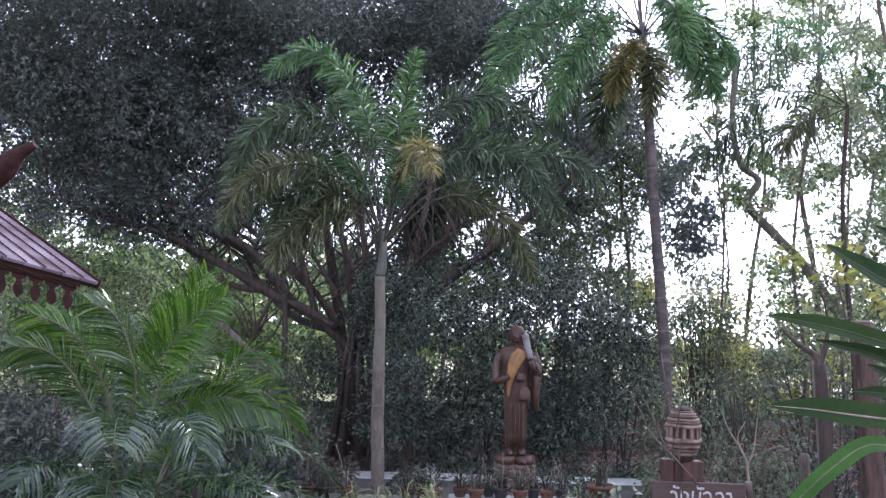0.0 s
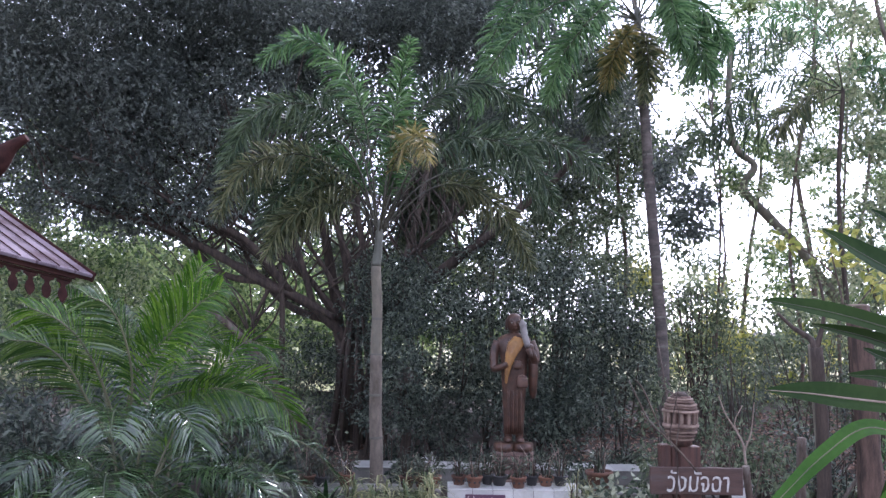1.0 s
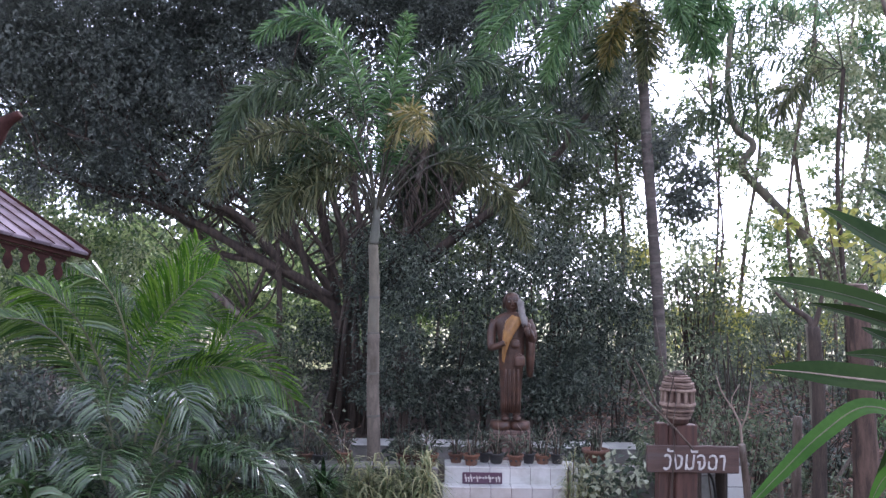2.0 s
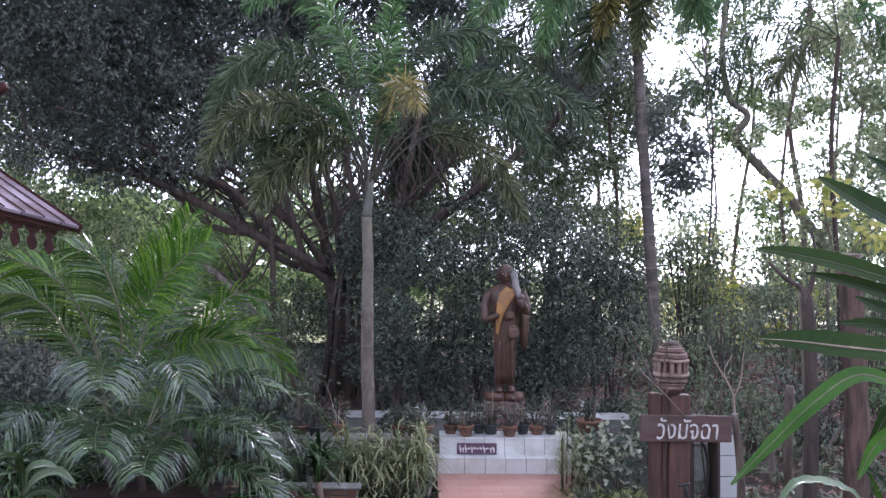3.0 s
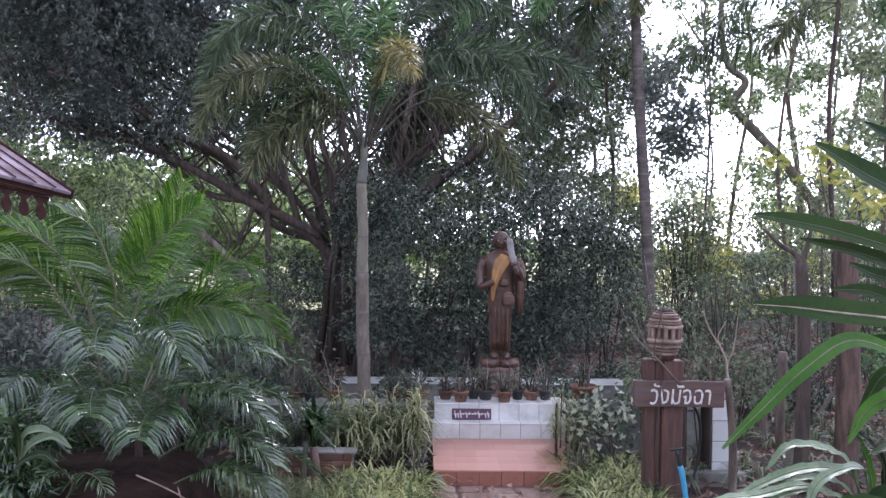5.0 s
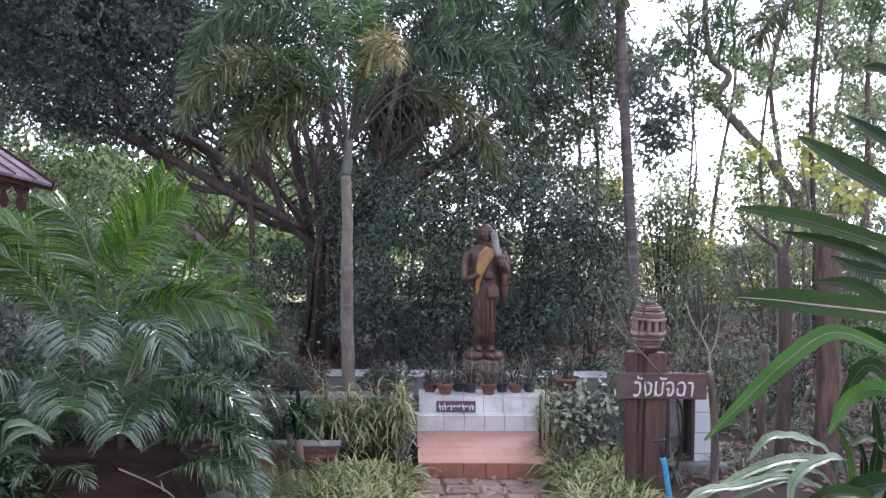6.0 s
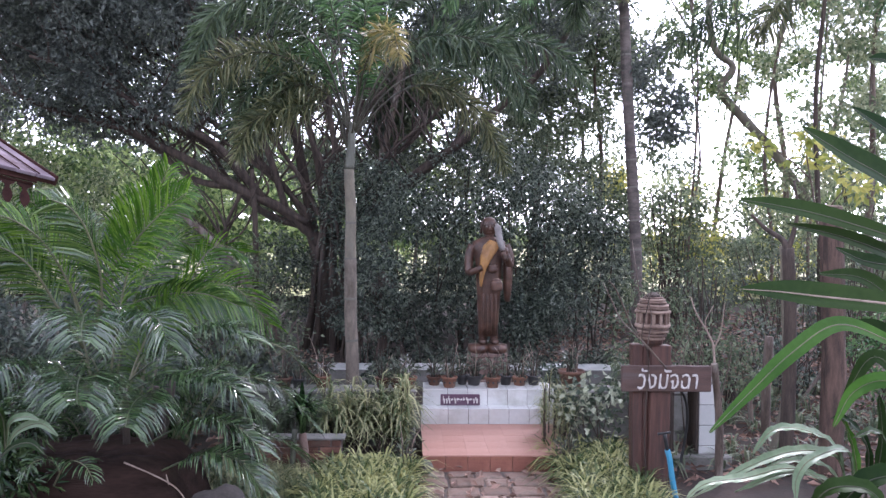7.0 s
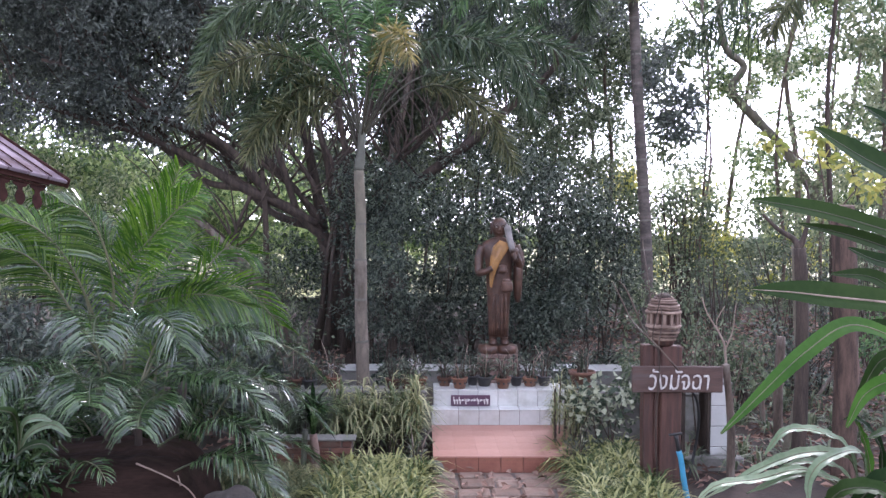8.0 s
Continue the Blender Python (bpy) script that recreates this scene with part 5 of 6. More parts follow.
bands = []
for i in range(44):
    u = -0.05 + (i / 43.0) * 13.5 - 5.0
    bands.append(((u, wr.uniform(13.2, 15.5), wr.uniform(0.5, 1.3)), (0.7, 0.5, 0.6), 4 if u < 3.5 else 2))
wood_band("dark_undergrowth", bands, 110, 0.34, 0.09, 0.036, L_CANOPY, "dark leafy undergrowth at the edge of the wood")
# distant ring of woods, all round
bands = []
for i in range(140):
    a = 2 * math.pi * i / 140
    if math.cos(a) > 0 and -0.06 < math.sin(a) < 0.75:
        h = 1.1
    else:
        h = 5.0
    bands.append(((34 * math.sin(a), 34 * math.cos(a), h * 0.6), (1.8, 1.8, h * 0.7), 26))
wood_band("distant_woods", bands, 40, 0.9, 0.5, 0.28, L_FAR, "distant ring of green woods round the garden")

# ---- broad leaves close by on the right ----
def broad_leaf(parent, pts, width, material, face=(-0.1, -0.85, 0.55), wave=0.0, rib=None):
    line = smooth_line(pts, 7)
    n = len(line)
    bm = bmesh.new()
    rows = []
    for i, c in enumerate(line):
        t = i / (n - 1)
        tan = (line[min(i + 1, n - 1)] - line[max(i - 1, 0)]).normalized()
        s = tan.cross(Vector(face)).normalized()
        u = s.cross(tan).normalized()
        w = width * (max(0.02, math.sin(math.pi * min(1, (t * 0.93 + 0.05))) ** 0.75))
        row = []
        for k, (f, hgt) in enumerate(((-1, 0.16), (-0.5, 0.11), (0, 0), (0.5, 0.11), (1, 0.16))):
            row.append(bm.verts.new(c + s * w / 2 * f + u * (hgt * w + wave * math.sin(i * 1.9 + k * 2.5) * abs(f))))
        rows.append(row)
    for a, b in zip(rows, rows[1:]):
        for k in range(4):
            bm.faces.new((a[k], a[k + 1], b[k + 1], b[k])).smooth = True
    ob = part("leaf", bm, material, parent)
    bm = bmesh.new()
    tube(bm, pts, 0.011 if rib else 0.006, 0.002, 6, 7)
    part("midrib", bm, rib or (M_FOXRIB if material == L_BROAD else M_RACHIS), ob)
    return ob


ginger = tagged(empty("ginger_plant", (3.05, 4.0, 0)), "tall ginger plant with long broad leaves reaching over the path", "plant")
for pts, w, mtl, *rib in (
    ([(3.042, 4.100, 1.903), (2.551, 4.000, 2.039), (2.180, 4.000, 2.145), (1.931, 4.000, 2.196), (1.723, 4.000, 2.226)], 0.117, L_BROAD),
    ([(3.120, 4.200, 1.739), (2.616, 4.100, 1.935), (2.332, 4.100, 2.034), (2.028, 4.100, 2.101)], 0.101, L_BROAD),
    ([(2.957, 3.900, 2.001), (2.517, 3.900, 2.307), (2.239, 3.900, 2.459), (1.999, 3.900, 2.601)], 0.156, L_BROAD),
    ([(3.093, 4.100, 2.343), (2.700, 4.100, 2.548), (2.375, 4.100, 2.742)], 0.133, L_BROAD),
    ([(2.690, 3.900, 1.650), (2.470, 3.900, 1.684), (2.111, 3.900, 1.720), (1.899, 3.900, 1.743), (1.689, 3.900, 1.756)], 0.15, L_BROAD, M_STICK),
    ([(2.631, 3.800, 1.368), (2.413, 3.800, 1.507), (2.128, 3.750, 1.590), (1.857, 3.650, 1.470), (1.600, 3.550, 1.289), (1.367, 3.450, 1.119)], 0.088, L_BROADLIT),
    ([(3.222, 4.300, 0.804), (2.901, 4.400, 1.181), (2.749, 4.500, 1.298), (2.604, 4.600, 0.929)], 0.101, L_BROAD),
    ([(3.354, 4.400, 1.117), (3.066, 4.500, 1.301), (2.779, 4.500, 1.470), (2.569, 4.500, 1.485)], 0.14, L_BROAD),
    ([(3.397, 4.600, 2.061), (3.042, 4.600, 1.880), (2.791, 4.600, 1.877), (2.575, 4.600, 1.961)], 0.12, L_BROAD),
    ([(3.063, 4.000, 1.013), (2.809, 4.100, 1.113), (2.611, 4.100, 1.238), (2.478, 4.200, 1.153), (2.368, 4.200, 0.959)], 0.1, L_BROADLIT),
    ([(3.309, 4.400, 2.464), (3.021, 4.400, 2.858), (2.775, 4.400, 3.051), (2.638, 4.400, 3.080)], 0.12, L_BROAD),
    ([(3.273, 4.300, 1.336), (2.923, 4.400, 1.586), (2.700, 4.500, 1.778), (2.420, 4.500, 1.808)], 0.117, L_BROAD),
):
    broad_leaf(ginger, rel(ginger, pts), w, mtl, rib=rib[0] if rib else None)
for k in range(5):
    bm = bmesh.new()
    tube(bm, [(-0.1 + 0.08 * k, 0.1 * (k % 2), -0.05), (-0.06 + 0.08 * k, 0.1 * (k % 2), 1.0), (0.0 + 0.07 * k, 0.05, 2.1 - 0.15 * k)], 0.022, 0.012, 8, 5)
    part("stem", bm, M_RACHIS, ginger)
lily = tagged(empty("low_ginger_plant", (2.6, 4.6, 0)), "low plant with silvery glossy arching strap leaves", "plant")
for pts, w, mtl in (
    ([(2.634, 4.500, 0.434), (2.499, 4.400, 0.774), (2.273, 4.300, 0.907), (2.026, 4.200, 0.941), (1.855, 4.100, 0.825)], 0.062, L_BROADPALE),
    ([(2.634, 4.500, 0.434), (2.501, 4.400, 0.723), (2.210, 4.300, 0.791), (1.901, 4.200, 0.738), (1.528, 4.100, 0.589)], 0.07, L_BROADPALE),
    ([(2.669, 4.500, 0.434), (2.348, 4.300, 0.636), (2.097, 4.200, 0.694), (1.765, 4.100, 0.621)], 0.06, L_BROADPALE),
    ([(2.669, 4.500, 0.434), (2.569, 4.400, 0.757), (2.259, 4.200, 0.781), (2.113, 4.100, 0.700), (2.061, 4.000, 0.578)], 0.06, L_BROADPALE),
    ([(2.634, 4.500, 0.434), (2.162, 4.200, 0.716), (1.826, 4.100, 0.699), (1.567, 4.000, 0.700), (1.446, 4.000, 0.608)], 0.055, L_BROADPALE),
    ([(2.727, 4.600, 0.400), (2.487, 4.500, 0.642), (2.227, 4.400, 0.705), (2.012, 4.300, 0.685)], 0.05, L_BROADPALE),
    ([(2.799, 4.600, 0.400), (2.808, 4.600, 0.718), (2.677, 4.600, 0.894), (2.569, 4.600, 0.911)], 0.06, L_BROAD),
    ([(2.835, 4.600, 0.400), (2.835, 4.500, 0.781), (2.808, 4.500, 1.092)], 0.08, L_BROAD),
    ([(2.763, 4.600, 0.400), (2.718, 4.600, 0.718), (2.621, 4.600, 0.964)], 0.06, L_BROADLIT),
    ([(2.454, 4.300, 0.454), (2.559, 4.200, 0.636), (2.692, 4.100, 0.701), (2.822, 4.000, 0.609)], 0.16, L_BROAD),
    ([(2.234, 4.200, 0.490), (2.307, 4.100, 0.637), (2.441, 4.000, 0.670), (2.508, 3.900, 0.598)], 0.12, L_BROAD),
    ([(2.819, 4.400, 0.435), (2.783, 4.300, 0.737), (2.616, 4.200, 0.928), (2.428, 4.100, 0.922)], 0.07, L_BROAD),
):
    broad_leaf(lily, rel(lily, pts), w, mtl, face=(0, -0.5, 0.8), wave=0.007)

# dark undergrowth behind the areca clump
rng = np.random.default_rng(77)
for x, y, w, h in ((-3.9, 7.6, 0.7, 1.2), (-2.9, 7.9, 0.7, 1.0), (-2.1, 8.3, 0.55, 0.75), (-4.9, 8.2, 0.8, 1.5), (-1.55, 8.7, 0.4, 0.6)):
    shrub("understorey_shrub", (x, y, 0), [((x, y, h * 0.55), (w, 0.45, h * 0.5), 34)], 26, 0.2, 0.11, 0.045, L_CANOPY, "dark leafy shrub growing behind the palm clump", 6, stem_r=0.012)

# taller greenery between the statue's shrubs and the open wood
rng = np.random.default_rng(78)
shrub("tall_bush", (1.9, 12.7, 0.15), [((1.895, 12.800, 2.882), (0.55, 0.4, 0.6), 16), ((2.515, 12.600, 2.697), (0.6, 0.4, 0.7), 22), ((3.140, 12.900, 2.909), (0.5, 0.4, 0.7), 16), ((2.654, 13.400, 3.904), (0.7, 0.4, 0.5), 12), ((3.264, 12.400, 1.975), (0.5, 0.4, 0.6), 16)], 62, 0.3, 0.085, 0.038, L_FAR, "tall leafy green bush beyond the statue", 9, stem_r=0.022)
shrub("tall_bush", (4.3, 13.0, 0.2), [((4.232, 13.000, 2.363), (0.55, 0.4, 0.7), 14), ((4.722, 12.600, 1.900), (0.5, 0.4, 0.6), 12), ((5.681, 13.200, 2.097), (0.6, 0.4, 0.6), 12), ((4.508, 13.600, 3.372), (0.5, 0.4, 0.6), 9)], 56, 0.3, 0.085, 0.04, L_FAR, "tall leafy bush at the edge of the open wood", 8, stem_r=0.022)

# ---- grass and narrow leaves ----
def blades(name, pos, out, length, width, material, parent, rng, bend=0.6):
    """Narrow arching blades."""
    n = len(pos)
    h = unit(out * np.array([1, 1, 0]) + 1e-6)
    ln = length * rng.uniform(0.55, 1.2, (n, 1))
    bd = bend * rng.uniform(0.4, 1.4, (n, 1))
    up = np.array([0, 0, 1.0])
    s = np.cross(h, up)
    m1 = pos + (up * (1 - 0.2 * bd) + h * 0.35 * bd) * ln * 0.45
    m2 = pos + (up * (0.95 - 0.45 * bd) + h * 0.75 * bd) * ln * 0.75
    tp = pos + (up * (1.0 - 0.95 * bd) + h * 1.1 * bd) * ln
    w = width * rng.uniform(0.7, 1.3, (n, 1)) / 2
    v = np.stack([pos - s * w * 0.6, pos + s * w * 0.6, m1 - s * w, m1 + s * w, m2 - s * w * 0.8, m2 + s * w * 0.8, tp], 1).reshape(-1, 3)
    b = np.arange(n)[:, None] * 7
    f = np.concatenate([b + q for q in ([0, 1, 3], [0, 3, 2], [2, 3, 5], [2, 5, 4], [4, 5, 6])], 1).reshape(-1, 3)
    return raw(name, v, f, material, parent)


def around(rng, n):
    a = rng.uniform(0, 2 * math.pi, n)
    return np.stack([np.cos(a), np.sin(a), np.zeros(n)], 1)


def tufts(rng, x0, x1, y0, y1, k, per, r, z=0.0, slant=0.0):
    c = np.stack([rng.uniform(x0, x1, k), rng.uniform(y0, y1, k), np.full(k, z)], 1)
    c[:, 0] += slant * (y1 - c[:, 1])
    o = around(rng, k * per)
    return np.repeat(c, per, 0) + o * rng.uniform(0, r, (k * per, 1)), o


rng = np.random.default_rng(71)
for x0, x1, y0, y1, k, lab in ((-0.72, -0.02, 4.6, 6.42, 190, "light green grass border beside the brick path"), (1.22, 1.78, 4.6, 6.9, 200, "light green grass border by the signpost")):
    p, o = tufts(rng, x0, x1, y0, y1, k * 3 // 4, 30, 0.055, -0.01)
    tagged(blades("grass", p, o, 0.34, 0.016, L_GRASS, None, rng, 0.75), lab, "grass", kind="stuff")
p, o = tufts(rng, -1.6, -0.6, 5.4, 6.46, 130, 28, 0.06, -0.01)
tagged(blades("grass", p, o, 0.24, 0.011, L_SHRUB, None, rng, 0.8), "sparse weedy grass before the brick planter", "grass", kind="stuff")
p, o = tufts(rng, 2.0, 5.5, 6.4, 13.0, 160, 16, 0.08, 0.02)
tagged(blades("weeds", p, o, 0.3, 0.02, L_FAR, None, rng, 0.8), "scattered weeds on the wood floor", "weeds", kind="stuff")

# fallen leaves
for x0, x1, y0, y1, n, lab in ((1.9, 9.0, 6.0, 16.0, 9000, "brown fallen leaves on the wood floor"), (-6.0, -1.0, 5.0, 12.0, 2600, "dry leaves under the palms"), (-0.3, 1.5, 5.0, 6.45, 160, "few dry leaves on the path's edge")):
    p = np.stack([rng.uniform(x0, x1, n), rng.uniform(y0, y1, n), np.full(n, 0.05)], 1)
    p[:, 2] += np.clip(p[:, 1] - 9, 0, 24) * 0.05
    o = around(rng, n)
    tagged(leaf_mesh("leaf_litter", p, o, 0.1, 0.045, L_LITTER, None, rng, 0.0, 0.2), lab, "leaves", kind="stuff")


# ---- narrow-leaved bush before the pot wall ----
def narrow_bush(name, at, spots, n, length, width, material, label, bend=0.7):
    s = tagged(empty(name, at), label, "bush")
    P, O = [], []
    for dx, dy, z, hgt in spots:
        o = around(rng, n)
        q = np.tile([dx, dy, z], (n, 1)) + o * rng.uniform(0, 0.03, (n, 1))
        q[:, 2] += rng.uniform(0, hgt, n)
        P.append(q), O.append(o)
        bm = bmesh.new()
        tube(bm, [(dx * 0.6, dy * 0.6, -0.15), (dx, dy, z + hgt * 0.5), (dx, dy, z + hgt)], 0.009, 0.004, 6, 3)
        part("stem", bm, M_DARKBARK, s)
    blades("foliage", np.concatenate(P), np.concatenate(O), length, width, material, s, rng, bend)
    return s


br = random.Random(4)
narrow_bush("striped_bush", (-0.38, 7.05, 0.0), [(br.uniform(-0.42, 0.36), br.uniform(-0.2, 0.22), br.uniform(0.05, 0.25), br.uniform(0.15, 0.45)) for _ in range(44)], 34, 0.24, 0.017, L_SHRUB, "bushy narrow-leaved plant with pale striped leaves", 1.0)
narrow_bush("striped_bush", (-1.15, 6.95, 0.0), [(br.uniform(-0.4, 0.35), br.uniform(-0.15, 0.15), br.uniform(0.05, 0.25), br.uniform(0.1, 0.35)) for _ in range(22)], 26, 0.22, 0.016, L_FAR, "dull green narrow-leaved plant by the brick planter")
narrow_bush("fine_leaved_bush", (1.28, 7.3, 0.0), [(br.uniform(-0.12, 0.25), br.uniform(-0.5, 0.1), br.uniform(0.1, 0.35), br.uniform(0.1, 0.35)) for _ in range(26)], 30, 0.15, 0.008, L_SHRUB, "airy fine-leaved bush leaning over the steps", 0.9)

# dracaena with a bare stem
dra = tagged(empty("dracaena", (-0.92, 6.36, 0)), "small dracaena with a bare brown stem and dark strap leaves", "plant")
bm = bmesh.new()
tube(bm, [(0.03, 0, -0.03), (0.035, 0, 0.15), (0.01, 0, 0.36)], 0.042, 0.032, 12, 4, knobs=0.15)
part("stem", bm, M_STONE, dra)
bm = bmesh.new()
tube(bm, [(-0.07, 0, -0.03), (-0.065, 0, 0.18), (-0.05, 0, 0.4)], 0.026, 0.022, 10, 4, knobs=0.1)
part("stem", bm, M_SHAFT, dra)
o = around(rng, 95)
blades("leaves", np.tile([0.01, 0, 0.34], (95, 1)) + np.stack([np.zeros(95), np.zeros(95), rng.uniform(0, 0.12, 95)], 1), o, 0.42, 0.044, L_ARECA, dra, rng, 0.55)

# ---- round-leaved bush by the signpost ----
rng = np.random.default_rng(72)
shrub("round_leaved_bush", (1.58, 6.85, 0), [((1.66, 6.85, 0.5), (0.36, 0.24, 0.3), 20), ((1.5, 6.75, 0.62), (0.16, 0.2, 0.14), 7), ((1.4, 6.75, 0.25), (0.14, 0.15, 0.22), 6)], 11, 0.15, 0.075, 0.055, L_ROUNDLEAF, "bush with rounded grey-green leaves beside the steps", 9, stem_r=0.008)
shrub("climbing_bush", (2.15, 7.2, 0), [((2.1, 7.3, 0.6), (0.4, 0.3, 0.45), 26)], 22, 0.12, 0.06, 0.03, L_FAR, "loose leafy bush behind the signpost", 8, stem_r=0.006)


# ---- pots ----
def potted(at, r, h, clay, label, canes, leaves, ll, pale=False, bend=0.55):
    r, h, canes, leaves = r * 0.92, h * 0.92, canes + 9, leaves // 2 + 1
    p = tagged(empty("potted_plant", at), label, "potted plant", "pots on the garden walls")
    bm = bmesh.new()
    lathe(bm, [(r * 0.66, 0), (r * 0.7, 0.004), (r * 0.95, h * 0.82), (r * 1.06, h * 0.83), (r * 1.08, h), (r * 0.95, h), (r * 0.9, h * 0.86)], n=20)
    pot = part("pot", bm, M_TERRACOTTA if clay else M_DARKPOT, p)
    if clay:
        for k in range(8):
            a = 2 * math.pi * k / 8
            q = part("vent_hole", lathe(bmesh.new(), [(0.2, -0.004), (1, -0.003), (1, 0.003), (0.2, 0.004)], n=8), M_DARKPOT, pot)
            q.location, q.rotation_euler, q.scale = (r * 0.86 * math.cos(a), r * 0.86 * math.sin(a), h * 0.5), (radians(90), 0, a + radians(90)), (0.011, 0.011, 1)
    part("soil", lathe(bmesh.new(), [(r * 0.85, h * 0.8), (r * 0.88, h * 0.84), (0.01, h * 0.88)], n=12), M_SOIL, p)
    pr = random.Random(int(at[0] * 1000) & 0xFFF)
    for _ in range(canes):
        a, t = pr.uniform(0, 6.28), pr.uniform(0.05, 0.16)
        hh = pr.uniform(0.06, 0.22) if pr.random() < 0.65 else pr.uniform(0.2, 0.42)
        bm = bmesh.new()
        tube(bm, [(r * 0.4 * math.cos(a), r * 0.4 * math.sin(a), h * 0.8), (t * 0.5 * math.cos(a), t * 0.5 * math.sin(a), h + hh * 0.5), (t * math.cos(a) + pr.uniform(-0.03, 0.03), t * math.sin(a), h + hh * pr.uniform(0.7, 1))], 0.0048, 0.002, 6, 3)
        part("cane", bm, M_STICK if pr.random() < 0.3 else M_DARKBARK, p)
    if leaves:
        o = around(rng, leaves)
        q = o * rng.uniform(0, r * 0.5, (leaves, 1)) + np.array([0, 0, h * 0.85])
        q[:, 2] += rng.uniform(0, 0.1, leaves)
        blades("leaves", q, o, ll * (1 if pale else 0.8), 0.012 if pale else 0.016, L_PALE if pale else L_ORCHID, p, rng, bend)
    k = 44
    u = unit(rng.normal(0, 1, (k, 3)))
    leaf_mesh("small_leaves", u * rng.uniform(0.2, 1, (k, 1)) * np.array([0.13, 0.1, 0.11]) + np.array([0, 0, h + 0.1]), u, 0.075, 0.022, L_ORCHID, p, rng, 0.1, 0.5)
    return p


WT, ST = 0.51, 0.454
for x, y, z, r, h, clay, lab, canes, leaves, ll, pale in (
    (-1.24, 7.49, WT, 0.085, 0.11, True, "small clay pot with bare grey twigs on the low wall", 9, 8, 0.16, False),
    (-1.1, 7.48, WT, 0.07, 0.1, False, "black pot with a scruffy plant on the low wall", 6, 14, 0.16, False),
    (-0.87, 7.49, WT, 0.085, 0.13, True, "clay pot with drooping pale leaves on the low wall", 4, 18, 0.18, True),
    (-0.29, 7.5, WT, 0.08, 0.11, True, "pierced clay orchid pot on the low wall", 3, 12, 0.17, False),
    (-0.15, 7.5, WT, 0.075, 0.1, True, "pierced clay orchid pot with long leaves", 4, 12, 0.2, False),
    (-0.04, 7.49, WT, 0.085, 0.12, True, "clay pot with pale striped strap leaves", 0, 26, 0.2, True),
    (0.22, 7.92, ST, 0.08, 0.1, True, "squat clay pot of dark orchids on the white step", 7, 12, 0.18, False),
    (0.37, 7.8, ST, 0.085, 0.12, True, "clay pot with upright orchid canes on the step", 8, 14, 0.2, False),
    (0.51, 7.96, ST, 0.07, 0.11, False, "small black pot on the white step", 5, 8, 0.16, False),
    (0.63, 7.92, ST, 0.09, 0.11, False, "dark pot with tangled orchid canes", 12, 12, 0.2, False),
    (0.81, 7.8, ST, 0.085, 0.12, True, "pierced orange clay pot with arching leaves", 6, 18, 0.2, False),
    (0.96, 7.94, ST, 0.075, 0.11, False, "black pot with thin stems on the step", 6, 10, 0.18, False),
    (1.1, 7.92, ST, 0.085, 0.1, True, "brown clay pot with thin stems on the step", 7, 10, 0.18, False),
    (1.25, 7.94, ST, 0.08, 0.11, False, "black pot half hidden by leaves", 5, 12, 0.18, False),
    (1.55, 7.5, WT, 0.135, 0.19, True, "large orange clay pot with a wispy plant", 10, 26, 0.3, False),
):
    potted((x, y, z), r, h, clay, lab, canes, leaves, ll, pale)
potted((-0.06, 6.36, 0.0), 0.08, 0.12, True, "small clay pot beside the red landing", 3, 14, 0.18, False)["group"] = "pots beside the path"
potted((1.3, 6.45, 0.0), 0.08, 0.12, True, "clay pot hidden in grass beside the landing", 3, 14, 0.18, False)["group"] = "pots beside the path"

# round stone by the landing
bm = bmesh.new()
bmesh.ops.create_icosphere(bm, subdivisions=3, radius=0.075)
for v in bm.verts:
    v.co *= 1 + 0.12 * noise.noise(v.co * 14)
    v.co.z *= 0.85
for f in bm.faces:
    f.smooth = True
stone = tagged(link("round_stone", bm, M_ROUND), "grey round stone at the corner of the landing", "stone")
stone.location = (0.1, 6.37, 0.075)

# ---- right-hand posts, pillar, pipe ----
def rough_post(name, pts, r0, r1, label, m=M_DARKBARK, cat="post"):
    o = tagged(empty(name, (pts[0][0], pts[0][1], 0)), label, cat)
    bm = bmesh.new()
    tube(bm, [Vector(p) - o.location for p in pts], r0, r1, 12, 6, knobs=0.18)
    part("shaft", bm, m, o)
    return o


rough_post("thin_pole", [(2.5, 6.16, -0.05), (2.49, 6.15, 0.5), (2.422, 6.100, 0.990)], 0.035, 0.028, "thin grey wooden pole by the sign", M_BARK)
rough_post("wooden_post", [(3.42, 7.3, -0.05), (3.4, 7.3, 0.5), (3.422, 7.300, 1.053)], 0.045, 0.042, "short rough wooden post with a split top", M_BARK)
forked = rough_post("bare_tree", [(3.16, 6.4, -0.05), (3.185, 6.400, 0.693), (3.182, 6.400, 1.368), (3.149, 6.400, 1.919)], 0.06, 0.05, "slim dark forked bare tree among the posts", M_DARKBARK, "tree")
for pts, r in (([(3.149, 6.400, 1.895), (3.127, 6.450, 1.990), (3.024, 6.550, 2.085), (2.919, 6.600, 2.206)], 0.034), ([(3.149, 6.400, 1.895), (3.199, 6.400, 2.063), (3.229, 6.400, 2.254), (3.189, 6.400, 2.491)], 0.026)):
    bm = bmesh.new()
    tube(bm, [Vector(p) - forked.location for p in pts], r, r * 0.35, 9, 6, knobs=0.2)
    part("branch", bm, M_DARKBARK, forked)
rough_post("bare_tree", [(3.18, 6.75, -0.05), (3.326, 6.750, 0.620), (3.297, 6.750, 1.331), (3.265, 6.750, 1.936)], 0.03, 0.022, "thin pale bare tree beside the dark one", M_PALMTRUNK, "tree")
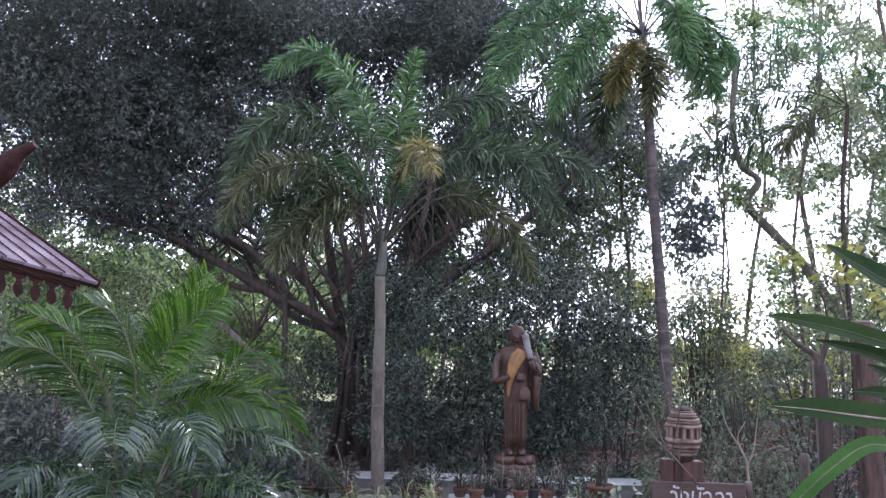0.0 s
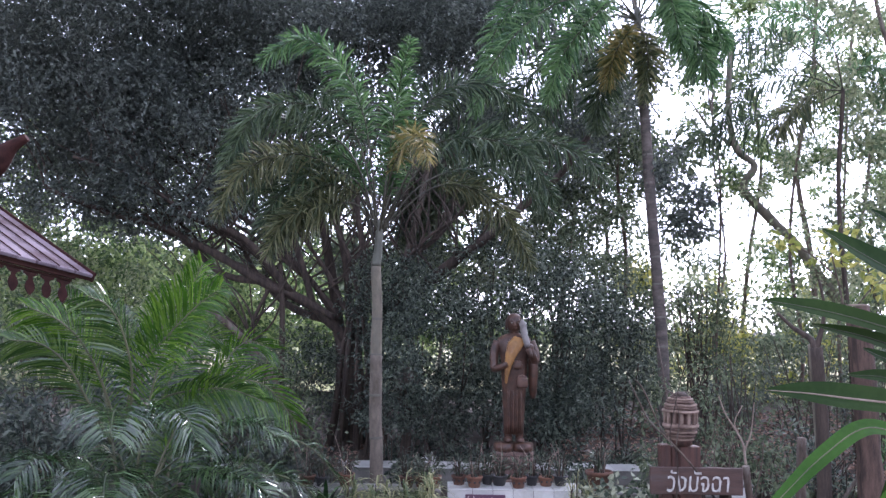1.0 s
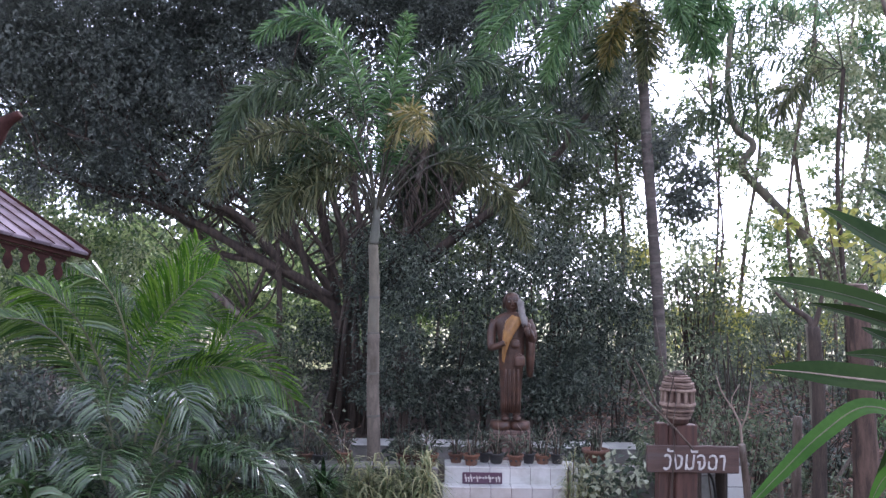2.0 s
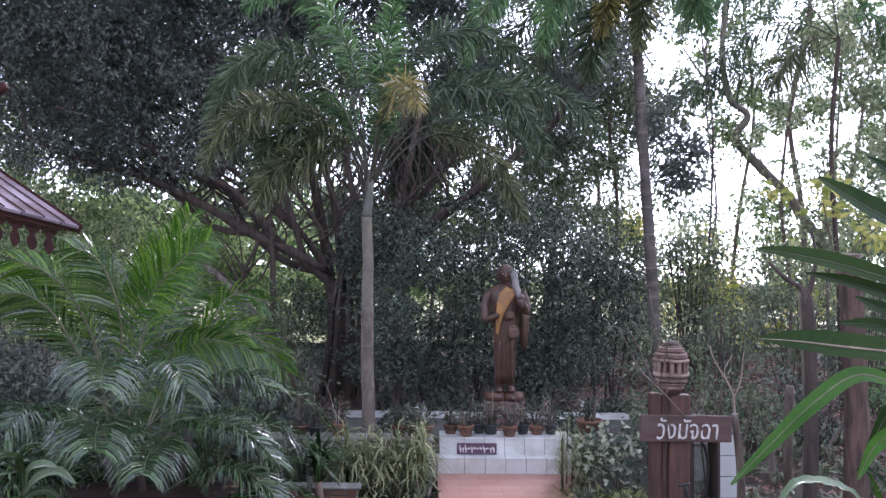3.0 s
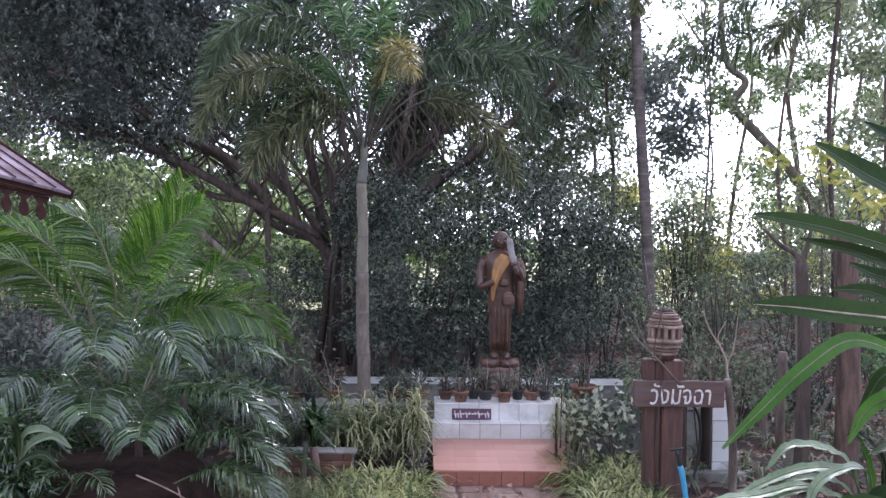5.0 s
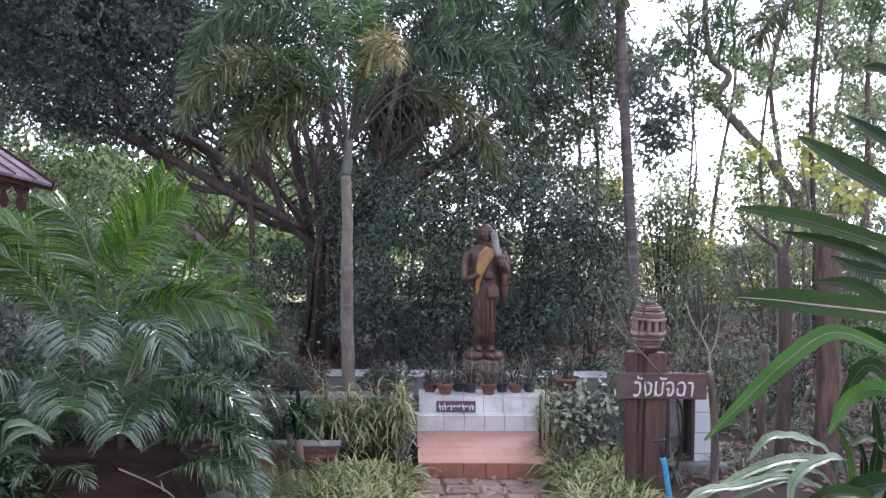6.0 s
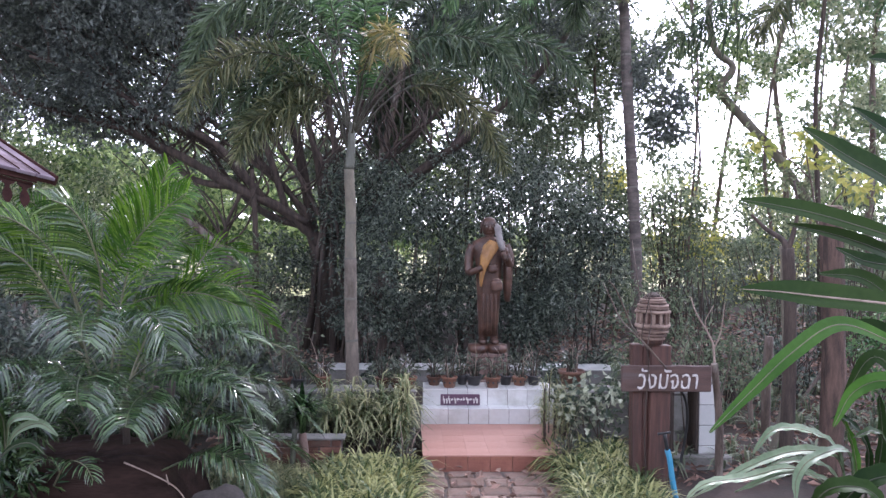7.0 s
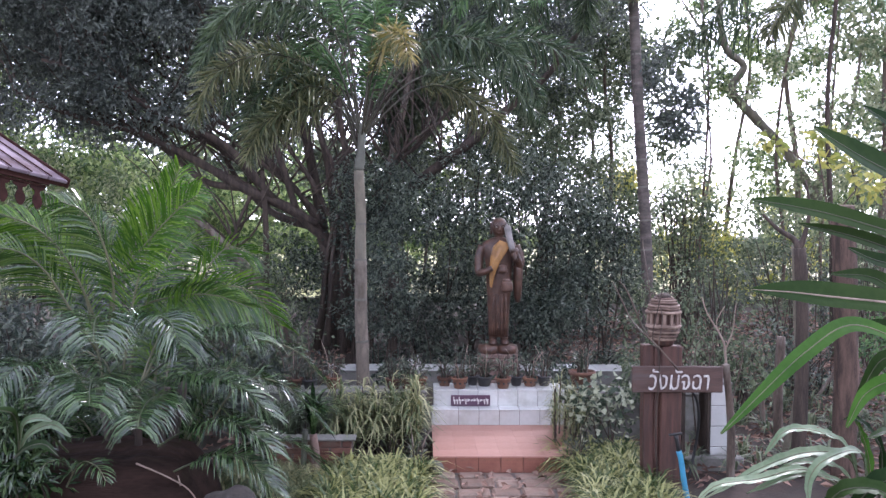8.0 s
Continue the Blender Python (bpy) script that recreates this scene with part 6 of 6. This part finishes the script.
stump = rough_post("tree_stump", [(3.5, 6.3, -0.05), (3.514, 6.300, 0.717), (3.5, 6.300, 1.4), (3.457, 6.300, 2.263)], 0.1, 0.092, "tall sawn-off brown tree stump", M_STUMP, "tree stump")
part("cut_face", lathe(bmesh.new(), [(0.085, 0.0), (0.088, 0.012), (0.02, 0.016)], Vector((3.457, 6.300, 2.268)) - stump.location, 14), M_STICK, stump, "pale sawn face")
rough_post("thin_pole", [(3.35, 8.0, -0.05), (3.558, 8.000, -0.002), (3.535, 8.000, 0.418)], 0.03, 0.028, "thin short stake in the leaf litter", M_BARK)
pillar = tagged(empty("tiled_pillar", (2.55, 6.75, 0)), "short pillar faced with dull white tiles", "pillar")
part("core", box(-0.05, 0.13, -0.12, 0.12, -0.1, 0.72), M_CONCRETE, pillar)
for k in range(4):
    part("white_tile", box(-0.05, 0.13, -0.132, -0.122, 0.003 + k * 0.18, 0.177 + k * 0.18, 0.003), M_WHITETILE, pillar)
part("cap", box(-0.3, 0.14, -0.14, 0.13, 0.722, 0.745, 0.005), M_CONCRETE, pillar)
part("jamb", box(-0.075, -0.054, -0.125, 0.1, 0.13, 0.72, 0.004), M_DARKBARK, pillar)
part("jamb", box(-0.3, -0.27, -0.125, 0.1, 0.13, 0.72, 0.004), M_DARKBARK, pillar)
slab = tagged(link("low_slab", box(2.15, 2.75, 6.5, 6.6, -0.1, 0.12, 0.01), M_CONCRETE), "low grey slab wall by the pillar", "garden wall", kind="structure")
pipe = tagged(empty("water_pipe", (1.95, 5.86, 0)), "bent blue plastic water pipe beside the signpost", "pipe")
bm = bmesh.new()
tube(bm, rel(pipe, [(2.060, 5.860, -0.084), (2.021, 5.860, 0.093), (1.989, 5.860, 0.292), (1.970, 5.860, 0.359)]), 0.022, 0.022, 10, 4)
part("tube", bm, M_BLUE, pipe)
bm = bmesh.new()
tube(bm, rel(pipe, [(1.970, 5.860, 0.359), (1.945, 5.860, 0.491)]), 0.016, 0.016, 10, 3)
part("tap", bm, M_HOSE, pipe)
bm = bmesh.new()
tube(bm, rel(pipe, [(1.892, 5.860, 0.482), (1.987, 5.840, 0.501)]), 0.01, 0.01, 8, 3)
part("tap_handle", bm, M_HOSE, pipe)
hose = tagged(empty("garden_hose", (2.25, 6.3, 0)), "black garden hose looped beside the post", "hose")
bm = bmesh.new()
tube(bm, rel(hose, [(2.185, 6.300, -0.050), (2.267, 6.350, 0.221), (2.299, 6.350, 0.508), (2.239, 6.300, 0.708), (2.125, 6.250, 0.765)]), 0.012, 0.012, 8, 6)
part("coil", bm, M_HOSE, hose)
bm = bmesh.new()
tube(bm, rel(hose, [(2.185, 6.300, -0.060), (2.327, 6.300, -0.002), (2.497, 6.300, -0.097)]), 0.012, 0.012, 8, 6)
part("tail", bm, M_HOSE, hose)

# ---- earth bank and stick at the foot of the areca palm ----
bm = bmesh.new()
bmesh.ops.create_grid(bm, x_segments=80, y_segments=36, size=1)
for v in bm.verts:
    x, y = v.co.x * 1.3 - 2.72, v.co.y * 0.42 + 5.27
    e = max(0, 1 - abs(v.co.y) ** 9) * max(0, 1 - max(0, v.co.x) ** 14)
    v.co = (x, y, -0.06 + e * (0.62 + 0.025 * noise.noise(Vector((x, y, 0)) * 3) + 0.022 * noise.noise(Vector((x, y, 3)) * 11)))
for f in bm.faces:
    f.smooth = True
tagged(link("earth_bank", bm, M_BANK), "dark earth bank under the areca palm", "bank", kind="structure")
stick = tagged(empty("dry_stick", (-1.9, 5.3, 0.0)), "pale dry fallen stick", "stick")
bm = bmesh.new()
tube(bm, rel(stick, [(-1.811, 4.830, 0.574), (-1.619, 4.830, 0.489), (-1.479, 4.830, 0.404), (-1.391, 4.830, 0.264)]), 0.0055, 0.004, 8, 4)
tube(bm, rel(stick, [(-1.532, 4.830, 0.432), (-1.550, 4.830, 0.497)]), 0.006, 0.003, 8, 3)
part("twig", bm, M_STICK, stick)

young = tagged(empty("young_palm", (-2.139, 4.600, 0.502)), "young areca seedling with small dark fronds on the bank", "palm")
for pts in ([(-2.139, 4.600, 0.502), (-2.084, 4.550, 0.602), (-2.111, 4.500, 0.684), (-2.161, 4.400, 0.704), (-2.215, 4.350, 0.633)], [(-2.139, 4.600, 0.502), (-2.068, 4.550, 0.619), (-1.998, 4.500, 0.684), (-1.876, 4.400, 0.681), (-1.809, 4.350, 0.616)]):
    frond("frond", young, rel(young, pts), 0.16, 0.011, 22, TWO, L_ARECA, rng, forward=0.6, droop=0.4, start=0.3, stem=0.005, mess=0.04)


def rock(at, r, squash, label, seed):
    bm = bmesh.new()
    bmesh.ops.create_icosphere(bm, subdivisions=3, radius=r)
    for v in bm.verts:
        v.co *= 1 + 0.3 * noise.noise(v.co / r * 1.1 + Vector((seed, 0, 0))) + 0.08 * noise.noise(v.co / r * 4)
        v.co.z *= squash
    for f in bm.faces:
        f.smooth = True
    ob = tagged(link("rock", bm, M_ROUND), label, "rock", "rocks by the bank")
    ob.location = at


rock((-1.25, 5.0, 0.2), 0.2, 0.8, "grey weathered rock at the end of the bank", 3)
rock((-1.08, 5.05, 0.12), 0.16, 0.8, "smaller grey rock beside the bank", 9)
dark_plant = tagged(empty("dark_leaved_plant", (-2.35, 4.5, 0)), "dark shiny broad-leaved plant under the areca fronds", "plant")
for pts, w in (
    ([(-2.368, 4.500, 0.734), (-2.292, 4.400, 0.924), (-2.159, 4.300, 0.987), (-2.036, 4.200, 0.992)], 0.05),
    ([(-2.368, 4.500, 0.734), (-2.254, 4.400, 0.875), (-2.082, 4.300, 0.949), (-1.937, 4.200, 0.906)], 0.055),
    ([(-2.368, 4.500, 0.734), (-2.333, 4.400, 0.956), (-2.358, 4.300, 1.027), (-2.396, 4.200, 1.019)], 0.06),
    ([(-2.400, 4.500, 0.701), (-2.270, 4.400, 0.795), (-2.129, 4.300, 0.838), (-2.007, 4.200, 0.803)], 0.05),
):
    # the sheen of the sky on two leaves is painted with the pale colour
    broad_leaf(dark_plant, rel(dark_plant, pts), w, L_BROADPALE if w < 0.056 and pts[-1][2] > 0.86 else L_BROAD)

rng = np.random.default_rng(96)
shrub("bank_bush", (-2.5, 4.72, 0.3), [((-2.533, 4.700, 0.718), (0.2, 0.14, 0.3), 16), ((-2.424, 4.650, 0.560), (0.22, 0.14, 0.16), 10)], 34, 0.12, 0.1, 0.026, L_ARECA, "low dark leafy bush growing on the earth bank", 6, stem_r=0.006)

# ---- understorey ----
rng = np.random.default_rng(73)
for at, blobs, m, lab, st in (
    ((-1.9, 8.6, 0), [((-1.9, 8.7, 0.7), (0.6, 0.5, 0.6), 40)], L_FAR, "loose green bush behind the pot wall", 10),
    ((-3.0, 8.2, 0), [((-3.1, 8.3, 0.9), (0.9, 0.6, 0.9), 70)], L_HEDGE, "dark bush behind the areca palm", 10),
    ((-4.4, 8.8, 0), [((-4.4, 8.9, 1.3), (1.2, 0.7, 1.2), 90)], L_FAR, "green bush beside the pavilion", 10),
    ((-3.6, 7.2, 0), [((-3.6, 7.2, 0.8), (0.7, 0.5, 0.8), 60)], L_HEDGE, "dark bush beside the pavilion post", 8),
    ((-5.2, 7.6, 0), [((-5.2, 7.6, 1.0), (0.9, 0.5, 1.0), 70)], L_FAR, "green bush beyond the pavilion post", 8),
    ((-2.4, 7.3, 0), [((-2.3, 7.3, 0.5), (0.6, 0.4, 0.5), 44)], L_HEDGE, "dark low bush behind the areca palm", 8),
    ((-2.3, 11.7, 0.1), [((-2.3, 11.7, 0.9), (0.8, 0.4, 0.8), 44)], L_FAR, "green bush under the spreading tree", 12),
    ((-3.6, 12.6, 0.1), [((-3.6, 12.6, 1.1), (1.0, 0.5, 1.0), 50)], L_HEDGE, "dark bush under the spreading tree", 12),
    ((-2.7, 10.6, 0), [((-2.8, 10.7, 1.1), (1.0, 0.6, 1.1), 50)], L_FAR, "thin twiggy bush under the spreading tree", 18),
    ((-4.3, 11.5, 0), [((-4.3, 11.6, 1.6), (1.3, 0.7, 1.4), 80)], L_LIGHT, "pale green bush in the light behind the palm", 12),
    ((-6.4, 12.5, 0), [((-6.4, 12.5, 2.0), (1.5, 0.8, 1.8), 100)], L_LIGHT, "pale green bush beyond the pavilion", 10),
    ((2.9, 9.2, 0), [((2.9, 9.3, 0.8), (0.5, 0.4, 0.8), 34)], L_FAR, "twiggy green bush beside the tall palm", 16),
    ((3.4, 8.6, 0), [((3.4, 8.6, 0.5), (0.6, 0.5, 0.5), 22)], L_FAR, "low weedy bush on the wood floor", 14),
    ((4.6, 9.4, 0), [((4.6, 9.4, 0.5), (0.7, 0.5, 0.5), 22)], L_HEDGE, "low dark bush on the wood floor", 14),
    ((3.8, 10.0, 0), [((3.8, 10.1, 1.1), (0.7, 0.5, 1.1), 22)], L_FAR, "thin sapling thicket in the wood", 22),
    ((5.0, 10.6, 0), [((5.0, 10.7, 1.3), (0.9, 0.6, 1.2), 24)], L_FAR, "thin sapling thicket with sunlit leaves", 22),
    ((6.4, 11.2, 0), [((6.4, 11.2, 1.6), (1.1, 0.7, 1.5), 30)], L_FAR, "leafy thicket at the wood's edge", 18),
    ((4.4, 13.0, 0.2), [((4.4, 13.0, 1.9), (1.2, 0.8, 1.2), 24)], L_LIGHT, "light green saplings in the open wood", 22),
    ((7.6, 12.6, 0.2), [((7.6, 12.6, 2.6), (1.3, 0.8, 2.0), 36)], L_LIGHT, "light green saplings with sparse leaves in the wood", 14),
    ((5.3, 8.4, 0), [((5.3, 8.4, 0.7), (0.7, 0.5, 0.6), 30)], L_FOX, "low green bush behind the broad leaves", 8),
):
    shrub("garden_bush" if at[0] < 2.5 else "sapling_thicket", at, blobs, 34, 0.26, 0.085, 0.036, m, lab, st, stem_r=0.012)
yt = tagged(empty("yellow_leaf_sapling", (4.55, 9.0, 0)), "slender sapling with large yellow-green leaves", "sapling")
limb(yt, [(4.55, 9.0, -0.05), (5.009, 9.000, 0.832), (4.766, 9.000, 2.171), (4.608, 9.000, 2.968)], 0.02, 0.008, "stem")
crown(yt, [((4.742, 9.000, 3.037), (0.45, 0.3, 0.3), 10), ((5.232, 9.000, 2.646), (0.45, 0.3, 0.25), 10), ((4.062, 9.000, 3.056), (0.2, 0.2, 0.1), 3)], 8, 0.14, 0.14, 0.075, L_YELLOW)
limb(yt, [(4.766, 9.000, 2.171), (5.030, 9.000, 2.509), (5.298, 9.000, 2.714)], 0.01, 0.005, "branch")
limb(yt, [(4.649, 9.000, 2.702), (4.336, 9.000, 2.962), (4.028, 9.000, 3.076)], 0.01, 0.004, "branch")

# slim dark trunks under the spreading tree
for pts, r, lab in (
    ([(-2.363, 12.000, -0.003), (-2.390, 12.000, 1.035), (-2.400, 12.000, 2.069), (-2.459, 12.000, 2.926)], 0.06, "straight slim dark trunk"),
    ([(-2.007, 11.500, 0.417), (-2.342, 11.500, 1.077), (-2.755, 11.500, 1.649), (-3.165, 11.500, 2.055), (-3.734, 11.500, 2.455)], 0.08, "leaning pale trunk under the spreading tree"),
    ([(-1.234, 13.000, -0.161), (-1.523, 13.000, 0.589), (-1.630, 13.000, 1.805), (-1.829, 13.000, 3.013), (-2.121, 13.000, 4.397)], 0.12, "dark trunk behind the spreading tree"),
    ([(-0.203, 13.000, -0.153), (-0.316, 13.000, 1.167), (-0.616, 13.000, 2.569), (-0.355, 13.000, 3.974), (-0.094, 13.000, 5.281)], 0.08, "pale slim trunk behind the palm"),
):
    rough_post("bare_tree", [(pts[0][0], pts[0][1], 0.0)] + list(pts), r, r * 0.6, lab, M_DARKBARK if "dark" in lab else M_BARK, "tree")

# bare twigs among the pots
for base, k in (((-1.2, 7.9, 0.0), 7), ((2.75, 7.9, 0.0), 6), ((2.6, 6.9, 0.0), 5)):
    tw = tagged(empty("bare_twigs", base), "bare pale twigs rising behind the wall", "twigs")
    for _ in range(k):
        x, h = br.uniform(-0.2, 0.2), br.uniform(0.7, 1.25)
        bm = bmesh.new()
        tube(bm, [(x * 0.5, 0, -0.05), (x, br.uniform(-0.1, 0.1), h * 0.5), (x + br.uniform(-0.12, 0.12), 0, h * 0.8), (x + br.uniform(-0.2, 0.2), 0, h)], 0.008, 0.003, 6, 4)
        part("twig", bm, M_BARK, tw)
tw = tagged(empty("dead_branch", (1.7, 6.35, 0)), "thin dead branch leaning against the signpost", "branch")
bm = bmesh.new()
tube(bm, rel(tw, [(2.014, 6.300, 0.092), (1.947, 6.300, 0.989), (1.798, 6.300, 1.270), (1.674, 6.300, 1.550), (1.601, 6.300, 1.643)]), 0.012, 0.004, 6, 4)
tube(bm, rel(tw, [(1.994, 6.300, 0.990), (1.891, 6.300, 1.365), (1.792, 6.300, 1.972)]), 0.009, 0.003, 6, 4)
part("twig", bm, M_BARK, tw)


# ---- small shrine houses behind the shrubs ----
def spirit_house(at, s, label):
    o = tagged(empty("spirit_house", at), label, "spirit house")
    part("pillar", box(-0.1 * s, 0.1 * s, -0.1 * s, 0.1 * s, -0.6, 1.0 * s, 0.01), M_DARKBARK, o)
    part("platform", box(-0.3 * s, 0.3 * s, -0.3 * s, 0.3 * s, 1.0 * s, 1.06 * s, 0.01), M_DARKBARK, o)
    part("room", box(-0.2 * s, 0.2 * s, -0.2 * s, 0.2 * s, 1.06 * s, 1.36 * s, 0.01), M_DARKBARK, o)
    for k, (w, z) in enumerate(((0.32, 1.36), (0.24, 1.48))):
        bm = bmesh.new()
        rings(bm, [[(-w * s * a, -w * s * a, (z + h) * s), (w * s * a, -w * s * a, (z + h) * s), (w * s * a, w * s * a, (z + h) * s), (-w * s * a, w * s * a, (z + h) * s)] for a, h in ((1.0, 0), (1.02, 0.02), (0.7, 0.1), (0.35, 0.2 + 0.1 * k))], smooth=False)
        part("roof", bm, M_DARKBARK, o)
    return o


spirit_house((-0.423, 10.75, 0.173), 0.72, "small dark wooden spirit house behind the leaves")

rng = np.random.default_rng(92)
for x, y, z, r in ((-0.62, 10.3, 0.95, 0.34), (-0.15, 10.35, 0.9, 0.3), (-0.42, 10.3, 1.45, 0.25)):
    shrub("leafy_shrub", (x, y, 0.05), [((x, y, z), (r, 0.2, 0.45), 12)], 60, 0.2, 0.075, 0.03, L_HEDGE, "slender dark glossy-leaved shrub before the spirit house", 4, stem_r=0.01)

# low dark planting in the statue's bed
rng = np.random.default_rng(91)
for x, y, w in ((-0.35, 9.3, 0.18), (1.75, 9.45, 0.2), (0.4, 10.5, 0.5), (1.5, 10.5, 0.5), (2.4, 10.5, 0.5), (-0.5, 10.6, 0.5)):
    shrub("low_bush", (x, y, 0.02), [((x, y, 0.22), (w, 0.3, 0.22), 24)], 30, 0.16, 0.09, 0.04, L_HEDGE, "low dark leafy bush in the statue's bed", 5, stem_r=0.008)

# branches of the thin pole and vines on the signpost
fork = tagged(empty("dead_branch", (2.55, 6.3, 0)), "pale forked dead branch beside the sign", "branch")
bm = bmesh.new()
tube(bm, rel(fork, [(2.550, 6.300, 0.093), (2.499, 6.300, 0.994), (2.457, 6.300, 1.183), (2.342, 6.300, 1.370), (2.291, 6.300, 1.510)]), 0.012, 0.004, 6, 4)
tube(bm, rel(fork, [(2.488, 6.300, 1.065), (2.551, 6.300, 1.231), (2.579, 6.300, 1.467)]), 0.008, 0.003, 6, 4)
tube(bm, rel(fork, [(2.467, 6.300, 1.159), (2.416, 6.300, 1.300), (2.484, 6.300, 1.442)]), 0.006, 0.003, 6, 4)
part("twig", bm, M_STICK, fork)
vine = tagged(empty("dry_vine", (1.85, 5.98, 0)), "thin dry vine climbing the signpost", "vine")
bm = bmesh.new()
tube(bm, rel(vine, [(1.846, 5.970, 0.012), (1.822, 5.970, 0.507), (1.846, 5.970, 1.044), (1.788, 5.970, 1.222), (1.815, 5.900, 1.496), (1.871, 5.950, 1.670)]), 0.006, 0.003, 6, 4)
tube(bm, rel(vine, [(1.871, 5.950, 1.670), (1.913, 5.950, 1.803), (1.901, 5.950, 1.936)]), 0.004, 0.002, 6, 4)
part("tendril", bm, M_DARKBARK, vine)
bm = bmesh.new()
tube(bm, rel(vine, [(1.986, 5.950, 0.971), (1.822, 5.930, 1.151), (1.617, 5.920, 1.350), (1.536, 5.920, 1.503), (1.459, 5.920, 1.656)]), 0.009, 0.004, 6, 4)
tube(bm, rel(vine, [(1.822, 5.930, 1.151), (1.850, 5.930, 1.393), (1.794, 5.930, 1.569)]), 0.005, 0.003, 6, 4)
part("branch", bm, M_BARK, vine)
